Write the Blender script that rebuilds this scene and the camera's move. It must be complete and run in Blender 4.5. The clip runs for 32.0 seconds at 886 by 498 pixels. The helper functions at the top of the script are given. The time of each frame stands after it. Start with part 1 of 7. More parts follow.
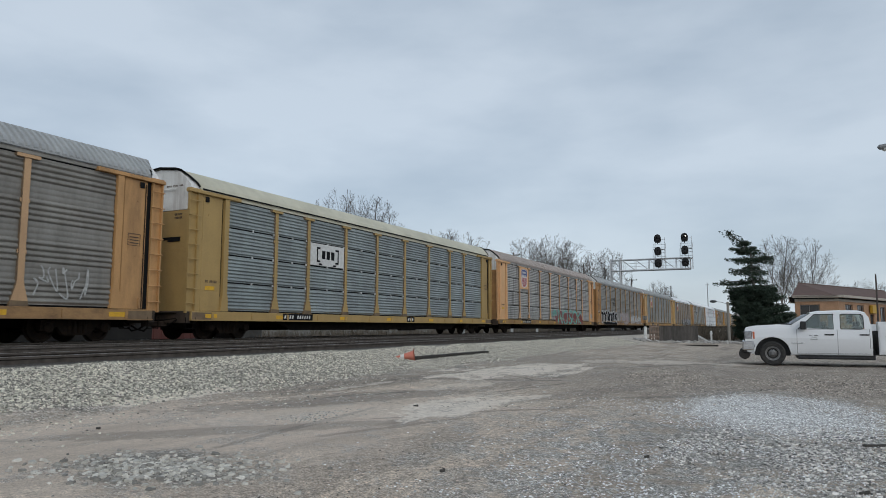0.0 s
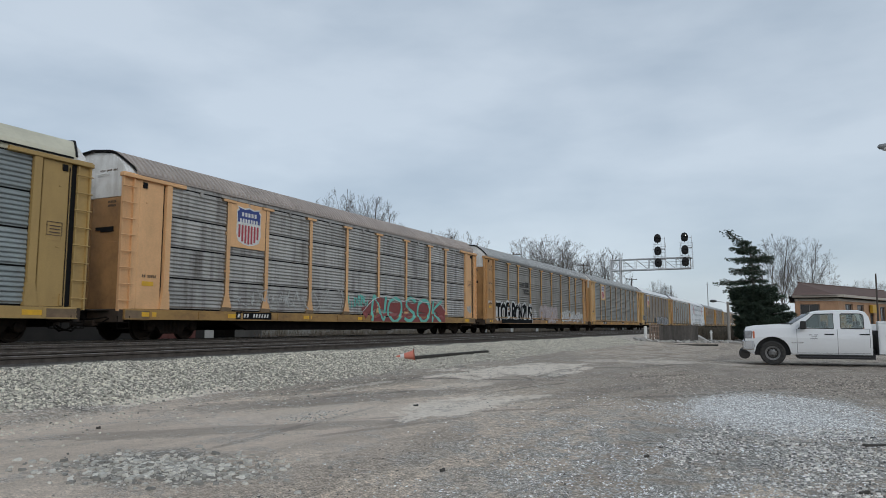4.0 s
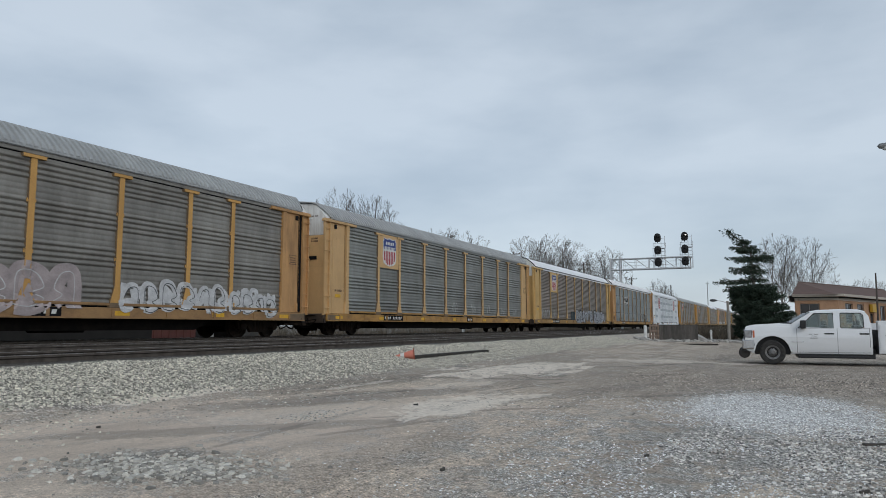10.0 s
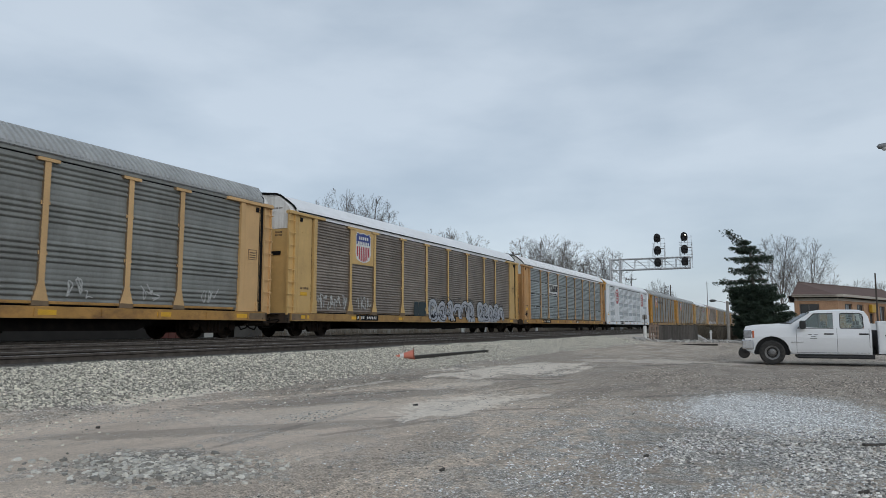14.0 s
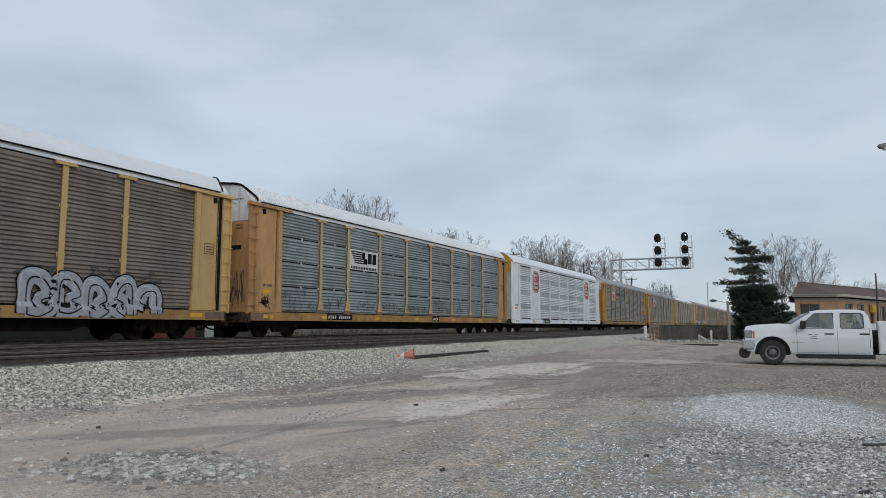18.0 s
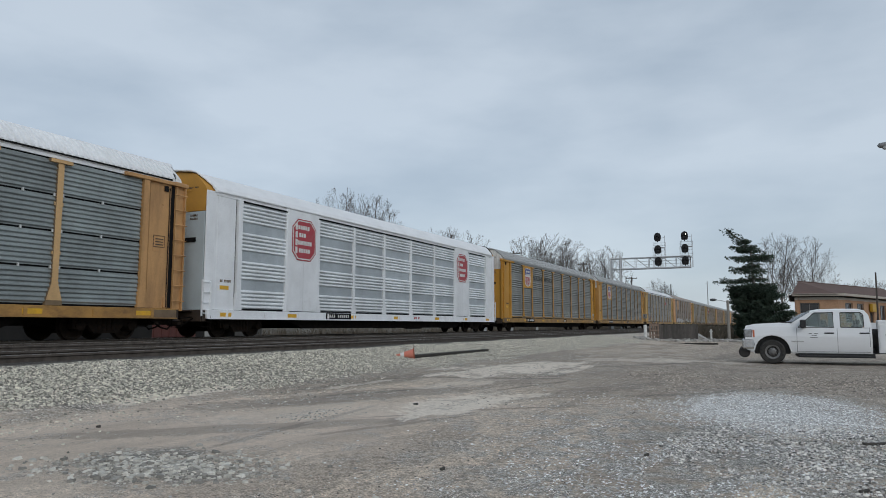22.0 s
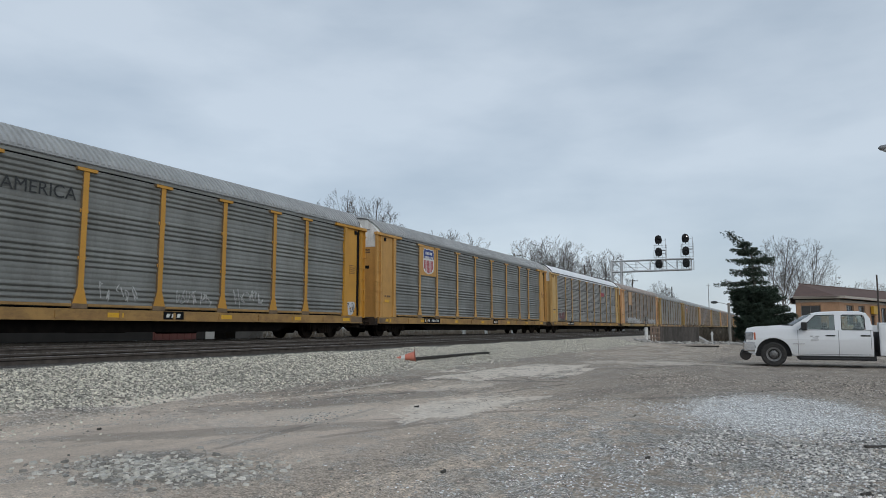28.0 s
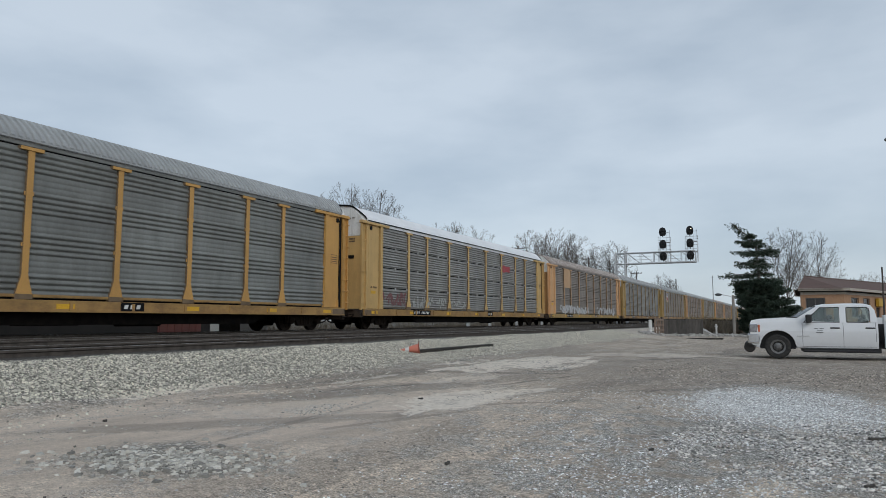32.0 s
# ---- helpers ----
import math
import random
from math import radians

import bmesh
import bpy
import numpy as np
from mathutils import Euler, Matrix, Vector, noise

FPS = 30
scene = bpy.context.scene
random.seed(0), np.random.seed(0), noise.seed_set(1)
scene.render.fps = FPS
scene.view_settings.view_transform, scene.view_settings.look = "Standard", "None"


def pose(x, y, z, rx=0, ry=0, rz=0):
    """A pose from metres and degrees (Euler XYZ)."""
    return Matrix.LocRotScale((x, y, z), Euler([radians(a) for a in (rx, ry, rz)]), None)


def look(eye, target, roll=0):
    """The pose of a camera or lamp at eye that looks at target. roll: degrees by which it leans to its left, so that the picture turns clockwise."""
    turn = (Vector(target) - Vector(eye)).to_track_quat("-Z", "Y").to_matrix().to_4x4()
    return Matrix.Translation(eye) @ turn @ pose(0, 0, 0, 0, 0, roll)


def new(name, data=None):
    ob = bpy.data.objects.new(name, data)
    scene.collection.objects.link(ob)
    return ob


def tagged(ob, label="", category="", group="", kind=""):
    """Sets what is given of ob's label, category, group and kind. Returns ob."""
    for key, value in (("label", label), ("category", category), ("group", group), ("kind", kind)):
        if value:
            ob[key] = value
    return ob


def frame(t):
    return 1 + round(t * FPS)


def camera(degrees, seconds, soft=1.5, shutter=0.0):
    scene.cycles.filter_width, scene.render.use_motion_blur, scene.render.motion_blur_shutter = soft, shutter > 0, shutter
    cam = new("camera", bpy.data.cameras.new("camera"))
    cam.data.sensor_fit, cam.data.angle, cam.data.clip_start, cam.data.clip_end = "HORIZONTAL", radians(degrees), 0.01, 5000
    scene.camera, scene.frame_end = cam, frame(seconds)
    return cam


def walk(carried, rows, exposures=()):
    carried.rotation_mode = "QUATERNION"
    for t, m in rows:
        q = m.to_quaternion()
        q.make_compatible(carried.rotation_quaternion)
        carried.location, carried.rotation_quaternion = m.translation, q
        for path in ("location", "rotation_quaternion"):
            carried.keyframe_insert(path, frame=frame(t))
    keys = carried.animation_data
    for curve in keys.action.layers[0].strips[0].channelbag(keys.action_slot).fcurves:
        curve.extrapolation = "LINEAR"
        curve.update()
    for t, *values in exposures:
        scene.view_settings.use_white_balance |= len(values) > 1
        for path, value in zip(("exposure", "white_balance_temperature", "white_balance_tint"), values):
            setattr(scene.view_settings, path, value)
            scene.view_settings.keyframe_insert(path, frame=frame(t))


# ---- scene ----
cam = camera(64.47, 32.0, soft=0.5, shutter=0.12)
PATH = [
    (0.0, pose(0, 0, 1.33, 96.330, 0, 25.914)),
    (0.5, pose(0, 0, 1.33, 96.267, 0, 25.871)),
    (1.0, pose(0, 0, 1.33, 96.238, 0, 25.850)),
    (1.5, pose(0, 0, 1.33, 96.238, 0, 25.850)),
    (2.0, pose(0, 0, 1.33, 96.260, 0, 25.879)),
    (2.5, pose(0, 0, 1.33, 96.238, 0, 25.879)),
    (3.0, pose(0, 0, 1.33, 96.209, 0, 25.879)),
    (3.5, pose(0, 0, 1.33, 96.260, 0, 25.914)),
    (5.5, pose(0, 0, 1.33, 96.330, 0, 25.914)),
    (6.0, pose(0, 0, 1.33, 96.330, 0, 25.914)),
    (6.5, pose(0, 0, 1.33, 96.338, 0, 25.914)),
    (7.0, pose(0, 0, 1.33, 96.338, 0, 25.914)),
    (7.5, pose(0, 0, 1.33, 96.338, 0, 25.914)),
    (8.0, pose(0, 0, 1.33, 96.338, 0, 25.914)),
    (8.5, pose(0, 0, 1.33, 96.281, 0, 25.914)),
    (9.0, pose(0, 0, 1.33, 96.267, 0, 25.914)),
    (9.5, pose(0, 0, 1.33, 96.267, 0, 25.914)),
    (10.0, pose(0, 0, 1.33, 96.245, 0, 25.914)),
    (10.5, pose(0, 0, 1.33, 96.189, 0, 25.914)),
    (11.0, pose(0, 0, 1.33, 96.196, 0, 25.914)),
    (11.5, pose(0, 0, 1.33, 96.267, 0, 25.914)),
    (12.0, pose(0, 0, 1.33, 96.267, 0, 25.914)),
    (12.5, pose(0, 0, 1.33, 96.267, 0, 25.914)),
    (13.0, pose(0, 0, 1.33, 96.267, 0, 25.914)),
    (13.5, pose(0, 0, 1.33, 96.338, 0, 25.914)),
    (14.0, pose(0, 0, 1.33, 96.267, 0, 25.885)),
    (14.5, pose(0, 0, 1.33, 96.209, 0, 25.850)),
    (16.5, pose(0, 0, 1.33, 96.267, 0, 25.914)),
    (17.0, pose(0, 0, 1.33, 96.267, 0, 25.914)),
    (17.5, pose(0, 0, 1.33, 96.267, 0, 25.914)),
    (18.0, pose(0, 0, 1.33, 96.267, 0, 25.914)),
    (18.5, pose(0, 0, 1.33, 96.202, 0, 25.914)),
    (19.0, pose(0, 0, 1.33, 96.196, 0, 25.935)),
    (19.5, pose(0, 0, 1.33, 96.196, 0, 25.928)),
    (20.0, pose(0, 0, 1.33, 96.282, 0, 25.914)),
    (20.5, pose(0, 0, 1.33, 96.373, 0, 25.921)),
    (21.0, pose(0, 0, 1.33, 96.344, 0, 25.921)),
    (21.5, pose(0, 0, 1.33, 96.267, 0, 25.914)),
    (22.0, pose(0, 0, 1.33, 96.196, 0, 25.914)),
    (22.5, pose(0, 0, 1.33, 96.196, 0, 25.914)),
    (23.0, pose(0, 0, 1.33, 96.196, 0, 25.914)),
    (23.5, pose(0, 0, 1.33, 96.196, 0, 25.914)),
    (24.0, pose(0, 0, 1.33, 96.253, 0, 25.914)),
    (24.5, pose(0, 0, 1.33, 96.267, 0, 25.914)),
    (25.0, pose(0, 0, 1.33, 96.267, 0, 25.914)),
    (25.5, pose(0, 0, 1.33, 96.267, 0, 25.914)),
    (27.5, pose(0, 0, 1.33, 96.338, 0, 25.970)),
    (28.0, pose(0, 0, 1.33, 96.401, 0, 25.978)),
    (28.5, pose(0, 0, 1.33, 96.408, 0, 25.985)),
    (29.0, pose(0, 0, 1.33, 96.338, 0, 25.985)),
    (29.5, pose(0, 0, 1.33, 96.498, 0, 26.048)),
    (30.0, pose(0, 0, 1.33, 96.584, 0, 26.104)),
    (30.5, pose(0, 0, 1.33, 96.577, 0, 26.090)),
    (31.0, pose(0, 0, 1.33, 96.408, 0, 26.055)),
    (31.5, pose(0, 0, 1.33, 96.034, 0, 26.069)),
    (32.0, pose(0, 0, 1.33, 95.780, 0, 26.295)),
]
walk(cam, PATH, [(0.0, 0.0), (20.5, 0.0), (22.5, -0.07), (24.8, -0.10), (26.8, -0.03), (28.0, 0.0), (32.0, 0.0)])

# ---- world, sun, exposure ----
world = bpy.data.worlds.new("overcast_sky")
scene.world = world
world.use_nodes = True
wn, wl = world.node_tree.nodes, world.node_tree.links
wn.clear()
w_out = wn.new("ShaderNodeOutputWorld")
w_bg = wn.new("ShaderNodeBackground")
w_sky = wn.new("ShaderNodeTexSky")
w_sky.sky_type, w_sky.sun_disc = "NISHITA", False
w_sky.sun_elevation, w_sky.sun_rotation = radians(30), radians(136)
w_dim = wn.new("ShaderNodeVectorMath")
w_dim.operation = "SCALE"
w_dim.inputs["Scale"].default_value = 0.02
w_co = wn.new("ShaderNodeTexCoord")
w_map = wn.new("ShaderNodeMapping")
w_map.inputs["Scale"].default_value = (1.6, 1.6, 4.6)
w_noise = wn.new("ShaderNodeTexNoise")
w_noise.inputs["Scale"].default_value = 1.6
w_noise.inputs["Detail"].default_value = 6.0
w_noise.inputs["Roughness"].default_value = 0.5
w_ramp = wn.new("ShaderNodeValToRGB")
w_ramp.color_ramp.elements[0].position, w_ramp.color_ramp.elements[1].position = 0.36, 0.62
w_ramp.color_ramp.elements[0].color = (0.380, 0.450, 0.528, 1)
w_ramp.color_ramp.elements[1].color = (0.518, 0.586, 0.658, 1)
w_add = wn.new("ShaderNodeVectorMath")
w_add.operation = "ADD"
wl.new(w_co.outputs["Generated"], w_map.inputs["Vector"])
wl.new(w_map.outputs["Vector"], w_noise.inputs["Vector"])
wl.new(w_noise.outputs["Fac"], w_ramp.inputs["Fac"])
wl.new(w_sky.outputs["Color"], w_dim.inputs[0])
wl.new(w_ramp.outputs["Color"], w_add.inputs[0])
wl.new(w_dim.outputs["Vector"], w_add.inputs[1])
wl.new(w_add.outputs["Vector"], w_bg.inputs["Color"])
w_bg.inputs["Strength"].default_value = 1.0
wl.new(w_bg.outputs["Background"], w_out.inputs["Surface"])

sun = new("sun", bpy.data.lights.new("sun", "SUN"))
sun.data.energy, sun.data.angle, sun.data.color = 0.7, radians(30), (1.0, 0.97, 0.93)
sun.matrix_world = look((80, -62, 66), (0, 20, 0))
scene.view_settings.exposure = 0.0

# ---- materials ----
MATS = {}


def surface(name, base, rough=0.6, metal=0.0, second=None, size=3.0, amount=0.5, streak=None, streak_amount=0.0,
            grain=40.0, bump=0.15, rand=0.0, coat=0.0, island=0.0, speck=1.0, run=(2.8, 2.8, 0.2), soft_run=(0.46, 0.66)):
    """A painted or natural surface: base colour with blotches, vertical streaks, grain and relief."""
    if name in MATS:
        return MATS[name]
    m = bpy.data.materials.new(name)
    m.use_nodes = True
    n, l = m.node_tree.nodes, m.node_tree.links
    b = n["Principled BSDF"]
    b.inputs["Roughness"].default_value, b.inputs["Metallic"].default_value = rough, metal
    b.inputs["Coat Weight"].default_value = coat
    co, info = n.new("ShaderNodeTexCoord"), n.new("ShaderNodeObjectInfo")
    shift = n.new("ShaderNodeVectorMath")
    shift.operation = "MULTIPLY_ADD"
    comb = n.new("ShaderNodeCombineXYZ")
    for k in range(3):
        l.new(info.outputs["Random"], comb.inputs[k])
    l.new(comb.outputs[0], shift.inputs[0])
    shift.inputs[1].default_value = (37, 53, 29)
    l.new(co.outputs["Object"], shift.inputs[2])

    def noise_node(vec, scale, detail=4.0, rough_=0.55):
        t = n.new("ShaderNodeTexNoise")
        t.inputs["Scale"].default_value, t.inputs["Detail"].default_value, t.inputs["Roughness"].default_value = scale, detail, rough_
        l.new(vec, t.inputs["Vector"])
        return t.outputs["Fac"]

    def ramp(fac, a, c):
        r = n.new("ShaderNodeMapRange")
        r.inputs["From Min"].default_value, r.inputs["From Max"].default_value = a, c
        l.new(fac, r.inputs["Value"])
        return r.outputs["Result"]

    def mix(fac, c1, c2, mode="MIX"):
        x = n.new("ShaderNodeMix")
        x.data_type, x.blend_type = "RGBA", mode
        if isinstance(fac, float):
            x.inputs[0].default_value = fac
        else:
            l.new(fac, x.inputs[0])
        for s, c in ((6, c1), (7, c2)):
            if isinstance(c, tuple):
                x.inputs[s].default_value = (*c, 1)
            else:
                l.new(c, x.inputs[s])
        return x.outputs[2]

    def times(v, k):
        x = n.new("ShaderNodeMath")
        x.operation = "MULTIPLY"
        l.new(v, x.inputs[0])
        x.inputs[1].default_value = k
        return x.outputs[0]

    colour = base
    if second:
        f = ramp(noise_node(shift.outputs[0], size), 0.38, 0.66)
        colour = mix(times(f, amount), colour, second)
    if streak:
        mp = n.new("ShaderNodeMapping")
        mp.inputs["Scale"].default_value = run
        l.new(shift.outputs[0], mp.inputs["Vector"])
        f = ramp(noise_node(mp.outputs[0], 1.6, 6.0, 0.7), *soft_run)
        colour = mix(times(f, streak_amount), colour, streak)
    g = noise_node(shift.outputs[0], grain, 3.0)
    gr = ramp(g, 0.3, 0.7)
    dark = n.new("ShaderNodeMapRange")
    dark.inputs["To Min"].default_value, dark.inputs["To Max"].default_value = 1 - 0.14 * speck, 1 + 0.10 * speck
    l.new(gr, dark.inputs["Value"])
    comb2 = n.new("ShaderNodeCombineColor")
    for k in range(3):
        l.new(dark.outputs[0], comb2.inputs[k])
    colour = mix(1.0, colour, comb2.outputs[0], "MULTIPLY")
    for span, source in ((rand, info.outputs["Random"]), (island, None)):
        if span:
            if source is None:
                source = n.new("ShaderNodeNewGeometry").outputs["Random Per Island"]
            v = n.new("ShaderNodeMapRange")
            v.inputs["To Min"].default_value, v.inputs["To Max"].default_value = 1 - span, 1 + span
            l.new(source, v.inputs["Value"])
            c3 = n.new("ShaderNodeCombineColor")
            for k in range(3):
                l.new(v.outputs[0], c3.inputs[k])
            colour = mix(1.0, colour, c3.outputs[0], "MULTIPLY")
    if isinstance(colour, tuple):
        b.inputs["Base Color"].default_value = (*colour, 1)
    else:
        l.new(colour, b.inputs["Base Color"])
    rr = n.new("ShaderNodeMapRange")
    rr.inputs["To Min"].default_value, rr.inputs["To Max"].default_value = max(rough - 0.1, 0.02), min(rough + 0.12, 1)
    l.new(g, rr.inputs["Value"])
    if speck > 0.5:
        l.new(rr.outputs[0], b.inputs["Roughness"])
    if bump:
        bp = n.new("ShaderNodeBump")
        bp.inputs["Strength"].default_value, bp.inputs["Distance"].default_value = bump, 0.01
        l.new(g, bp.inputs["Height"])
        l.new(bp.outputs[0], b.inputs["Normal"])
    MATS[name] = m
    return m


def glass(name, tint, rough=0.03, ior=1.3):
    m = bpy.data.materials.new(name)
    m.use_nodes = True
    n, l = m.node_tree.nodes, m.node_tree.links
    n.remove(n["Principled BSDF"])
    clear, gloss, fres, both = n.new("ShaderNodeBsdfTransparent"), n.new("ShaderNodeBsdfGlossy"), n.new("ShaderNodeFresnel"), n.new("ShaderNodeMixShader")
    clear.inputs["Color"].default_value = (*tint, 1)
    gloss.inputs["Roughness"].default_value = rough
    fres.inputs["IOR"].default_value = ior
    l.new(fres.outputs[0], both.inputs[0])
    l.new(clear.outputs[0], both.inputs[1])
    l.new(gloss.outputs[0], both.inputs[2])
    l.new(both.outputs[0], n["Material Output"].inputs["Surface"])
    return m


M_BLACK = surface("underframe_black", (0.006, 0.0055, 0.005), 0.85, second=(0.014, 0.011, 0.009), size=4, amount=0.7)
M_GRIME = surface("brown_end_grime", (0.035, 0.026, 0.02), 0.85, second=(0.075, 0.05, 0.034), size=3, amount=0.7)
M_TRIM_SHADE = surface("black_trim_and_shade", (0.012, 0.012, 0.013), 0.6)
M_STEEL = surface("wheel_steel", (0.018, 0.015, 0.013), 0.75, 0.2, second=(0.035, 0.022, 0.014), size=9, amount=0.6)
M_BRIGHT = surface("worn_rail_head", (0.48, 0.47, 0.45), 0.4, 0.5, second=(0.34, 0.33, 0.31), size=2, amount=0.5)
M_RAIL = surface("rusty_rail", (0.105, 0.088, 0.074), 0.8, 0.1, second=(0.03, 0.022, 0.018), size=6, amount=0.6)
M_TIE = surface("creosoted_timber", (0.026, 0.022, 0.018), 0.9, second=(0.055, 0.048, 0.04), size=5, amount=0.6, rand=0.2, bump=0.5, island=0.25)
M_WHITE = surface("white_lettering", (0.72, 0.72, 0.70), 0.6, second=(0.4, 0.38, 0.34), size=6, amount=0.4)
M_REFLECT = surface("yellow_reflector", (0.75, 0.42, 0.02), 0.5, second=(0.45, 0.26, 0.04), size=5, amount=0.4)
M_BLUE = surface("shield_blue", (0.022, 0.045, 0.22), 0.5, second=(0.05, 0.07, 0.2), size=5, amount=0.4)
M_RED = surface("shield_red", (0.42, 0.035, 0.05), 0.5, second=(0.35, 0.10, 0.10), size=5, amount=0.5)
M_WHITECAP = surface("white_end_paint", (0.80, 0.80, 0.78), 0.55, second=(0.42, 0.40, 0.36), size=2, amount=0.4, streak=(0.22, 0.17, 0.13), streak_amount=0.35)

SPRAY_BLACK = surface("black_spray", (0.010, 0.011, 0.012), 0.75)
for dull in (M_BLACK, M_TRIM_SHADE, M_STEEL, SPRAY_BLACK):
    dull.node_tree.nodes["Principled BSDF"].inputs["Specular IOR Level"].default_value = 0.06


def ochre(name, col, dirt=0.35, run=(1.1, 1.1, 0.25)):
    sill = "sill" in name or name == "rust_stained_yellow"
    return surface(name, col, 0.6, second=tuple(c * (0.62 if sill else 0.8) for c in col), size=1.2, amount=0.5, streak=(0.13, 0.07, 0.035), streak_amount=dirt * (1.0 if sill else 0.55), grain=25, rand=0.06,
                   run=(0.9, 0.9, 1.6) if sill else run, soft_run=(0.44, 0.72), speck=0.6)


def galv(name, col, dirt, rust=(0.07, 0.055, 0.045), run=(0.75, 0.75, 0.22), soft_run=(0.40, 0.76)):
    return surface(name, col, 0.45, 0.2, second=tuple(c * 0.66 for c in col), size=0.75, amount=0.6, streak=rust, streak_amount=dirt, grain=14, rand=0.08, bump=0.03,
                   run=run, soft_run=soft_run, speck=0.5)


def roofing(name, col, dirt=0.4):
    return surface(name, col, 0.6, 0.1, second=tuple(c * 0.72 for c in col), size=0.8, amount=0.6, streak=tuple(c * 0.5 for c in col), streak_amount=dirt, grain=18, speck=0.4, run=(1.2, 1.2, 0.4), soft_run=(0.46, 0.78))


# side, post, sill, corner, roof, eave strip
YEL = ochre("weathered_yellow", (0.60, 0.33, 0.095), 0.4)
YEL_PALE = ochre("faded_yellow", (0.64, 0.42, 0.165))
YEL_DULL = ochre("dull_ochre", (0.45, 0.30, 0.11), 0.35)
ORANGE = ochre("faded_orange", (0.74, 0.43, 0.21), 0.25)
ORANGE_TAN = ochre("pale_orange_tan", (0.63, 0.40, 0.185), 0.25)
SILL_RUST = ochre("rust_stained_yellow", (0.37, 0.215, 0.09), 0.8)
TAN = ochre("tan_orange", (0.58, 0.365, 0.20), 0.3)
MUSTARD = ochre("mustard_yellow", (0.57, 0.285, 0.04), 0.25)
CORNER_RUST = ochre("rust_streaked_tan", (0.56, 0.31, 0.125), 1.1)
SILL_TAN = ochre("dusty_tan_sill", (0.48, 0.26, 0.07), 0.85)
SILL_YEL = ochre("grimy_yellow_sill", (0.40, 0.235, 0.075), 0.75)
DOOR_RUST = ochre("rusty_door_paint", (0.44, 0.24, 0.095), 1.3, (0.6, 0.6, 0.5))
PALE_BLUE = ochre("pale_blue_door", (0.52, 0.60, 0.64), 0.2)
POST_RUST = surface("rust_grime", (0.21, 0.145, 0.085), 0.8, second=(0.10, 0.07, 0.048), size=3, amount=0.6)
M_STENCIL = surface("dark_brown_stencil", (0.09, 0.06, 0.04), 0.7)
M_CLIP = surface("pale_clip", (0.62, 0.63, 0.63), 0.5)
G_BLUE = galv("galvanised_blue_grey", (0.305, 0.34, 0.338), 0.32)
G_DULL = galv("dull_grey_steel", (0.315, 0.305, 0.28), 0.4)
G_GREY = galv("weathered_grey_steel", (0.43, 0.415, 0.39), 0.72, run=(1.5, 1.5, 0.10), soft_run=(0.47, 0.70))
G_BROWN = galv("grimy_brown_steel", (0.27, 0.225, 0.185), 0.55)
G_DARK = galv("dirty_grey_steel", (0.285, 0.27, 0.24), 0.5)
G_GREEN = galv("grey_green_steel", (0.25, 0.255, 0.235), 0.45)
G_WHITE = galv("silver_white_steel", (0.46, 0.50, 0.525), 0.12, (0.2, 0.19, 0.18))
# near-white copy for the ribs: the sky light they catch, put into colour
G_SKYLIT = galv("skylit_galvanised_rib", (0.88, 0.90, 0.91), 0.05, (0.3, 0.3, 0.3))
R_CREAM = roofing("cream_roof", (0.60, 0.57, 0.44), 0.3)
R_GREY = roofing("grey_roof", (0.40, 0.41, 0.41))
R_BROWN = roofing("brown_grey_roof", (0.42, 0.365, 0.33), 0.5)
R_WHITE = surface("white_roof", (0.82, 0.83, 0.84), 0.6, 0.0, second=(0.70, 0.71, 0.72), size=0.6, amount=0.5, streak=(0.45, 0.45, 0.44), streak_amount=0.22, grain=18, run=(1.2, 1.2, 0.5), soft_run=(0.48, 0.8), speck=0.3)
W_WHITE = ochre("white_car_paint", (0.82, 0.835, 0.85), 0.15)
# ---- mesh helpers ----
def mesh_of(name, bm, smooth=False):
    me = bpy.data.meshes.new(name)
    bmesh.ops.recalc_face_normals(bm, faces=bm.faces)
    if smooth:
        for f in bm.faces:
            f.smooth = True
    bm.to_mesh(me)
    bm.free()
    return me


def put(name, me, material, parent=None, m=None, label=""):
    """Link a mesh as one object, its material held by the object so that alike pieces share the mesh."""
    ob = new(name, me)
    if not me.materials:
        me.materials.append(material)
    ob.material_slots[0].link = "OBJECT"
    ob.material_slots[0].material = material
    if parent is not None:
        ob.parent = parent
    if m is not None:
        ob.matrix_basis = m
    if label:
        ob["label"] = label
    if name in ("cap_stencil", "door_stencil", "lettering", "stencil", "emblem_lines", "emblem", "stencil_frame"):
        ob["kind"] = "stuff"
    return ob


def part(name, bm, material, parent, label="", smooth=False, m=None):
    return put(name, mesh_of(name, bm, smooth), material, parent, m, label)


def box(bm, x0, x1, y0, y1, z0, z1, bevel=0.0):
    vs = [bm.verts.new(p) for p in ((x0, y0, z0), (x1, y0, z0), (x1, y1, z0), (x0, y1, z0), (x0, y0, z1), (x1, y0, z1), (x1, y1, z1), (x0, y1, z1))]
    fs = [bm.faces.new([vs[i] for i in q]) for q in ((0, 3, 2, 1), (4, 5, 6, 7), (0, 1, 5, 4), (1, 2, 6, 5), (2, 3, 7, 6), (3, 0, 4, 7))]
    if bevel:
        es = {e for f in fs for e in f.edges}
        bmesh.ops.bevel(bm, geom=list(es), offset=bevel, segments=1, affect="EDGES")
    return vs


def boxes(*rows, bevel=0.0):
    bm = bmesh.new()
    for r in rows:
        box(bm, *r, bevel=bevel)
    return bm


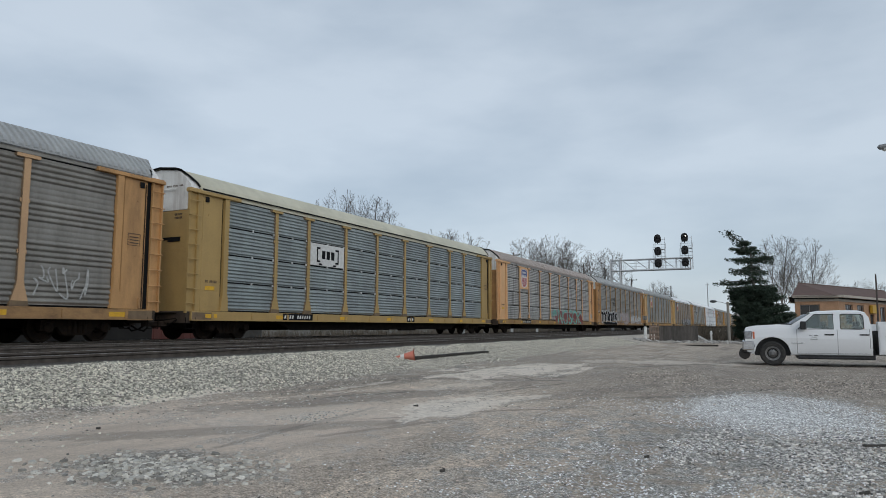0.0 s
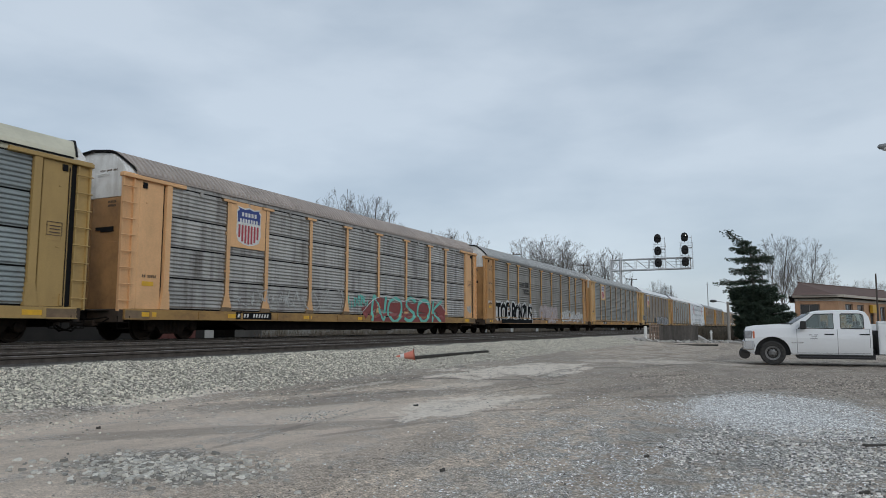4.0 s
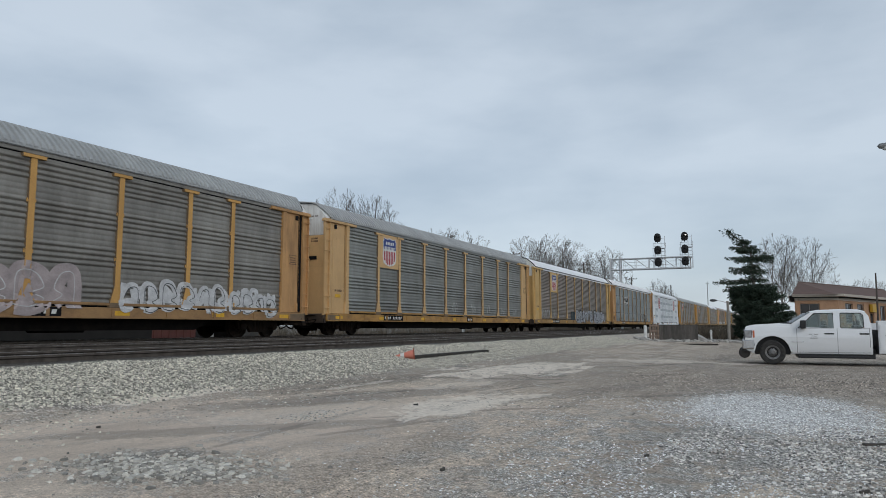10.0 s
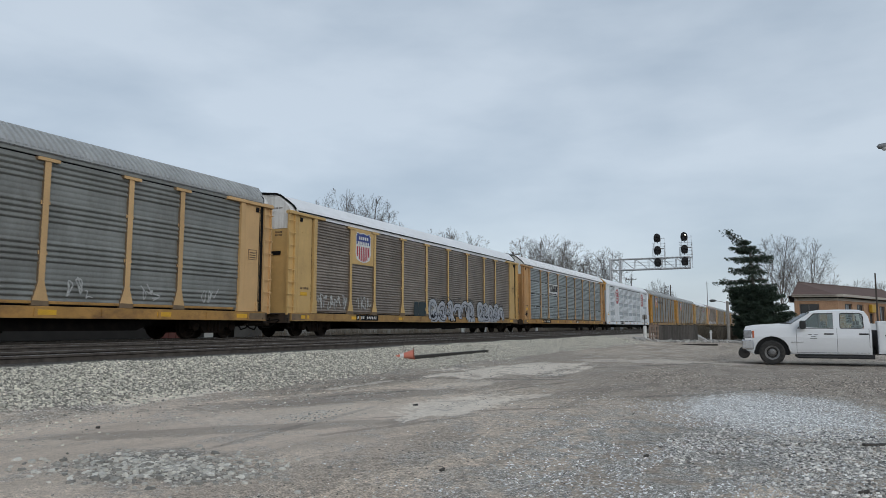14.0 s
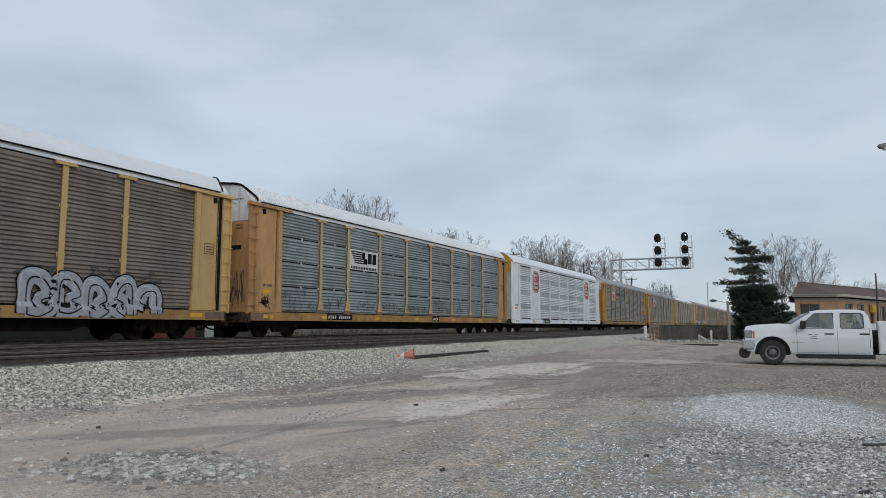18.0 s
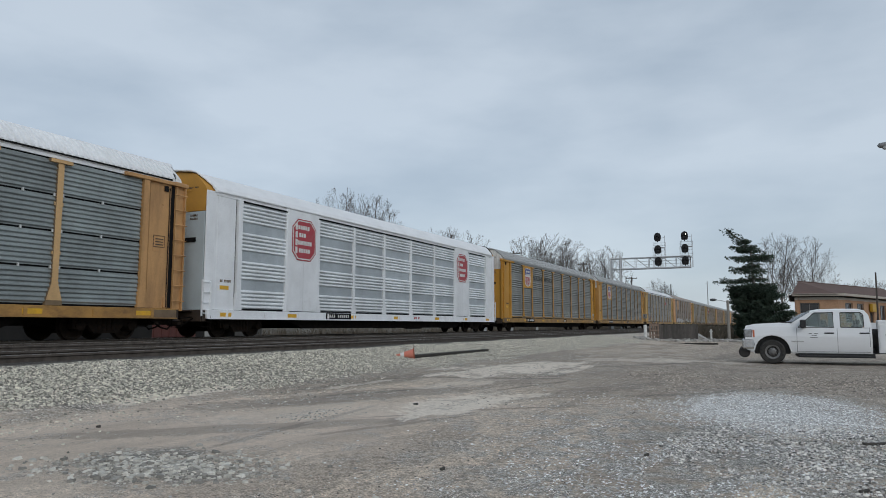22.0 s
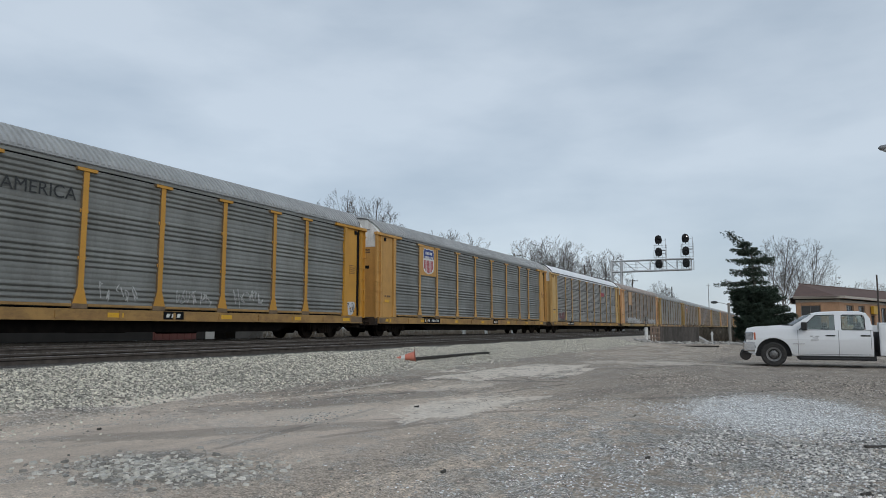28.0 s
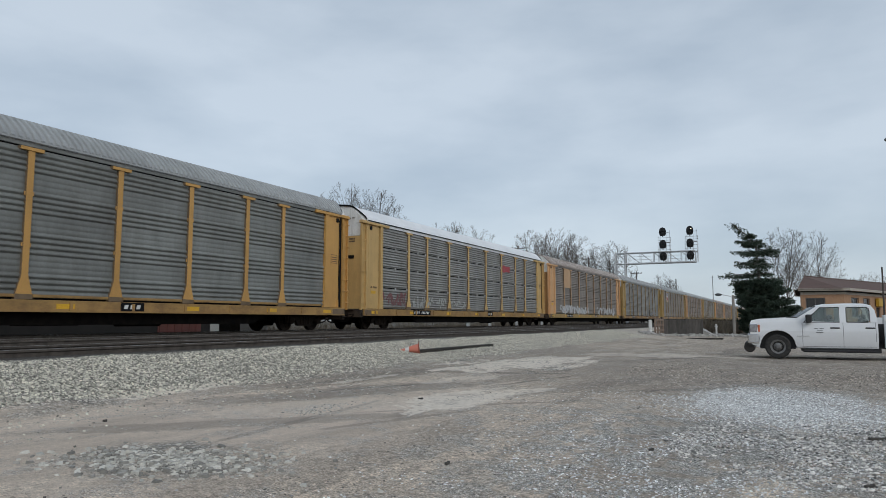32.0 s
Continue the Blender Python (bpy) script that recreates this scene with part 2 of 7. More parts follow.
def tube(bm, pts, radii, sides=6, cap=True):
    """A tapered tube along points."""
    rings = []
    pts = [Vector(p) for p in pts]
    if not isinstance(radii, (list, tuple)):
        radii = [radii] * len(pts)
    for i, p in enumerate(pts):
        d = (pts[min(i + 1, len(pts) - 1)] - pts[max(i - 1, 0)]).normalized()
        a = d.cross(Vector((0, 0, 1)))
        if a.length < 0.05:
            a = d.cross(Vector((1, 0, 0)))
        a.normalize()
        b = d.cross(a)
        rings.append([bm.verts.new(p + radii[i] * (math.cos(6.28319 * k / sides) * a + math.sin(6.28319 * k / sides) * b)) for k in range(sides)])
    for r, s in zip(rings, rings[1:]):
        for k in range(sides):
            bm.faces.new((r[k], r[(k + 1) % sides], s[(k + 1) % sides], s[k]))
    if cap:
        bm.faces.new(rings[0][::-1])
        bm.faces.new(rings[-1])


def lathe(bm, profile, axis="X", steps=24, at=(0, 0, 0)):
    """Turn a list of (along, radius) round an axis."""
    rings = []
    for h, r in profile:
        ring = []
        for k in range(steps):
            c, s = r * math.cos(6.28319 * k / steps), r * math.sin(6.28319 * k / steps)
            p = {"X": (h, c, s), "Y": (c, h, s), "Z": (c, s, h)}[axis]
            ring.append(bm.verts.new((p[0] + at[0], p[1] + at[1], p[2] + at[2])))
        rings.append(ring)
    for a, b in zip(rings, rings[1:]):
        for k in range(steps):
            bm.faces.new((a[k], a[(k + 1) % steps], b[(k + 1) % steps], b[k]))
    bm.faces.new(rings[0][::-1])
    bm.faces.new(rings[-1])


def slab(bm, outline, x0, x1):
    """Extrude an outline of (y, z) from x0 to x1."""
    a = [bm.verts.new((x0, y, z)) for y, z in outline]
    b = [bm.verts.new((x1, y, z)) for y, z in outline]
    bm.faces.new(a[::-1])
    bm.faces.new(b)
    for i in range(len(a)):
        j = (i + 1) % len(a)
        bm.faces.new((a[i], a[j], b[j], b[i]))


def ribbon(bm, pts, width, x, thick=0.004):
    """A flat painted stroke through points (y, z) at depth x, with rounded corners."""
    n = len(pts)
    left, right = [], []
    for i in range(n):
        p0, p1 = pts[max(i - 1, 0)], pts[min(i + 1, n - 1)]
        d = Vector((p1[0] - p0[0], p1[1] - p0[1]))
        d = d.normalized() if d.length > 1e-6 else Vector((1, 0))
        w = width / 2
        left.append(bm.verts.new((x, pts[i][0] - d.y * w, pts[i][1] + d.x * w)))
        right.append(bm.verts.new((x, pts[i][0] + d.y * w, pts[i][1] - d.x * w)))
    for i in range(n - 1):
        bm.faces.new((left[i], left[i + 1], right[i + 1], right[i]))


def smooth_line(pts, cuts=5):
    """Catmull-Rom through the points."""
    out = []
    q = [pts[0]] + list(pts) + [pts[-1]]
    for i in range(1, len(q) - 2):
        p0, p1, p2, p3 = (np.array(v, float) for v in q[i - 1:i + 3])
        for k in range(cuts):
            t = k / cuts
            out.append(tuple(0.5 * (2 * p1 + (p2 - p0) * t + (2 * p0 - 5 * p1 + 4 * p2 - p3) * t * t + (3 * p1 - p0 - 3 * p2 + p3) * t ** 3)))
    out.append(tuple(pts[-1]))
    return out


def thing(name, label, category, m=None, group="", kind=""):
    ob = new(name)
    ob.empty_display_size = 0.3
    if m is not None:
        ob.matrix_basis = m
    return tagged(ob, label, category, group, kind)


# ---- ground and tracks ----
RAIL_Z = 0.895
TRACKS = (-10.9, -15.4, -19.47)


def at(x, y):
    """From the lot's survey axes to the scene's, whose y runs along the track."""
    return 0.9929 * x + 0.0073 * y, 0.0222 * x + 0.9693 * y


def ground_z(x, y):
    across = float(np.interp(-x, (-200, 1.5, 7.0, 9.0, 9.5, 23.0, 26.0, 300), (0, 0, 0.35, 0.72, 0.78, 0.78, 0.25, 0.2)))
    rough = 0.03 * noise.noise((x * 0.35, y * 0.35, 0)) + 0.012 * noise.noise((x * 1.4, y * 1.4, 3.0))
    return across + (rough if -x < 9.0 else rough * 0.4)
def ground_material():
    m = bpy.data.materials.new("gravel_lot")
    m.use_nodes = True
    n, l = m.node_tree.nodes, m.node_tree.links
    b = n["Principled BSDF"]
    b.inputs["Roughness"].default_value = 0.9
    geo = n.new("ShaderNodeTexCoord").outputs["Object"]
    sep = n.new("ShaderNodeSeparateXYZ")
    l.new(geo, sep.inputs[0])

    def nz(scale, detail=5.0, rough_=0.6, stretch=None, warp=0.0):
        vec = geo
        if stretch:
            mp = n.new("ShaderNodeMapping")
            mp.inputs["Scale"].default_value = stretch
            mp.inputs["Rotation"].default_value = (0, 0, 0.35)
            l.new(geo, mp.inputs["Vector"])
            vec = mp.outputs[0]
        t = n.new("ShaderNodeTexNoise")
        t.inputs["Scale"].default_value, t.inputs["Detail"].default_value, t.inputs["Roughness"].default_value = scale, detail, rough_
        t.inputs["Distortion"].default_value = warp
        l.new(vec, t.inputs["Vector"])
        return t.outputs["Fac"]

    def math_(op, a, c):
        x = n.new("ShaderNodeMath")
        x.operation = op
        for k, v in ((0, a), (1, c)):
            if isinstance(v, (int, float)):
                x.inputs[k].default_value = v
            else:
                l.new(v, x.inputs[k])
        return x.outputs[0]

    def ramp(v, a, c, lo=0.0, hi=1.0):
        r = n.new("ShaderNodeMapRange")
        r.interpolation_type = "SMOOTHSTEP"
        for k, q in (("From Min", a), ("From Max", c), ("To Min", lo), ("To Max", hi)):
            r.inputs[k].default_value = q
        l.new(v, r.inputs["Value"])
        return r.outputs[0]

    def mix(f, a, c, mode="MIX"):
        x = n.new("ShaderNodeMix")
        x.data_type, x.blend_type = "RGBA", mode
        if isinstance(f, float):
            x.inputs[0].default_value = f
        else:
            l.new(f, x.inputs[0])
        for s, v in ((6, a), (7, c)):
            if isinstance(v, tuple):
                x.inputs[s].default_value = (*v, 1)
            else:
                l.new(v, x.inputs[s])
        return x.outputs[2]

    def patch(cx, cy, rx, ry, turn, edge=0.35, torn=None):
        """A ragged patch round a place on the lot."""
        cx, cy = at(cx, cy)
        mp = n.new("ShaderNodeMapping")
        mp.vector_type = "TEXTURE"
        mp.inputs["Location"].default_value = (cx, cy, 0)
        mp.inputs["Rotation"].default_value = (0, 0, radians(turn))
        mp.inputs["Scale"].default_value = (rx, ry, 1000)
        l.new(geo, mp.inputs["Vector"])
        ln = n.new("ShaderNodeVectorMath")
        ln.operation = "LENGTH"
        l.new(mp.outputs[0], ln.inputs[0])
        r = math_("ADD", ln.outputs["Value"], math_("MULTIPLY", math_("SUBTRACT", wob, 0.5), 1.3))
        r = math_("ADD", r, math_("MULTIPLY", math_("SUBTRACT", rag, 0.5), 1.3))
        if torn is not None:
            r = math_("ADD", r, math_("MULTIPLY", math_("SUBTRACT", torn, 0.5), 2.6))
        return ramp(r, 1 + edge, 1 - edge)

    def cells(scale):
        """Small stones: a value for each and the gap between them (1 on the stone, 0 in the gap)."""
        out = []
        for feature in ("F1", "DISTANCE_TO_EDGE"):
            v = n.new("ShaderNodeTexVoronoi")
            v.feature = feature
            v.inputs["Scale"].default_value = scale
            l.new(geo, v.inputs["Vector"])
            out.append(v)
        c = n.new("ShaderNodeSeparateColor")
        l.new(out[0].outputs["Color"], c.inputs[0])
        return c.outputs[0], ramp(out[1].outputs["Distance"], 0.02, 0.16)

    wob = nz(0.9, 7.0, 0.7, None, 0.8)
    rag = nz(7.0, 4.0, 0.7)
    big = nz(0.16, 3.0, 0.5, (1.0, 0.45, 1))
    mid = nz(1.1, 6.0, 0.62, (1.0, 0.6, 1))
    lanes = nz(0.9, 6.0, 0.6, (1.5, 0.16, 1), 0.4)
    fine = nz(16.0, 5.0, 0.7)
    grit = nz(60.0, 2.0, 0.6)
    clump = nz(2.6, 6.0, 0.7, (1.0, 0.7, 1), 0.3)
    peb, peb_d = cells(26.0)
    peb2, peb2_d = cells(60.0)
    earth = mix(ramp(mid, 0.42, 0.58), (0.46, 0.378, 0.305), (0.80, 0.685, 0.57))
    earth = mix(ramp(big, 0.4, 0.62), earth, (0.66, 0.55, 0.45))
    earth = mix(math_("MULTIPLY", ramp(lanes, 0.53, 0.58), 0.62), earth, (0.36, 0.305, 0.255))
    earth = mix(math_("MULTIPLY", ramp(lanes, 0.45, 0.39), 0.4), earth, (0.74, 0.65, 0.55))
    # fine packed dirt beside the ballast
    packed = patch(-5.6, 6.0, 1.75, 4.2, -6, 0.5)
    smear = nz(0.8, 6.0, 0.55, (1.6, 0.22, 1), 0.5)
    earth = mix(math_("MULTIPLY", packed, 0.85), earth, mix(ramp(smear, 0.36, 0.62), (0.47, 0.385, 0.31), (0.67, 0.555, 0.455)))
    # tyre-worn darker asphalt between the wheel lines
    dark = patch(-4.0, 20.5, 7.0, 6.5, 8, 0.5)
    earth = mix(math_("MULTIPLY", dark, 0.55), earth, (0.45, 0.39, 0.335))
    for cx, cy, rx, ry, turn, k in ((-6.0, 9.4, 0.5, 2.6, -16, 0.6), (-5.3, 6.3, 0.22, 2.2, -30, 0.45), (-3.4, 14.0, 0.3, 3.5, -14, 0.4), (-5.0, 16.4, 0.28, 0.9, 5, 0.7), (-6.9, 11.2, 0.4, 3.2, -4, 0.45),
                                    (-5.02, 6.82, 0.06, 1.89, 5.4, 0.5), (-4.2, 7.75, 0.06, 1.33, -15.5, 0.47), (-5.76, 13.91, 0.13, 1.95, -43.0, 0.74), (-3.7, 23.77, 0.12, 5.27, -19.1, 0.68), (-4.5, 13.64, 0.05, 1.47, -10.0, 0.68), (-6.0, 10.17, 0.07, 1.18, -18.1, 0.68), (-0.9, 16.48, 0.16, 4.74, -32.0, 0.61), (-6.94, 11.02, 0.06, 2.64, -2.8, 0.54), (-3.74, 9.93, 0.05, 2.54, -27.1, 0.47), (-5.25, 15.1, 0.06, 0.54, -126.7, 0.90), (-3.16, 18.9, 0.1, 1.78, -25.0, 0.61)):
        earth = mix(math_("MULTIPLY", patch(cx, cy, rx, ry, turn, 0.22), k), earth, (0.20, 0.172, 0.148))
    east = math_("ADD", sep.outputs[0], math_("MULTIPLY", math_("SUBTRACT", wob, 0.5), 4.0))
    earth = mix(ramp(east, -5.5, -1.5), earth, mix(0.25, earth, (0.17, 0.152, 0.137)))
    far_lot = math_("ADD", sep.outputs[1], math_("MULTIPLY", math_("SUBTRACT", wob, 0.5), 8.0))
    earth = mix(math_("MULTIPLY", ramp(far_lot, 9.0, 15.0), 0.34), earth, (0.13, 0.113, 0.098))
    # loose small gravel over the dirt
    loose = math_("MULTIPLY", ramp(clump, 0.50, 0.60), 0.7)
    pebbles = mix(ramp(peb2, 0.05, 0.95), (0.20, 0.178, 0.155), (0.80, 0.74, 0.67))
    # dark gap colour, here and in the mixes below, paints shade between stones
    pebbles = mix(peb2_d, (0.15, 0.13, 0.112), pebbles)
    earth = mix(math_("MULTIPLY", loose, math_("GREATER_THAN", peb2, 0.35)), earth, pebbles)
    coarse = patch(0.05, 9.2, 1.5, 1.9, 25, 0.45)
    stony = mix(peb_d, (0.11, 0.10, 0.09), mix(ramp(peb, 0.05, 0.95), (0.26, 0.25, 0.23), (0.78, 0.76, 0.73)))
    # pale crushed stone dumped on the lot, its thinner spread and a broken edge of old asphalt
    blue = patch(-0.35, 13.3, 1.3, 2.7, 8, 0.55)
    thin = patch(-0.8, 8.6, 2.3, 4.0, -12, 0.6)
    stone_col = mix(peb2_d, (0.22, 0.22, 0.22), mix(ramp(peb2, 0.05, 0.95), (0.50, 0.505, 0.51), (0.95, 0.96, 0.97)))
    earth = mix(math_("MULTIPLY", thin, ramp(clump, 0.42, 0.56)), earth, mix(peb2_d, (0.17, 0.155, 0.14), mix(ramp(peb2, 0.05, 0.95), (0.30, 0.285, 0.26), (0.86, 0.84, 0.81))))
    earth = mix(math_("MULTIPLY", coarse, ramp(clump, 0.40, 0.52, 0.35, 1.0)), earth, stony)
    earth = mix(math_("MULTIPLY", blue, math_("ADD", 0.35, math_("MULTIPLY", ramp(mid, 0.36, 0.56), 0.6))), earth, stone_col)
    broken = patch(-4.7, 4.55, 0.6, 0.8, -50, 0.4)
    earth = mix(math_("MULTIPLY", broken, ramp(clump, 0.42, 0.52, 0.3, 0.95)), earth, mix(peb_d, (0.12, 0.11, 0.095), mix(ramp(peb, 0.1, 0.9), (0.24, 0.225, 0.20), (0.56, 0.53, 0.48))))
    # ballast shoulder, then oily ground between the tracks
    west = math_("ADD", math_("MULTIPLY", sep.outputs[0], -1.0), math_("MULTIPLY", math_("SUBTRACT", wob, 0.5), 2.2))
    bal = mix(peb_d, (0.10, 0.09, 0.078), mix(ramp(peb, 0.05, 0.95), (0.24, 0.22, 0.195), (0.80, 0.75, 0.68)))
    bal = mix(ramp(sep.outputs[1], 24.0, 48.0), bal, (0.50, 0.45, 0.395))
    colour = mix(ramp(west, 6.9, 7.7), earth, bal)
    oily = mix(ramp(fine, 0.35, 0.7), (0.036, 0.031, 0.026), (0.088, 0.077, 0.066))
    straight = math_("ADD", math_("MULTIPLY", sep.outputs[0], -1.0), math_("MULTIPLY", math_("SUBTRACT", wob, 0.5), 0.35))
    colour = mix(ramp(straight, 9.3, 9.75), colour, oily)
    grass = mix(ramp(mid, 0.4, 0.7), (0.075, 0.066, 0.052), (0.145, 0.128, 0.102))
    colour = mix(ramp(west, 23.0, 25.5), colour, grass)
    north = math_("ADD", sep.outputs[1], math_("MULTIPLY", wob, 14.0))
    colour = mix(ramp(north, 57.0, 66.0), colour, mix(ramp(straight, 7.0, 8.0), grass, colour))
    calm = math_("SUBTRACT", 1.0, math_("MULTIPLY", packed, 0.8))
    colour = mix(calm, colour, mix(ramp(grit, 0.3, 0.7), (0.52, 0.515, 0.50), (1.42, 1.41, 1.39)), "MULTIPLY")
    colour = mix(calm, colour, mix(ramp(fine, 0.32, 0.68), (0.64, 0.635, 0.62), (1.32, 1.31, 1.29)), "MULTIPLY")
    crust = ramp(nz(3.4, 8.0, 0.8, (1.0, 0.4, 1), 0.8), 0.42, 0.48, 0.2, 1.0)
    dusty = mix(ramp(fine, 0.3, 0.7), (0.72, 0.635, 0.53), (0.90, 0.815, 0.705))
    for cx, cy, rx, ry, turn, k in ((-6.15, 17.5, 0.95, 2.8, -10, 0.85), (-4.55, 10.1, 0.42, 1.45, -3, 0.85), (-4.1, 11.6, 0.16, 0.9, -12, 0.7), (-5.5, 12.6, 0.2, 1.1, -12, 0.4),
                                    (-7.5, 7.7, 0.16, 1.2, 3, 0.75), (-6.8, 10.9, 0.12, 1.0, 0, 0.5), (-4.6, 24.6, 0.5, 2.2, -40, 0.45), (-2.9, 27.2, 0.45, 2.4, -60, 0.4), (-5.3, 8.0, 0.5, 1.6, -25, 0.25)):
        colour = mix(math_("MULTIPLY", math_("MULTIPLY", patch(cx, cy, rx * 1.1, ry * 1.1, turn, 0.07, smear), crust), k), colour, dusty)
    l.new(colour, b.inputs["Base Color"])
    bp = n.new("ShaderNodeBump")
    bp.inputs["Strength"].default_value, bp.inputs["Distance"].default_value = 0.7, 0.02
    l.new(math_("ADD", math_("MULTIPLY", fine, 1.5), math_("ADD", math_("MULTIPLY", peb_d, 0.5), math_("MULTIPLY", peb2_d, 0.25))), bp.inputs["Height"])
    l.new(bp.outputs[0], b.inputs["Normal"])
    return m


def build_ground():
    xs = np.concatenate([np.linspace(-1500, -60, 14), np.linspace(-50, -24, 14), np.arange(-23, -9.2, 0.9), np.arange(-9.1, 6, 0.24), np.linspace(6.5, 40, 24), np.linspace(60, 1500, 12)])
    ys = np.concatenate([np.linspace(-800, -20, 10), np.arange(-15, 1, 1.5), np.arange(1.5, 30, 0.24), np.arange(30.5, 80, 1.2), np.linspace(84, 300, 30), np.linspace(350, 3000, 14)])
    verts = [(x, y, ground_z(x, y)) for y in ys for x in xs]
    w = len(xs)
    faces = [(j * w + i, j * w + i + 1, (j + 1) * w + i + 1, (j + 1) * w + i) for j in range(len(ys) - 1) for i in range(w - 1)]
    me = bpy.data.meshes.new("ground")
    me.from_pydata(verts, [], faces)
    me.shade_smooth()
    ob = put("ground", me, ground_material())
    tagged(ob, "brown-grey dirt and gravel lot with pale worn patches", "ground", kind="structure")


def rail_mesh():
    prof = [(-0.075, 0), (0.075, 0), (0.075, 0.015), (0.012, 0.035), (0.012, 0.125), (0.036, 0.14), (0.036, 0.168), (0.028, 0.175), (-0.028, 0.175), (-0.036, 0.168), (-0.036, 0.14), (-0.012, 0.125), (-0.012, 0.035), (-0.075, 0.015)]
    bm = bmesh.new()
    ends = []
    for y in (-120, -20, 0, 20, 40, 80, 160, 320, 900):
        ends.append([bm.verts.new((x, y, z - 0.175)) for x, z in prof])
    for a, b in zip(ends, ends[1:]):
        for i in range(len(prof)):
            j = (i + 1) % len(prof)
            f = bm.faces.new((a[i], a[j], b[j], b[i]))
            f.material_index = 1 if i in (7,) else 0
    return mesh_of("rail", bm)


def build_tracks():
    rail = rail_mesh()
    rail.materials.append(M_RAIL)
    rail.materials.append(M_BRIGHT)
    for cx in TRACKS:
        tr = thing("railway_track", "steel rails on dark creosoted timber ties in ballast", "track", Matrix.Translation((cx, 0, RAIL_Z)), kind="structure")
        for sx in (-0.7525, 0.7525):
            ob = new("rail", rail)
            ob.parent = tr
            ob.matrix_basis = Matrix.Translation((sx, 0, 0))
        rng = random.Random(int(-cx * 10))
        v, f = [], []
        near = boxes((-1.3, 1.3, -0.115, 0.115, -0.35, -0.168), bevel=0.012)
        near = mesh_of("timber_tie", near)
        for k in range(430):
            y = -12 + 0.53 * k
            if 4 < y < 48:
                put("timber_tie", near, M_TIE, tr, pose(rng.uniform(-0.06, 0.06), y, rng.uniform(-0.015, 0.01), 0, 0, rng.uniform(-0.7, 0.7)))
                continue
            o = len(v)
            dx, dz = rng.uniform(-0.06, 0.06), rng.uniform(-0.015, 0.01)
            for z in (-0.35, -0.168 + dz):
                for x in (-1.3, 1.3):
                    for yy in (-0.115, 0.115):
                        v.append((x + dx, y + yy + x * rng.uniform(-0.01, 0.01), z))
            f += [(o + a, o + b, o + c, o + d) for a, b, c, d in ((0, 1, 3, 2), (4, 6, 7, 5), (0, 4, 5, 1), (2, 3, 7, 6), (0, 2, 6, 4), (1, 5, 7, 3))]
        me = bpy.data.meshes.new("timber_ties")
        me.from_pydata(v, [], f)
        ob = put("timber_ties", me, M_TIE, tr)
        ob["kind"] = "stuff"


def stones(name, label, spots, material, category="gravel", flat_=0.5, sides=4):
    """Loose stones: each a squashed, jittered block. spots: (x, y, size)."""
    rng = np.random.RandomState(len(spots) % 997)
    p = np.array(spots)
    n = len(p)
    ring = 6.283 * (np.arange(sides)[None] + 0.7 * rng.rand(n, sides)) / sides
    reach = 0.6 + 0.65 * rng.rand(n, sides)
    low = np.stack([np.cos(ring) * reach, np.sin(ring) * reach * 0.8, np.full_like(ring, -0.7)], -1)
    high = np.stack([low[..., 0] * 0.78, low[..., 1] * 0.78, 0.35 + 0.5 * rng.rand(n, sides)], -1) + 0.22 * (rng.rand(n, 1, 3) - 0.5)
    v = np.concatenate([low, high], 1)
    v[..., 2] += v[..., 0] * (rng.rand(n, 1) - 0.5) * 1.1 + v[..., 1] * (rng.rand(n, 1) - 0.5) * 1.1
    a = rng.rand(n) * 6.283
    ca, sa = np.cos(a)[:, None], np.sin(a)[:, None]
    v = np.stack([v[..., 0] * ca - v[..., 1] * sa, v[..., 0] * sa + v[..., 1] * ca, v[..., 2] * flat_], -1)
    v *= p[:, 2][:, None, None]
    z = np.array([ground_z(q[0], q[1]) for q in spots])
    v += np.stack([p[:, 0], p[:, 1], z + p[:, 2] * 0.15], -1)[:, None]
    f = []
    for k in range(n):
        o = 2 * sides * k
        f.append([o + sides + q for q in range(sides)])
        f += [(o + q, o + (q + 1) % sides, o + sides + (q + 1) % sides, o + sides + q) for q in range(sides)]
    me = bpy.data.meshes.new(name)
    me.from_pydata(v.reshape(-1, 3).tolist(), [], f)
    ob = put(name, me, material)
    tagged(ob, label, category, kind="stuff")


def on_packed_dirt(x, y):
    return ((x + 5.6) / 1.75) ** 2 + ((y - 5.7) / 4.0) ** 2 < 1.0 + 0.5 * noise.noise((x * 0.7, y * 0.7, 1.5))


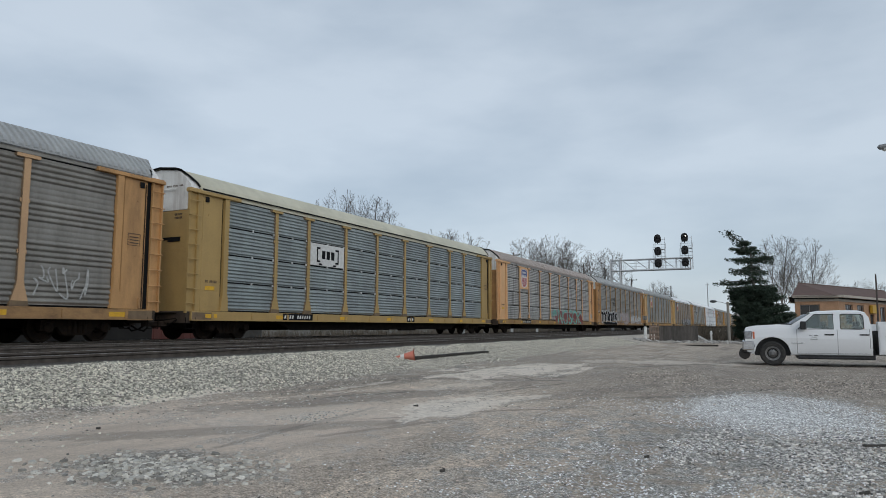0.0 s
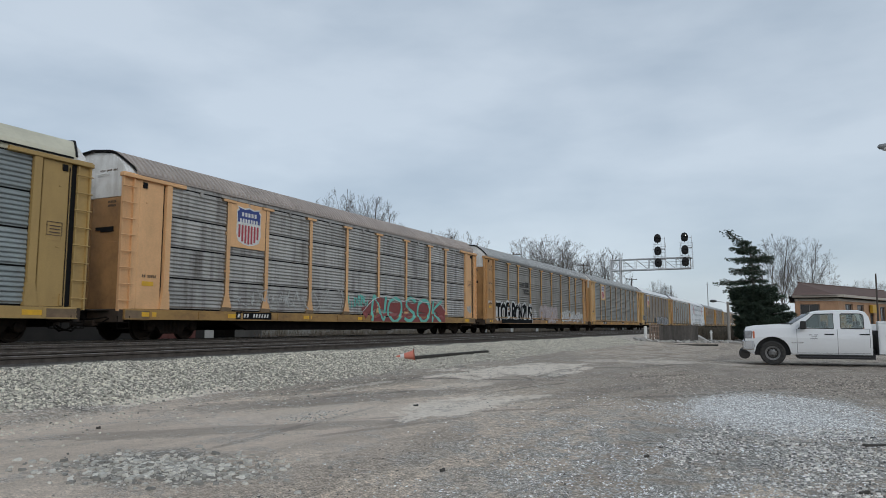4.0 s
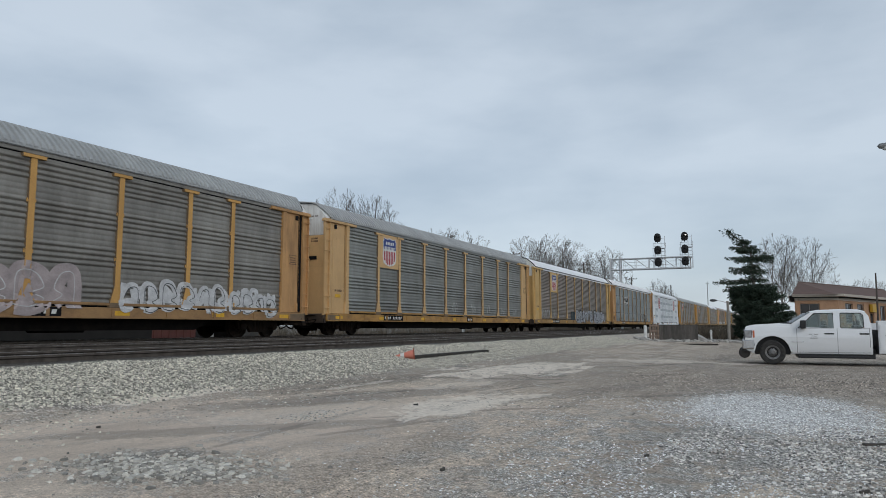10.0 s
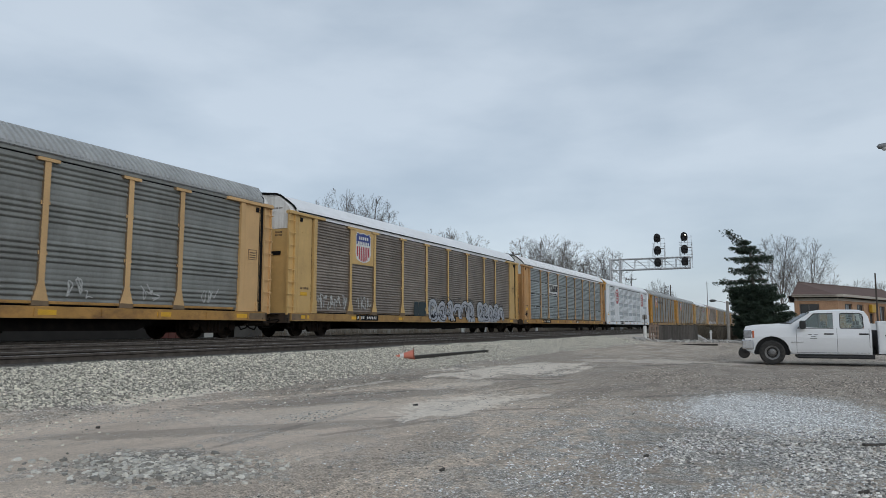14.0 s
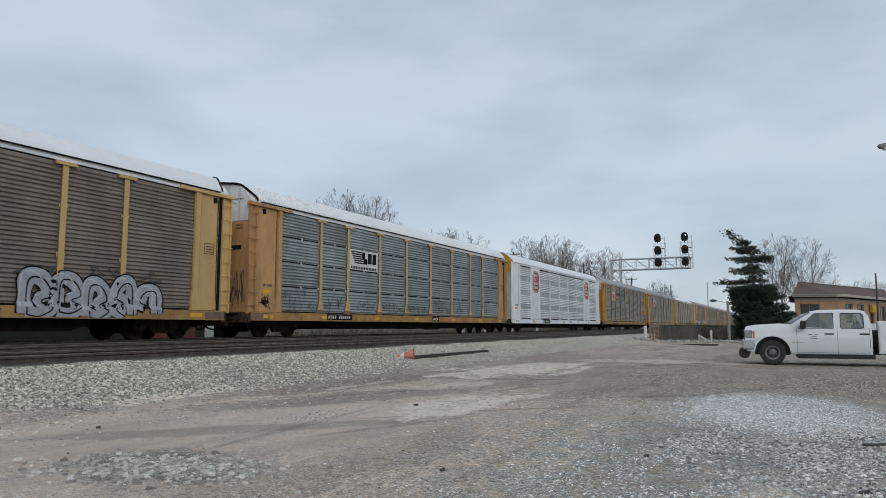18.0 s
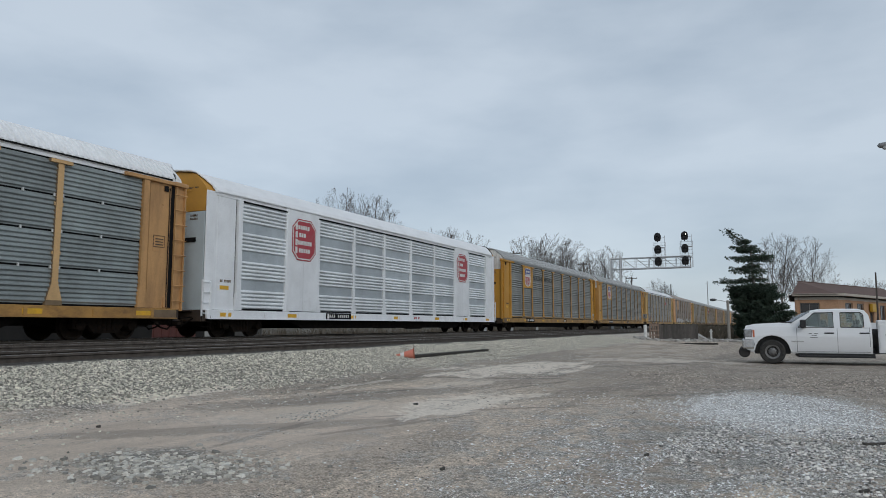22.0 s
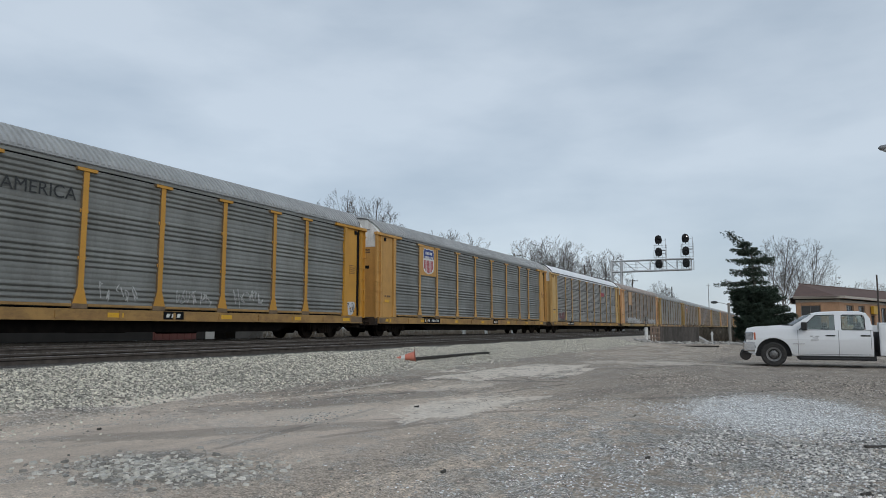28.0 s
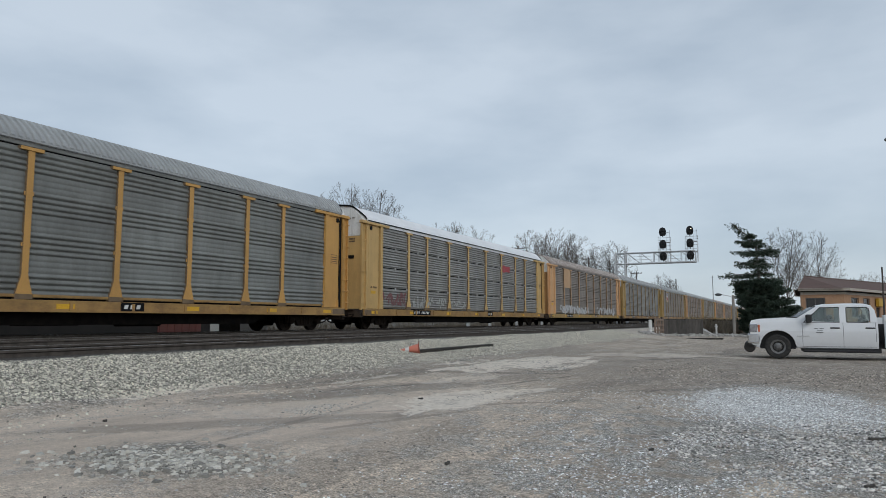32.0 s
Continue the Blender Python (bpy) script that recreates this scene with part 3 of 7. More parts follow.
def build_stones():
    rng = random.Random(5)
    m1 = surface("ballast_stone", (0.57, 0.54, 0.46), 0.85, second=(0.29, 0.275, 0.23), size=8, amount=0.6, grain=60, island=0.75, bump=0.4)
    m2 = surface("crushed_limestone", (0.74, 0.74, 0.73), 0.85, second=(0.40, 0.395, 0.39), size=8, amount=0.5, grain=60, island=0.6, bump=0.4)
    m3 = surface("broken_asphalt", (0.56, 0.535, 0.50), 0.9, second=(0.28, 0.27, 0.25), size=6, amount=0.4, grain=60, island=0.85, bump=0.4)
    # ballast shoulder
    spots = []
    for _ in range(78000):
        y = 3.0 + 38.0 * rng.random() ** 1.7
        l = 7.25 + 2.2 * rng.random() ** 0.8 + 0.5 * noise.noise((y * 0.5, 1.0, 0))
        spots.append((-l, y, 0.009 + 0.019 * rng.random() ** 1.4))
    for _ in range(1100):
        y = 3.5 + 26.0 * rng.random() ** 1.4
        spots.append((-7.2 + abs(rng.gauss(0, 0.7)), y, rng.uniform(0.008, 0.022)))
    stones("ballast_stones", "loose pale grey crushed ballast stones beside the track", spots, m1, flat_=0.65)
    # pale heap and its thin spread
    spots = []
    for _ in range(17000):
        a, r = rng.uniform(0, 6.283), rng.random() ** 0.62 * (1 + 0.35 * noise.noise((rng.random() * 9, 2.0, 5.0)))
        x, y = 1.45 * r * math.cos(a), 2.9 * r * math.sin(a)
        spots.append((*at(-0.25 + x - 0.15 * y, 12.9 + y), rng.uniform(0.006, 0.018)))
    for _ in range(15000):
        x, y = rng.gauss(-0.9, 1.0), rng.uniform(3.6, 13)
        if noise.noise((x * 0.8, y * 0.8, 7.0)) > -0.12:
            spots.append((x, y, 0.004 + 0.014 * rng.random() ** 1.5))
    stones("crushed_stone", "scattered pale bluish crushed limestone on dirt", spots, m2)
    # fine gravel of the lot, sparse on the packed dirt
    m4 = surface("lot_gravel_stone", (0.44, 0.385, 0.33), 0.9, second=(0.24, 0.215, 0.19), size=8, amount=0.5, grain=60, island=0.8, bump=0.4)
    spots = []
    for _ in range(34000):
        x, y = rng.uniform(-6.8, 3.0), 2.6 + 20 * rng.random() ** 1.6
        if noise.noise((x * 0.9, y * 0.6, 3.0)) > -0.05 and (rng.random() < 0.03 or not on_packed_dirt(x, y)):
            spots.append((x, y, 0.003 + 0.014 * rng.random() ** 2.2))
    for _ in range(11000):
        x, y = rng.uniform(-3.6, 5.5), rng.gauss(18.5, 1.9)
        if noise.noise((x * 0.5, y * 0.5, 8.0)) > -0.2:
            spots.append((x, y, 0.008 + 0.022 * rng.random() ** 2))
    stones("lot_gravel", "fine brown-grey gravel strewn over the lot", spots, m4)
    spots = []
    for _ in range(12000):
        a, r = rng.uniform(0, 6.283), rng.random() ** 0.6
        x, y = 0.25 + 1.6 * r * math.cos(a), 8.6 + 2.1 * r * math.sin(a)
        if noise.noise((x * 1.3, y * 1.3, 9.0)) > rng.uniform(-0.35, 0.25):
            spots.append((x, y, 0.006 + 0.020 * rng.random() ** 2))
    stones("coarse_gravel", "coarse mixed grey gravel strewn over the dirt", spots, m3, flat_=0.5, sides=5)
    # shards of old asphalt in a patch, and strays
    spots = []
    for _ in range(300):
        x, y = rng.uniform(-7.0, 2.6), 3.2 + 24 * rng.random() ** 1.4
        if rng.random() < 0.12 or not on_packed_dirt(x, y):
            spots.append((x, y, 0.012 + 0.024 * rng.random() ** 2))
    c, s = math.cos(radians(-52)), math.sin(radians(-52))
    for _ in range(1000):
        x, y = rng.gauss(0, 0.24), rng.gauss(0, 0.40)
        spots.append((*at(-4.62 + x * c - y * s, 4.5 + x * s + y * c), 0.012 + 0.034 * rng.random() ** 1.6))
    for cx, cy, k in ((-5.95, 9.95, 160), (-5.0, 16.3, 180), (-6.3, 8.1, 60), (-5.3, 7.5, 180)):
        for _ in range(k):
            spots.append((*at(cx + rng.gauss(0, 0.14), cy + rng.gauss(0, 0.4)), rng.uniform(0.006, 0.02)))
    m5 = surface("asphalt_chunk", (0.50, 0.475, 0.425), 0.9, second=(0.22, 0.21, 0.185), size=6, amount=0.5, grain=60, island=0.55, bump=0.4)
    stones("asphalt_rubble", "broken grey asphalt pieces lying on the lot", spots, m5, flat_=0.42, sides=6)


# ---- the train: enclosed auto carriers ----
HALF = 13.575          # half the body length
SIDE = 1.50            # half the body width
POSTS = (4.55, 6.65, 9.45, 12.2, 15.0, 17.8, 20.55, 22.6)
EDGES = (1.89,) + POSTS + (25.4,)
Z_SILL0, Z_SILL1, Z_TOP, Z_EAVE = 0.65, 0.98, 5.02, 5.16
ROOF = ((-1.52, 5.14), (-1.50, 5.23), (-1.42, 5.37), (-1.16, 5.62), (-0.92, 5.82), (-0.76, 5.87), (0, 5.95), (0.76, 5.87), (0.92, 5.82), (1.16, 5.62), (1.42, 5.37), (1.50, 5.23), (1.52, 5.14))
SHARED = {}


def shared(key, make):
    if key not in SHARED:
        SHARED[key] = mesh_of(key[0], make())
    return SHARED[key]


def corrugation(style, z0, z1):
    """Depth profile of a side sheet, as (z, depth) from z0 up to z1."""
    out = [(z0, 0)]

    def ridge(z, d, step, shape=((0, 0), (0.16, 0.62), (0.30, 1.0), (0.50, 0.92), (0.72, 0.45), (0.92, 0))):
        """Rolled rib, steeper below than above, so that its back catches the sky."""
        return [(z + step * u, d * v) for u, v in shape]
    if style == "even":
        k = max(1, round((z1 - z0 - 0.06) / 0.122))
        step = (z1 - z0 - 0.06) / k
        for i in range(k):
            out += ridge(z0 + 0.03 + i * step, (0.044, 0.030, 0.040)[i % 3], step)
    else:
        # four bands of four bold rolled ribs, with plainer sheet between them
        bold = style == "white"
        ribs_, pitch = (5, 0.142) if bold else (4, 0.155)
        gap = (z1 - z0 - 0.06 - 4 * ribs_ * pitch) / 3
        roll = ((0, 0), (0.08, 0.75), (0.22, 1.0), (0.46, 0.95), (0.66, 0.5), (0.78, 0)) if bold else ((0, 0), (0.14, 0.45), (0.28, 0.88), (0.42, 1.0), (0.58, 0.9), (0.78, 0.42), (0.96, 0))
        for i in range(4):
            z = z0 + 0.03 + i * (ribs_ * pitch + gap)
            for j in range(ribs_):
                out += ridge(z + pitch * j, 0.066 if bold else 0.046, pitch, roll)
            if i < 3 and not bold:
                for j in range(3):
                    out += ridge(z + ribs_ * pitch + gap * j / 3, 0.008, gap / 3, roll)
    out.append((z1, 0))
    return out


def sheet(style, width, z0, z1, ribs=False):
    bm = bmesh.new()
    pts = corrugation(style, z0, z1)
    front = [[bm.verts.new((d, y, z)) for z, d in pts] for y in (0, width)]
    back = [[bm.verts.new((-0.03, y, z)) for z in (z0, z1)] for y in (0, width)]
    for i in range(len(pts) - 1):
        f = bm.faces.new((front[0][i], front[1][i], front[1][i + 1], front[0][i + 1]))
        # ridge faces take the second, brighter material as a painted highlight
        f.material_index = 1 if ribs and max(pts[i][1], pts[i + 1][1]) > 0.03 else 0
    bm.faces.new((back[0][0], back[0][1], back[1][1], back[1][0]))
    bm.faces.new((back[0][0], back[1][0], front[1][0], front[0][0]))
    bm.faces.new((back[0][1], front[0][-1], front[1][-1], back[1][1]))
    bm.faces.new([back[0][0]] + front[0] + [back[0][1]])
    bm.faces.new([back[1][1]] + front[1][::-1] + [back[1][0]])
    return bm


def post_bm(white=False):
    """Side post with a spread foot and a T head; its web stands proud of the sheets."""
    bm = bmesh.new()
    w, f = (0.095, 0.20) if white else (0.092, 0.25)
    slab(bm, [(-f, Z_SILL1), (f, Z_SILL1), (f * 0.95, Z_SILL1 + 0.12), (w, Z_SILL1 + 0.62), (w, Z_TOP - 0.06), (-w, Z_TOP - 0.06), (-w, Z_SILL1 + 0.62), (-f * 0.95, Z_SILL1 + 0.12)], -0.04, 0.03 if white else 0.050)
    if not white:
        box(bm, -0.04, 0.085, -0.33, 0.33, Z_TOP - 0.11, Z_TOP - 0.02)
        for z in (2.36, 3.72):
            for s in (-1, 1):
                box(bm, 0.0, 0.026, s * 0.115 - 0.022, s * 0.115 + 0.022, z, z + 0.10)
        slab(bm, [(-f, Z_SILL1), (f, Z_SILL1), (f * 0.93, Z_SILL1 + 0.13), (-f * 0.93, Z_SILL1 + 0.14)], 0.0, 0.053)
        box(bm, 0.0, 0.054, -w - 0.012, w + 0.012, Z_SILL1 + 0.60, Z_SILL1 + 0.635)
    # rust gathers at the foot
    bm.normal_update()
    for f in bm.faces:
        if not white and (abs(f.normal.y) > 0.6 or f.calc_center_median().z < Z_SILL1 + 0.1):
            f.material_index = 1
    return bm


def end_line(x, y):
    """The roof's end edge steps back from the end wall towards the eaves."""
    limit = HALF - 0.06 - 0.42 * max(0.0, abs(x) - 0.76) / 0.74
    return max(-limit, min(limit, y))


def roof_bm(pitch=0.21):
    bm = bmesh.new()
    rows = []
    y = -HALF + 0.06
    k = 0
    while y < HALF - 0.06:
        for dy, lift in ((0, 0), (0.02, 0.055), (0.10, 0.055), (0.125, 0)):
            if y + dy < HALF - 0.05:
                rows.append((y + dy, lift))
        y += pitch
        k += 1
    rings = []
    for yy, lift in rows:
        ring = []
        for i, (x, z) in enumerate(ROOF):
            q = Vector((x, 0, z - 4.6)).normalized() * (lift if 0 < i < len(ROOF) - 1 else 0)
            ring.append(bm.verts.new((x + q.x, end_line(x, yy), z + q.z)))
        rings.append(ring)
    for a, b in zip(rings, rings[1:]):
        for i in range(len(ROOF) - 1):
            bm.faces.new((a[i], a[i + 1], b[i + 1], b[i]))
    return bm


def smooth_roof_bm():
    bm = bmesh.new()
    rings = [[bm.verts.new((x, end_line(x, y), z)) for x, z in ROOF] for y in np.linspace(-HALF + 0.06, HALF - 0.06, 20)]
    for a, b in zip(rings, rings[1:]):
        for i in range(len(ROOF) - 1):
            bm.faces.new((a[i], a[i + 1], b[i + 1], b[i]))
    return bm


def rim_bm():
    """Dark edging along the roof's end arch, at y = 0."""
    bm = bmesh.new()
    tube(bm, [(x, end_line(x, -HALF) + HALF - 0.06, z + 0.012) for x, z in ROOF[1:-1]], 0.036, 6)
    return bm


def end_door_bm():
    """Backing sheet of the folding end door below the cap, looking to -y."""
    bm = bmesh.new()
    box(bm, -1.42, 1.42, 0.13, 0.16, 0.93, 4.44)
    return bm


def end_cap_bm():
    bm = bmesh.new()
    outline = [(-1.40, 4.43), (1.40, 4.43)] + [(x * 0.97, z - 0.04) for x, z in ROOF[::-1]]
    a = [bm.verts.new((x, 0, z)) for x, z in outline]
    b = [bm.verts.new((x, 0.5, z)) for x, z in outline]
    bm.faces.new(a)
    bm.faces.new(b[::-1])
    for i in range(len(a)):
        j = (i + 1) % len(a)
        bm.faces.new((a[i], b[i], b[j], a[j]))
    tube(bm, [(0.25, -0.02, 5.18), (0.25, -0.06, 5.16), (0.75, -0.06, 5.16), (0.75, -0.02, 5.18)], 0.016, 5)
    return bm


def ladder_bm():
    """Corner ladder: backing sheet, two stiles and rungs, from y = 0 to 0.42 on the side x = 0."""
    bm = bmesh.new()
    box(bm, -0.05, -0.03, 0.02, 0.40, 0.95, Z_TOP)
    for y in (0.0, 0.38):
        box(bm, -0.05, 0.05, y, y + 0.045, 0.9, Z_TOP + 0.02)
    for k in range(8):
        z = 1.22 + 0.50 * k
        tube(bm, [(0.06, -0.05, z), (0.06, 0.48, z)], 0.018, 6)
    return bm


def short_ladder_bm(side_, end):
    """Plain corner sheet with a low ladder, for one corner of the white car."""
    bm = bmesh.new()
    box(bm, -0.05, 0.0, 0.12, 0.56, 0.95, Z_EAVE, bevel=0.02)
    for y in (0.0, 0.40):
        box(bm, 0.0, 0.05, y, y + 0.04, 0.75, 2.0)
    for k in range(4):
        tube(bm, [(0.04, 0.0, 0.85 + 0.36 * k), (0.04, 0.44, 0.85 + 0.36 * k)], 0.016, 6)
    for v in bm.verts:
        v.co.x *= side_
        v.co.y *= end
    return bm


def corner_bm(rear=False):
    """Flat corner sheet between ladder and first post, with its stiffened edge; the rear one folds and carries a frame."""
    bm = bmesh.new()
    e = 0.0 if rear else 0.14
    box(bm, -0.05, -0.01, 0.60 if rear else 0.44, 0.655, 0.98, Z_TOP)
    box(bm, -0.05, 0.0, 0.66, 1.44 + e, 0.98, Z_TOP, bevel=0.008)
    slab(bm, [(1.42 + e, Z_SILL1), (1.80 + e, Z_SILL1), (1.78 + e, Z_SILL1 + 0.5), (1.74 + e, Z_SILL1 + 0.62), (1.74 + e, Z_TOP), (1.52 + e, Z_TOP), (1.52 + e, Z_SILL1 + 0.62)], -0.05, 0.07)
    if rear:
        for y0, y1, z0, z1 in ((0.8, 1.26, 2.78, 2.8), (0.8, 1.26, 3.2, 3.22), (0.8, 0.82, 2.8, 3.2), (1.24, 1.26, 2.8, 3.2)):
            box(bm, -0.01, 0.008, y0, y1, z0, z1)
        box(bm, -0.01, 0.05, 0.70, 0.78, 1.0, 1.34, bevel=0.01)
    for z in (1.2, 2.6, 4.3):
        box(bm, -0.01, 0.02, 0.9, 0.96, z, z + 0.03)
    return bm


def eave_beam_bm():
    bm = bmesh.new()
    box(bm, -0.10, 0.10, -0.05, 2.45, Z_TOP - 0.02, Z_TOP + 0.10, bevel=0.015)
    box(bm, -0.10, 0.06, 0.0, 0.5, Z_TOP + 0.10, Z_EAVE - 0.01)
    return bm


def strip_bm():
    return boxes((-0.06, -0.004, 0.5, 2 * HALF - 0.5, Z_TOP + 0.012, Z_EAVE + 0.02))


def gutter_bm():
    return boxes((-0.02, 0.05, 0.6, 2 * HALF - 0.6, Z_EAVE + 0.0, Z_EAVE + 0.045))


def sill_bm():
    bm = bmesh.new()
    box(bm, -0.22, 0.06, 0.25, 2 * HALF - 0.25, Z_SILL0, Z_SILL1 - 0.01, bevel=0.012)
    box(bm, -0.22, 0.10, 0.25, 2 * HALF - 0.25, Z_SILL0, Z_SILL0 + 0.03)
    for k in range(13):
        y = 1.2 + k * 2.06
        box(bm, 0.0, 0.085, y - 0.05, y + 0.05, Z_SILL0 + 0.05, Z_SILL1 - 0.06)
    return bm


def underframe_bm():
    bm = bmesh.new()
    box(bm, -0.35, 0.35, -HALF + 0.3, HALF - 0.3, 0.42, 0.92)
    slab(bm, [(-8.6, 0.66), (-7.6, 0.30), (7.6, 0.30), (8.6, 0.66)], -1.28, -1.16)
    slab(bm, [(-8.6, 0.66), (-7.6, 0.30), (7.6, 0.30), (8.6, 0.66)], 1.16, 1.28)
    box(bm, -1.3, 1.3, -HALF + 0.3, HALF - 0.3, 0.86, 0.94)
    for k in range(13):
        y = -12 + 2 * k
        if abs(y) < 8.2:
            box(bm, -1.15, 1.15, y - 0.08, y + 0.08, 0.5, 0.86)
    box(bm, 0.7, 1.12, -1.2, 0.6, 0.28, 0.6, bevel=0.03)
    tube(bm, [(0.9, 2.0, 0.45), (0.9, 3.6, 0.45)], 0.22, 10)
    return bm


def coupler_bm():
    bm = bmesh.new()
    box(bm, -0.13, 0.13, -0.68, 0.8, 0.66, 0.9, bevel=0.02)
    box(bm, -0.22, 0.2, -0.76, -0.42, 0.6, 0.96, bevel=0.05)
    tube(bm, [(-0.45, 0.35, 0.62), (-0.5, -0.1, 0.36), (-0.42, -0.45, 0.30), (-0.3, -0.7, 0.42)], 0.028, 6)
    tube(bm, [(-1.2, -0.08, 0.72), (-0.9, -0.30, 0.66), (0.9, -0.30, 0.66), (1.2, -0.08, 0.72)], 0.022, 6)
    tube(bm, [(1.1, 0.1, 0.70), (1.05, -0.35, 0.45), (0.7, -0.6, 0.42)], 0.02, 6)
    return bm


def step_bm():
    bm = bmesh.new()
    tube(bm, [(0.05, 0.0, 0.75), (0.05, 0.0, 0.38), (0.05, 0.42, 0.38), (0.05, 0.42, 0.75)], 0.018, 6)
    tube(bm, [(0.05, 0.0, 0.56), (0.05, 0.42, 0.56)], 0.015, 6)
    return bm


def side_frame_bm():
    """Cast truck side frame with spring nest and axle boxes."""
    bm = bmesh.new()
    slab(bm, [(-1.12, 0.34), (-1.12, 0.60), (-0.82, 0.66), (-0.5, 0.74), (0.5, 0.74), (0.82, 0.66), (1.12, 0.60), (1.12, 0.34), (0.80, 0.34), (0.62, 0.44), (0.42, 0.20), (-0.42, 0.20), (-0.62, 0.44), (-0.80, 0.34)], -0.07, 0.07)
    for y in (-0.24, -0.08, 0.08, 0.24):
        lathe(bm, [(0.26, 0.075), (0.62, 0.075)], "Z", 10, (0.05, y, 0))
    for y in (-0.89, 0.89):
        lathe(bm, [(-0.12, 0.15), (0.13, 0.15), (0.16, 0.09)], "X", 12, (0, y, 0.42))
    return bm


def wheelset_bm():
    bm = bmesh.new()
    prof = [(0.66, 0.0), (0.66, 0.445), (0.69, 0.445), (0.70, 0.42), (0.80, 0.415), (0.80, 0.345), (0.755, 0.33), (0.745, 0.16), (0.79, 0.14), (0.79, 0.09), (0.95, 0.085), (0.95, 0.0)]
    for s in (-1, 1):
        lathe(bm, [(s * h, max(r, 0.001)) for h, r in prof], "X", 28)
    lathe(bm, [(-0.68, 0.085), (0.68, 0.085)], "X", 10)
    for s in (-1, 1):
        for k in range(3):
            a = 2.094 * k
            lathe(bm, [(s * 0.94, 0.012), (s * 0.965, 0.012)], "X", 6, (0, 0.05 * math.cos(a), 0.05 * math.sin(a)))
        box(bm, min(s * 0.748, s * 0.766), max(s * 0.748, s * 0.766), -0.02, 0.02, 0.2, 0.31)
    return bm


WHEELS = {-0.89: [], 0.89: []}
CARS = []


def mirrored(me, key, axis):
    """A mesh mirrored across x or y, made once."""
    k = (key, axis)
    if k not in SHARED:
        bm = bmesh.new()
        bm.from_mesh(me)
        for v in bm.verts:
            v.co[axis] = -v.co[axis]
        bmesh.ops.reverse_faces(bm, faces=bm.faces)
        out = bpy.data.meshes.new(me.name)
        bm.to_mesh(out)
        bm.free()
        SHARED[k] = out
    return SHARED[k]


def add_bogie(car, y):
    bogie = put("truck_bolster", shared(("truck_bolster",), lambda: boxes((-1.0, 1.0, -0.2, 0.2, 0.42, 0.70), (-0.35, 0.35, -0.35, 0.35, 0.6, 0.74), bevel=0.02)), M_BLACK, car, Matrix.Translation((0, y, 0)))
    for s in (-1, 1):
        put("side_frame", shared(("side_frame",), side_frame_bm), M_STEEL, bogie, Matrix.Translation((s * 1.03, 0, 0)))
    for d in (-0.89, 0.89):
        w = put("wheelset", shared(("wheelset",), wheelset_bm), M_STEEL, bogie, Matrix.Translation((0, d, 0.42)))
        WHEELS[d].append(w)


def shield_points(cy, cz, w, h):
    """Outline of a shield with a notched top, from y to z."""
    pts = [(-0.5, 0.38), (-0.42, 0.44), (-0.46, 0.5), (-0.2, 0.46), (0, 0.5), (0.2, 0.46), (0.46, 0.5), (0.42, 0.44), (0.5, 0.38), (0.48, 0.1), (0.5, -0.2), (0.42, -0.40), (0.22, -0.47), (0, -0.5), (-0.22, -0.47), (-0.42, -0.40), (-0.5, -0.2), (-0.48, 0.1)]
    return [(cy + a * w, cz + b * h) for a, b in pts]


def flat(outline, x):
    bm = bmesh.new()
    slab(bm, outline, x - 0.006, x)
    return bm


def rect(y0, y1, z0, z1):
    return [(y0, z0), (y1, z0), (y1, z1), (y0, z1)]


def bars(rows, x, lean=0.0):
    bm = bmesh.new()
    for y0, y1, z0, z1 in rows:
        slab(bm, [(y0, z0), (y1, z0), (y1 + lean * (z1 - z0), z1), (y0 + lean * (z1 - z0), z1)], x - 0.006, x)
    return bm


def mir(y, back):
    """The same place counted from the car's other end."""
    return 2 * HALF - y if back else y


def framed(y0, y1, z0, z1, back):
    """A thin painted frame with three rows of small bars in it."""
    rows = [(y0, y1, z0, z0 + 0.018), (y0, y1, z1 - 0.018, z1), (y0, y0 + 0.018, z0 + 0.018, z1 - 0.018), (y1 - 0.018, y1, z0 + 0.018, z1 - 0.018)]
    rows += [(y0 + 0.06, y1 - 0.08, z0 + 0.07 + 0.09 * k, z0 + 0.10 + 0.09 * k) for k in range(3)]
    return bars([(*sorted((mir(a, back), mir(b, back))), c, d) for a, b, c, d in rows], 0.013)


def letters(bm_rows, y0, z0, n, w, h, gap, slant=0.0):
    """Unreadable lettering as plain upright bars."""
    for i in range(n):
        bm_rows.append((y0 + i * (w + gap), y0 + i * (w + gap) + w, z0, z0 + h))


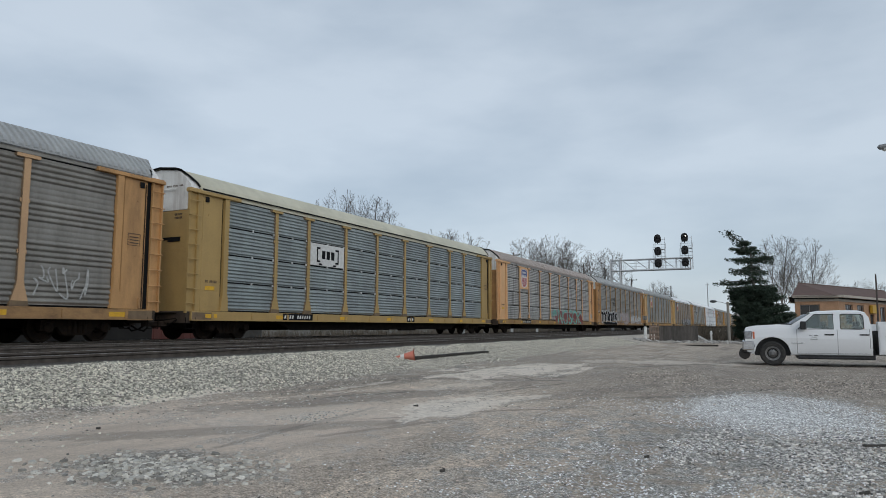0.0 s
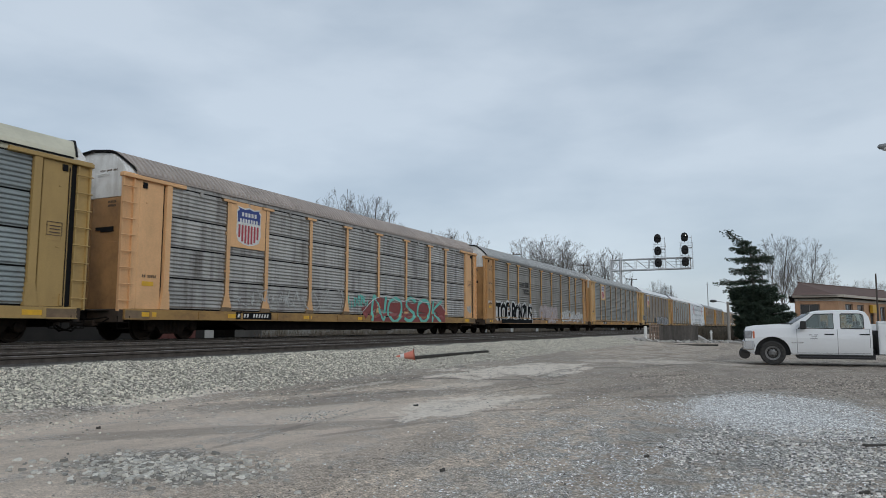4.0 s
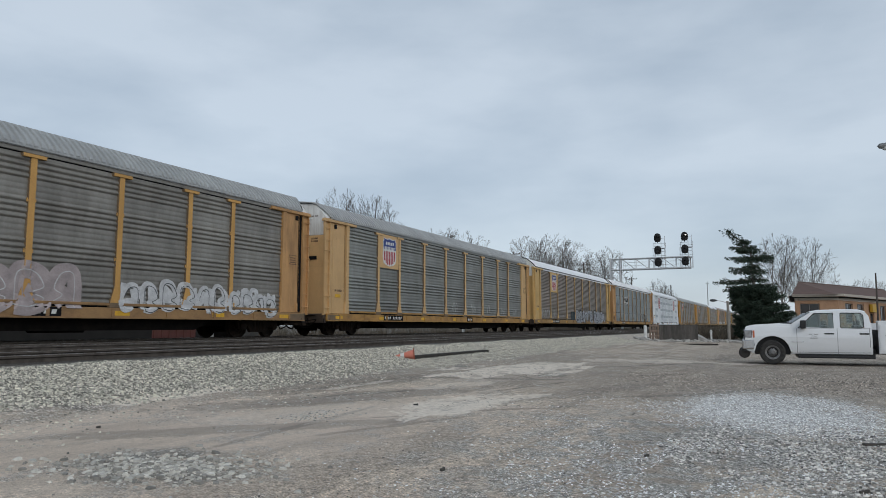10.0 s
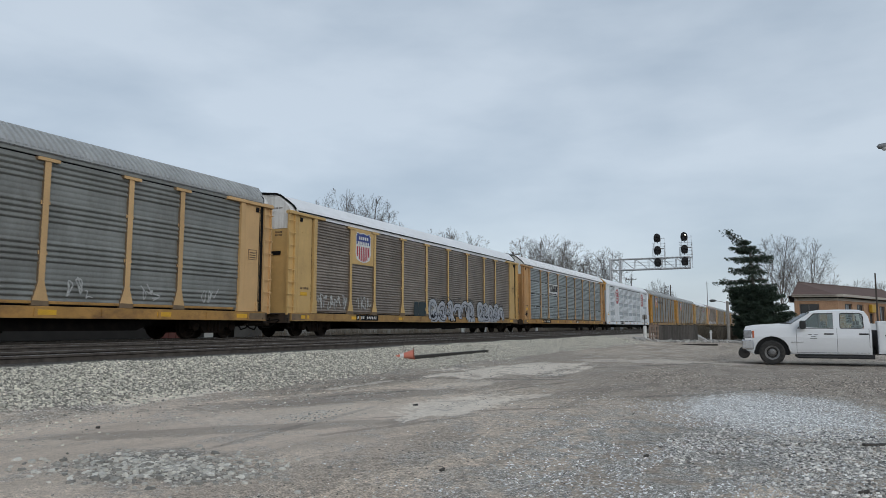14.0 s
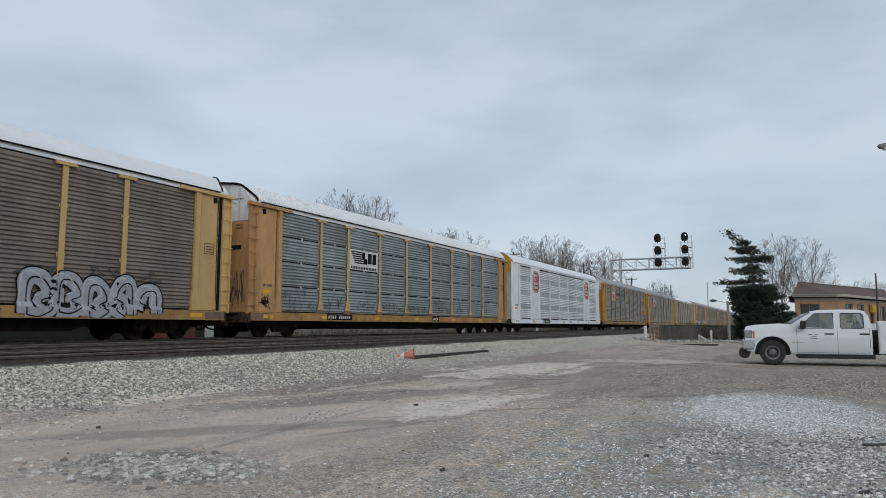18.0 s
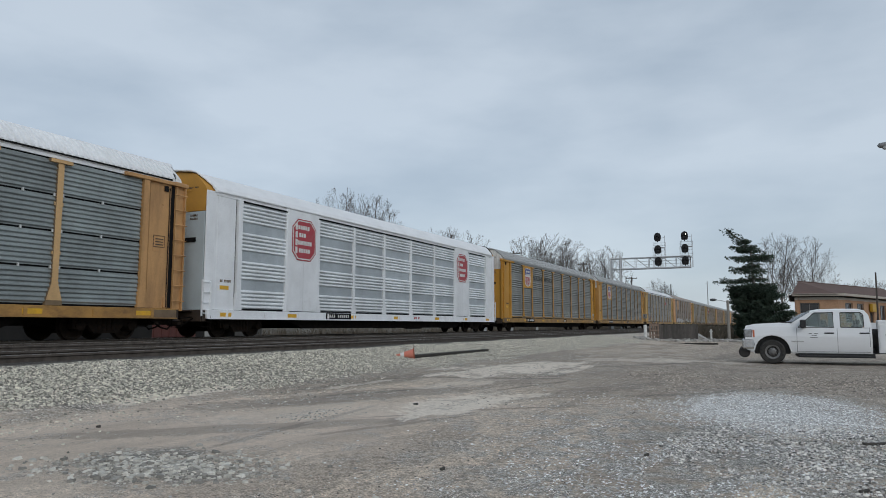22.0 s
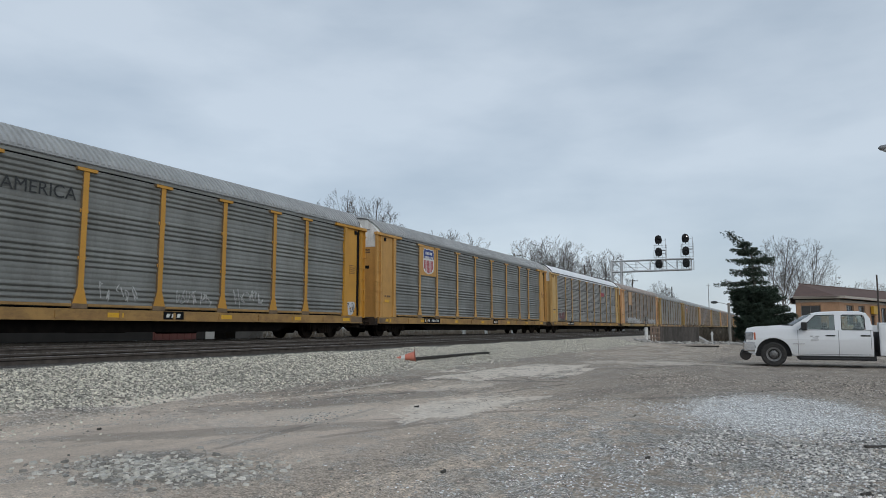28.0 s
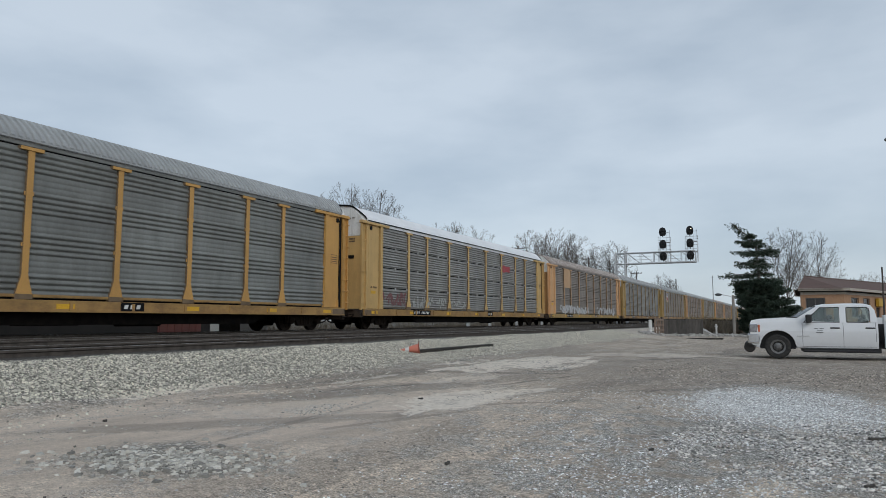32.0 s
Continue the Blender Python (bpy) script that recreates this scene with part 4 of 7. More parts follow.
def build_car(index, lead, look_):
    """One auto carrier. Its own y runs along the train, its near side looks to +x."""
    style, side, post, sill, corner, roof, strip, rows, mark, label = look_
    car = thing("autorack_car", label, "train car", group="cars of the train")
    car.location = (TRACKS[2], lead + HALF, RAIL_Z)
    CARS.append((car, lead))
    white = style == "white"
    put("underframe", shared(("underframe",), underframe_bm), M_BLACK, car)
    for y in (-HALF + 2.5, HALF - 2.5):
        add_bogie(car, y)
    near = Matrix.Translation((SIDE, -HALF, 0))
    sheets = ([Z_SILL1 + 0.02, 2.02, 3.02, 4.02, Z_TOP] if rows == 4 else [Z_SILL1 + 0.02, Z_TOP])
    for i, (a, b) in enumerate(zip(EDGES, EDGES[1:])):
        solid = white and i in (1, 7)
        for z0, z1 in zip(sheets, sheets[1:]):
            w = round(b - a - 0.03, 3)
            if solid:
                me = shared(("side_panel", "flat", w), lambda: boxes((-0.03, 0.03, 0, w, z0, z1 + 0.1), bevel=0.01))
            else:
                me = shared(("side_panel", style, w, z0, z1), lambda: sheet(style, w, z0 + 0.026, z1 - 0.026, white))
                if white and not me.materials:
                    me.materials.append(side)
                    me.materials.append(G_SKYLIT)
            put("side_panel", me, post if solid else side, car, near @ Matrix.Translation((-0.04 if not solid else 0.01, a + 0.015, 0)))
        w = round(b - a - 0.03, 3)
        me = shared(("side_panel", style, w, Z_SILL1, Z_TOP), lambda: sheet(style, w, Z_SILL1 + 0.03, Z_TOP - 0.01))
        put("side_panel", mirrored(me, ("panel", style, w), 0), side, car, Matrix.Translation((-SIDE + 0.04, -HALF + a + 0.015, 0)))
    if white:
        for i, (a, b) in enumerate(zip(EDGES, EDGES[1:])):
            if i in (1, 7):
                put("panel_seam", shared(("panel_seam", i), lambda: boxes((0.038, 0.043, (b - a) / 2 - 0.012, (b - a) / 2 + 0.004, Z_SILL1 + 0.05, 3.0), *[(0.038, 0.043, (b - a) / 2 + q, (b - a) / 2 + q + 0.05, z, z + 0.03) for q in (-0.55, -0.2, 0.12, 0.45) for z in (1.4, 1.55, 1.75)])), M_CLIP, car, near @ Matrix.Translation((0, a, 0)))
            else:
                for z in (Z_SILL1 + 0.03, Z_TOP - 0.01):
                    put("vent_slot", shared(("vent_slot", i, z), lambda: boxes((-0.03, 0.012, 0.06, b - a - 0.08, z - 0.028, z + 0.028))), M_TRIM_SHADE, car, near @ Matrix.Translation((0, a, 0)))
    # added black sheets that stand for the dark interior behind the panel gaps
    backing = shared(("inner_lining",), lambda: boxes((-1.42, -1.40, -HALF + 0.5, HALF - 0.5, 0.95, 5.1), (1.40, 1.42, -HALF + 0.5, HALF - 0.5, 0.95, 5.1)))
    put("inner_lining", backing, M_TRIM_SHADE, car)
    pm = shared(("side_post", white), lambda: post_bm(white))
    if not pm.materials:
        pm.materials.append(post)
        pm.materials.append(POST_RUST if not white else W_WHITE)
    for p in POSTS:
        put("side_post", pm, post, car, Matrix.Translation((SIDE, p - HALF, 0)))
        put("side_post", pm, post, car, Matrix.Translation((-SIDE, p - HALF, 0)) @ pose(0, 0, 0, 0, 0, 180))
    sm = shared(("side_sill",), sill_bm)
    put("side_sill", sm, sill, car, near)
    put("side_sill", mirrored(sm, "sill", 0), sill, car, Matrix.Translation((-SIDE, -HALF, 0)))
    if index in (3, 4, 8, 9):
        for a, b in zip(EDGES, EDGES[1:]):
            w = round(b - a - 0.5, 3)
            put("foot_curb", shared(("foot_curb", w), lambda: boxes((0.0, 0.05, 0, w, Z_SILL1 + 0.05, Z_SILL1 + 0.13), bevel=0.008)), sill, car, near @ Matrix.Translation((0, a + 0.25, 0)))
    if not white:
        for y in (0.26, 2 * HALF - 1.16):
            put("sill_end", shared(("sill_end",), lambda: boxes((0.0, 0.064, 0, 0.9, Z_SILL0 - 0.02, Z_SILL1 - 0.05), bevel=0.01)), POST_RUST, car, near @ Matrix.Translation((0, y, 0)))
    st = shared(("top_strip",), strip_bm)
    put("top_strip", st, strip, car, near)
    put("top_strip", mirrored(st, "strip", 0), strip, car, Matrix.Translation((-SIDE, -HALF, 0)))
    # black on four cars: dark eave edge, with the gutter's shadow line painted in
    put("gutter", shared(("gutter",), gutter_bm), M_TRIM_SHADE if index in (1, 5, 6, 10) else roof, car, near)
    plain = white or index in (1, 5, 10)
    put("roof", shared(("roof", plain), smooth_roof_bm if plain else roof_bm), roof, car)
    dark_front = index in (1, 2, 3, 5, 6, 10)
    cap_mat = MUSTARD if index == 7 else M_WHITECAP
    door_mat = PALE_BLUE if white else DOOR_RUST if index in (0, 2, 3, 11) else corner
    for s, y in ((1, -HALF), (-1, HALF)):
        turn = Matrix.Translation((0, y, 0)) @ (Matrix.Identity(4) if s == 1 else pose(0, 0, 0, 0, 0, 180))
        put("roof_rim", shared(("roof_rim",), rim_bm), M_TRIM_SHADE if dark_front or s == -1 else roof, car, turn @ Matrix.Translation((0, 0.06, 0)))
        door = put("end_door", shared(("end_door",), end_door_bm), door_mat, car, turn @ Matrix.Translation((0, 0.14, 0)))
        for x0, x1, d in ((-1.40, -0.012, 0.0), (0.012, 1.40, 0.0)):
            put("door_leaf", shared(("door_leaf", x0), lambda: boxes((x0, x1, d, d + 0.12, 0.95, 4.42), bevel=0.015)), door_mat, door)
        put("cross_bar", shared(("cross_bar",), lambda: boxes((-1.36, 1.36, -0.006, 0.06, 3.02, 3.035))), door_mat, door)
        put("latch_bar", shared(("latch_bar",), lambda: boxes((0.22, 1.02, -0.02, 0.03, 3.40, 3.50), (0.45, 1.02, -0.03, 0.03, 3.34, 3.42))), M_TRIM_SHADE, door)
        put("door_stencil", shared(("door_stencil",), lambda: boxes(*[(0.72 + 0.06 * k, 0.76 + 0.06 * k, -0.006, 0.02, z, z + 0.075) for k in range(6) for z in (4.12, 4.24)])), M_STENCIL, door)
        cap = put("end_cap", shared(("end_cap",), end_cap_bm), cap_mat, car, turn @ Matrix.Translation((0, 0.135, 0)))
        put("cap_stencil", shared(("cap_stencil",), lambda: boxes(*[(0.30 + 0.06 * k, 0.335 + 0.06 * k, -0.006, 0.02, 5.25, 5.31) for k in range(13) if k not in (4, 9)])), M_STENCIL, cap)
        put("coupler", shared(("coupler",), coupler_bm), M_BLACK, car, turn)
        put("end_sill", shared(("end_sill",), lambda: boxes((-1.47, 1.47, 0.06, 0.30, 0.56, 0.97), (-1.1, 1.1, -0.06, 0.10, 0.90, 0.95), (-0.5, 0.5, -0.02, 0.2, 0.45, 0.62), bevel=0.02)), M_GRIME, car, turn)
        for side_ in (1, -1):
            m = near if side_ == 1 else Matrix.Translation((-SIDE, -HALF, 0))
            for kind, mk, mt in (("corner_ladder", ladder_bm, corner), ("corner_panel", corner_bm, corner), ("eave_beam", eave_beam_bm, corner), ("step", step_bm, M_BLACK)):
                if kind == "corner_panel" and s == -1:
                    me = shared((kind, "rear"), lambda: corner_bm(True))
                else:
                    me = shared((kind,), mk)
                if side_ == -1:
                    me = mirrored(me, (kind, s), 0)
                mm = m
                if s == -1:
                    me = mirrored(me, (kind, side_), 1)
                    mm = m @ Matrix.Translation((0, 2 * HALF, 0))
                if white:
                    mt = post if kind != "step" else mt
                    if kind == "corner_ladder":
                        me = shared(("corner_ladder", "short", side_, s), lambda: short_ladder_bm(side_, s))
                    if kind == "eave_beam":
                        continue
                put(kind, me, mt, car, mm)
    for gx, gy in ((1, 1), (-1, 1)):
        put("door_gap", shared(("door_gap",), lambda: boxes((-0.015, 0.015, -0.10, 0.10, 1.0, Z_TOP))), M_TRIM_SHADE, car, Matrix.Translation((gx * (SIDE - 0.045), gy * (HALF - 0.515), 0)))
    if index in (1, 6, 10):
        clip = shared(("panel_clip",), lambda: boxes((-0.03, 0.022, -0.018, 0.018, -0.045, 0.045)))
        for p in POSTS:
            for z in (2.02, 3.02, 4.02):
                for s in (-1, 1):
                    put("panel_clip", clip, M_CLIP, car, Matrix.Translation((SIDE, p + s * 0.13 - HALF, z)))
        for a, b in zip(EDGES, EDGES[1:]):
            for z in (2.02, 3.02, 4.02):
                put("panel_clip", clip, M_CLIP, car, Matrix.Translation((SIDE, (a + b) / 2 - HALF, z)))
    for k, y in enumerate((1.15, 4.9, 9.3, 13.4, 18.0, 22.0, 25.6)):
        put("reflector", shared(("reflector",), lambda: boxes((0.055, 0.066, -0.28, 0.28, 0.74, 0.88))), M_REFLECT, car, Matrix.Translation((SIDE, y - HALF, 0)))
    # car number on a dark plate, as plain bars
    plate = put("number_plate", shared(("number_plate",), lambda: boxes((0.055, 0.070, -0.98, 0.98, 0.70, 0.96))), M_TRIM_SHADE, car, Matrix.Translation((SIDE, (6.0 if not white else 8.2) - HALF, 0)), "dark plate with white marks")
    row = []
    letters(row, -0.90, 0.765, 4, 0.085, 0.13, 0.075)
    letters(row, -0.08, 0.765, 6, 0.075, 0.13, 0.08)
    put("lettering", shared(("lettering", "num"), lambda: bars(row, 0.076, 0.3)), M_WHITE, plate)
    plate = put("number_plate", shared(("number_plate", "short"), lambda: boxes((0.055, 0.070, -0.42, 0.42, 0.70, 0.96))), M_TRIM_SHADE if not white else post, car, Matrix.Translation((SIDE, 15.6 - HALF, 0)))
    row = []
    letters(row, -0.32, 0.765, 3, 0.13, 0.12, 0.09)
    put("lettering", shared(("lettering", "owner"), lambda: bars(row, 0.076, 0.3)), M_WHITE if not white else M_RED, plate)
    row = [(0.86 + 0.07 * k, 0.905 + 0.07 * k, 1.96, 2.05) for k in range(8) if k != 2]
    put("stencil", shared(("stencil",), lambda: bars(row, 0.012)), surface("faded_stencil", (0.14, 0.09, 0.05), 0.7), car, near)
    put("notice_plate", shared(("notice_plate",), lambda: bars([(0.86, 1.30, 1.70, 1.84)], 0.014)), M_REFLECT, car, near)
    for back in (0, 1):
        if not white and back:
            put("stencil_frame", shared(("stencil_frame", back), lambda: framed(0.80, 1.26, 2.92, 3.30, back)), M_STENCIL, car, near)
        if not white:
            put("door_latch", shared(("door_latch", back), lambda: boxes((0.0, 0.05, *sorted((mir(0.74, back), mir(0.90, back))), 4.76, 4.94), bevel=0.01)), M_TRIM_SHADE, car, near)
        if not white and back:
            put("hinge_rod", shared(("hinge_rod", back), lambda: boxes((0.0, 0.025, *sorted((mir(0.655, back), mir(0.675, back))), 1.0, 4.9))), M_TRIM_SHADE, car, near)
    if index == 2:
        for a, b in zip(EDGES, EDGES[1:]):
            put("roof_tab", shared(("roof_tab",), lambda: boxes((-0.02, 0.03, -0.06, 0.06, Z_TOP - 0.14, Z_TOP + 0.04), bevel=0.008)), G_GREY, car, near @ Matrix.Translation((0, (a + b) / 2, 0)))
    add_mark(car, mark, near, corner, index)
    return car


def add_mark(car, mark, near, board_mat, index):
    if mark == "shield":
        board = put("sign_board", shared(("sign_board",), lambda: boxes((-0.02, 0.03, 4.66, 6.54, 3.32, Z_TOP - 0.02))), board_mat, car, near, "painted board with a striped shield")
        put("shield_border", shared(("shield_border",), lambda: flat(shield_points(5.6, 4.14, 1.34, 1.44), 0.036)), M_WHITE, board)
        put("shield_field", shared(("shield_field",), lambda: flat([(p[0], max(p[1], 4.18)) for p in shield_points(5.6, 4.14, 1.24, 1.34) if p[1] > 3.97], 0.042)), M_BLUE, board)
        put("shield_letters", shared(("shield_letters",), lambda: bars([(5.20 + 0.17 * k, 5.31 + 0.17 * k, 4.50, 4.65) for k in range(5)] + [(5.10 + 0.145 * k, 5.19 + 0.145 * k, 4.26, 4.41) for k in range(7)], 0.048)), M_WHITE, board)
        for k in range(7):
            y0 = 5.04 + 0.165 * k
            low = (3.70, 3.56, 3.50, 3.48, 3.50, 3.56, 3.70)[k]
            put("shield_stripe", shared(("shield_stripe", k), lambda: flat(rect(y0, y0 + 0.10, low, 4.18), 0.042)), M_RED, board)
    elif mark in ("brackets", "horse"):
        board = put("sign_board", shared(("sign_board", "white"), lambda: boxes((-0.01, 0.018, 6.80, 9.30, 3.06, 4.0))), M_WHITE, car, near, "white painted emblem field")
        if mark == "brackets":
            row = [(7.25, 7.33, 3.2, 3.85), (7.33, 7.5, 3.77, 3.85), (7.33, 7.5, 3.2, 3.28), (8.8, 8.88, 3.2, 3.85), (8.63, 8.8, 3.77, 3.85), (8.63, 8.8, 3.2, 3.28), (7.4, 7.65, 3.08, 3.16), (8.45, 8.7, 3.08, 3.16)]
            letters(row, 7.62, 3.36, 3, 0.24, 0.36, 0.1)
        else:
            row = [(6.86 + 0.07 * k, 7.80 + 0.10 * k, 3.86 - 0.10 * k, 3.92 - 0.10 * k) for k in range(6)] + [(7.85, 8.10, 3.56, 3.92), (8.0, 8.3, 3.40, 3.62)]
            letters(row, 8.35, 3.40, 2, 0.34, 0.50, 0.08)
            letters(row, 6.9, 3.10, 16, 0.085, 0.12, 0.055)
        put("emblem", shared(("emblem", mark), lambda: bars(row, 0.026)), M_TRIM_SHADE, board)
    elif mark == "octagon":
        for k, c in enumerate((5.6, 21.57)):
            pts = [(c + a * 0.80, 3.95 + b * 0.86) for a, b in ((-0.55, -1), (0.55, -1), (1, -0.6), (1, 0.6), (0.55, 1), (-0.55, 1), (-1, 0.6), (-1, -0.6))]
            board = put("emblem_board", shared(("emblem_board", k), lambda: flat(pts, 0.062)), M_RED, car, near, "red octagonal emblem with white lines")
            rim = [(c + a * 0.74, 3.95 + b * 0.79) for a, b in ((-0.55, -1), (0.55, -1), (1, -0.6), (1, 0.6), (0.55, 1), (-0.55, 1), (-1, 0.6), (-1, -0.6), (-0.55, -1))]

            def outline_bm():
                bm = bmesh.new()
                for p, q in zip(rim, rim[1:]):
                    ribbon(bm, [p, q], 0.05, 0.067)
                return bm
            put("emblem_rim", shared(("emblem_rim", k), outline_bm), M_WHITE, board)
            row = []
            for j, (n, w) in enumerate(((5, 0.12), (3, 0.12), (7, 0.1), (5, 0.12))):
                letters(row, c - 0.42 + 0.06 * (j % 2), 4.38 - 0.32 * j, n, w, 0.17, 0.035)
                row.append((c - 0.60, c - 0.46, 4.34 - 0.32 * j, 4.60 - 0.32 * j))
            put("emblem_lines", shared(("emblem_lines", k), lambda: bars(row, 0.068)), M_WHITE, board)
    elif mark == "old_horse":
        row = [(7.0, 8.1, 3.70 - 0.09 * k, 3.74 - 0.09 * k) for k in range(4)]
        letters(row, 8.3, 3.4, 2, 0.3, 0.42, 0.1)
        letters(row, 7.9, 3.1, 7, 0.12, 0.14, 0.05)
        letters(row, 7.9, 2.9, 8, 0.12, 0.14, 0.05)
        put("emblem", shared(("emblem", mark), lambda: bars(row, 0.022)), surface("faded_black_lettering", (0.04, 0.038, 0.036), 0.7), car, near)
    elif mark == "small_board":
        put("sign_board", shared(("sign_board", "small"), lambda: boxes((-0.02, 0.03, 4.66, 6.54, 3.32, Z_TOP - 0.02))), TAN, car, near, "faded orange board")


LOOKS = {
    0: ("grouped", G_DARK, TAN, SILL_RUST, CORNER_RUST, R_GREY, G_DARK, 1, "", "grey corrugated auto carrier with tan posts and chalk scrawls"),
    1: ("even", G_BLUE, YEL_DULL, YEL_DULL, YEL_DULL, R_CREAM, R_CREAM, 4, "brackets", "blue-grey corrugated auto carrier with ochre posts and cream roof"),
    2: ("even", G_GREY, ORANGE, SILL_YEL, ORANGE, R_BROWN, G_GREY, 4, "shield", "weathered grey auto carrier with orange posts and teal red graffiti"),
    3: ("grouped", G_DARK, YEL, SILL_RUST, CORNER_RUST, R_GREY, G_DARK, 1, "old_horse", "grimy grey auto carrier with black and white graffiti"),
    4: ("grouped", G_GREEN, ORANGE_TAN, SILL_TAN, ORANGE_TAN, R_GREY, G_GREEN, 1, "shield", "grey-green auto carrier with pale yellow posts and striped shield"),
    5: ("even", G_BROWN, YEL_PALE, SILL_YEL, YEL_PALE, R_WHITE, R_WHITE, 1, "shield", "brown-grey auto carrier with white roof and silver graffiti"),
    6: ("even", G_BLUE, ORANGE_TAN, SILL_TAN, CORNER_RUST, R_WHITE, R_WHITE, 4, "horse", "blue-grey corrugated auto carrier with yellow posts and white roof"),
    7: ("white", G_WHITE, W_WHITE, W_WHITE, W_WHITE, R_WHITE, W_WHITE, 1, "octagon", "white auto carrier with ribbed silver panels and red emblems"),
    8: ("grouped", G_GREEN, MUSTARD, SILL_YEL, MUSTARD, R_GREY, G_GREEN, 1, "shield", "grey auto carrier with mustard posts and a painted slogan"),
    9: ("grouped", G_GREEN, YEL, SILL_YEL, YEL, R_GREY, G_GREEN, 1, "shield", "grey auto carrier with yellow posts and striped shield"),
    10: ("even", G_DULL, YEL_PALE, SILL_YEL, YEL_PALE, R_WHITE, R_WHITE, 4, "", "dull grey auto carrier with pale yellow posts and scrawled foot"),
    11: ("grouped", G_BROWN, TAN, YEL_DULL, ORANGE, R_BROWN, G_BROWN, 1, "small_board", "rusty brown auto carrier with white graffiti along its foot"),
    12: ("grouped", G_DARK, YEL_DULL, SILL_RUST, YEL_DULL, R_GREY, G_DARK, 1, "", "dirty grey auto carrier with ochre posts"),
    13: ("grouped", G_BROWN, YEL_DULL, SILL_RUST, YEL_DULL, R_GREY, G_GREY, 1, "shield", "grey auto carrier with yellow posts"),
    14: ("even", G_BROWN, TAN, YEL_DULL, TAN, R_GREY, G_BROWN, 4, "", "brown-grey auto carrier with tan posts"),
}
LEADS = (-10.95, 17.33, 45.59, 74.10, 102.39, 130.62, 158.74, 186.76, 215.15, 243.35, 271.65)


def train_s(t):
    """Metres travelled by the train after t seconds."""
    u = t / 32
    return 246.367 * u + 12.225 * u ** 2 - 41.233 * u ** 3 + 41.286 * u ** 4 - 14.689 * u ** 5


def build_train():
    for i in range(22):
        lead = LEADS[i] if i < len(LEADS) else LEADS[-1] + 28.3 * (i - 10)
        build_car(i, lead, LOOKS[i] if i in LOOKS else LOOKS[(12, 11, 14, 13, 12, 11, 14)[i - 15]])


def motions():
    ticks = [i for i in range(33)]
    for car, lead in CARS:
        walk(car, [(t, pose(TRACKS[2], lead + HALF - train_s(t), RAIL_Z)) for t in ticks])
    for d, sets in WHEELS.items():
        rows = [(f / FPS, pose(0, d, 0.42, math.degrees(train_s(f / FPS) / 0.415))) for f in range(0, 32 * FPS + 1, 2)]
        walk(sets[0], rows)
        for w in sets[1:]:
            w.rotation_mode = "QUATERNION"
            w.animation_data_create()
            w.animation_data.action = sets[0].animation_data.action
            w.animation_data.action_slot = sets[0].animation_data.action_slot
# ---- sprayed lettering on the cars ----
STROKES = {
    "T": "0,1 .5,.98 1,1|.5,1 .5,0", "O": ".5,1 .1,.8 .08,.3 .5,0 .92,.3 .9,.8 .5,1", "P": ".15,0 .15,1 .7,1 .9,.75 .7,.5 .15,.45",
    "B": ".15,0 .15,1 .7,.95 .8,.72 .2,.52 .85,.35 .75,.03 .15,0", "N": ".1,0 .15,1 .8,.05 .9,1", "Z": ".1,.95 .9,1 .15,.05 .9,0",
    "I": ".5,0 .5,1", "S": ".9,.85 .5,1 .15,.75 .5,.5 .88,.28 .5,0 .1,.12", "K": ".15,0 .2,1|.9,1 .25,.5 .9,0", "A": ".05,0 .5,1 .95,0|.2,.35 .8,.35",
    "C": ".9,.8 .5,1 .12,.6 .2,.15 .6,0 .92,.2", "E": ".9,1 .15,.95 .15,.5 .7,.5|.15,.5 .15,.03 .9,0", "M": ".05,0 .15,1 .5,.3 .85,1 .95,0", "L": ".2,1 .15,.05 .9,0",
    "R": ".15,0 .15,1 .75,.95 .8,.65 .2,.5 .9,0", "D": ".15,0 .15,1 .7,.9 .9,.5 .7,.08 .15,0", "U": ".1,1 .12,.25 .5,0 .85,.25 .9,1", "G": ".9,.85 .5,1 .1,.6 .2,.1 .7,0 .9,.4 .55,.45",
}
TEAL = surface("teal_spray", (0.15, 0.50, 0.42), 0.6, second=(0.09, 0.36, 0.31), size=5, amount=0.5)
MAROON = surface("maroon_spray", (0.23, 0.05, 0.045), 0.6, second=(0.15, 0.04, 0.037), size=5, amount=0.5)
SPRAY_WHITE = surface("white_spray", (0.62, 0.62, 0.62), 0.6, second=(0.36, 0.36, 0.36), size=4, amount=0.6)
SPRAY_SILVER = surface("silver_spray", (0.40, 0.42, 0.46), 0.5, 0.1, second=(0.24, 0.25, 0.27), size=4, amount=0.6)
CHALK = surface("chalk_white", (0.5, 0.5, 0.48), 0.8, second=(0.28, 0.28, 0.27), size=9, amount=0.7)
FAINT_BLACK = surface("thin_black_spray", (0.06, 0.065, 0.07), 0.7)


def drape(y, z):
    """How far the car's side stands out at y from its front and z above the rail."""
    if z < Z_SILL1:
        return 0.09
    if y < 1.6 or y > 25.65:
        return 0.006
    for p in POSTS:
        half = 0.11 + max(0.0, (1.6 - z)) * 0.26
        if abs(y - p) < half:
            return 0.057
    return 0.019


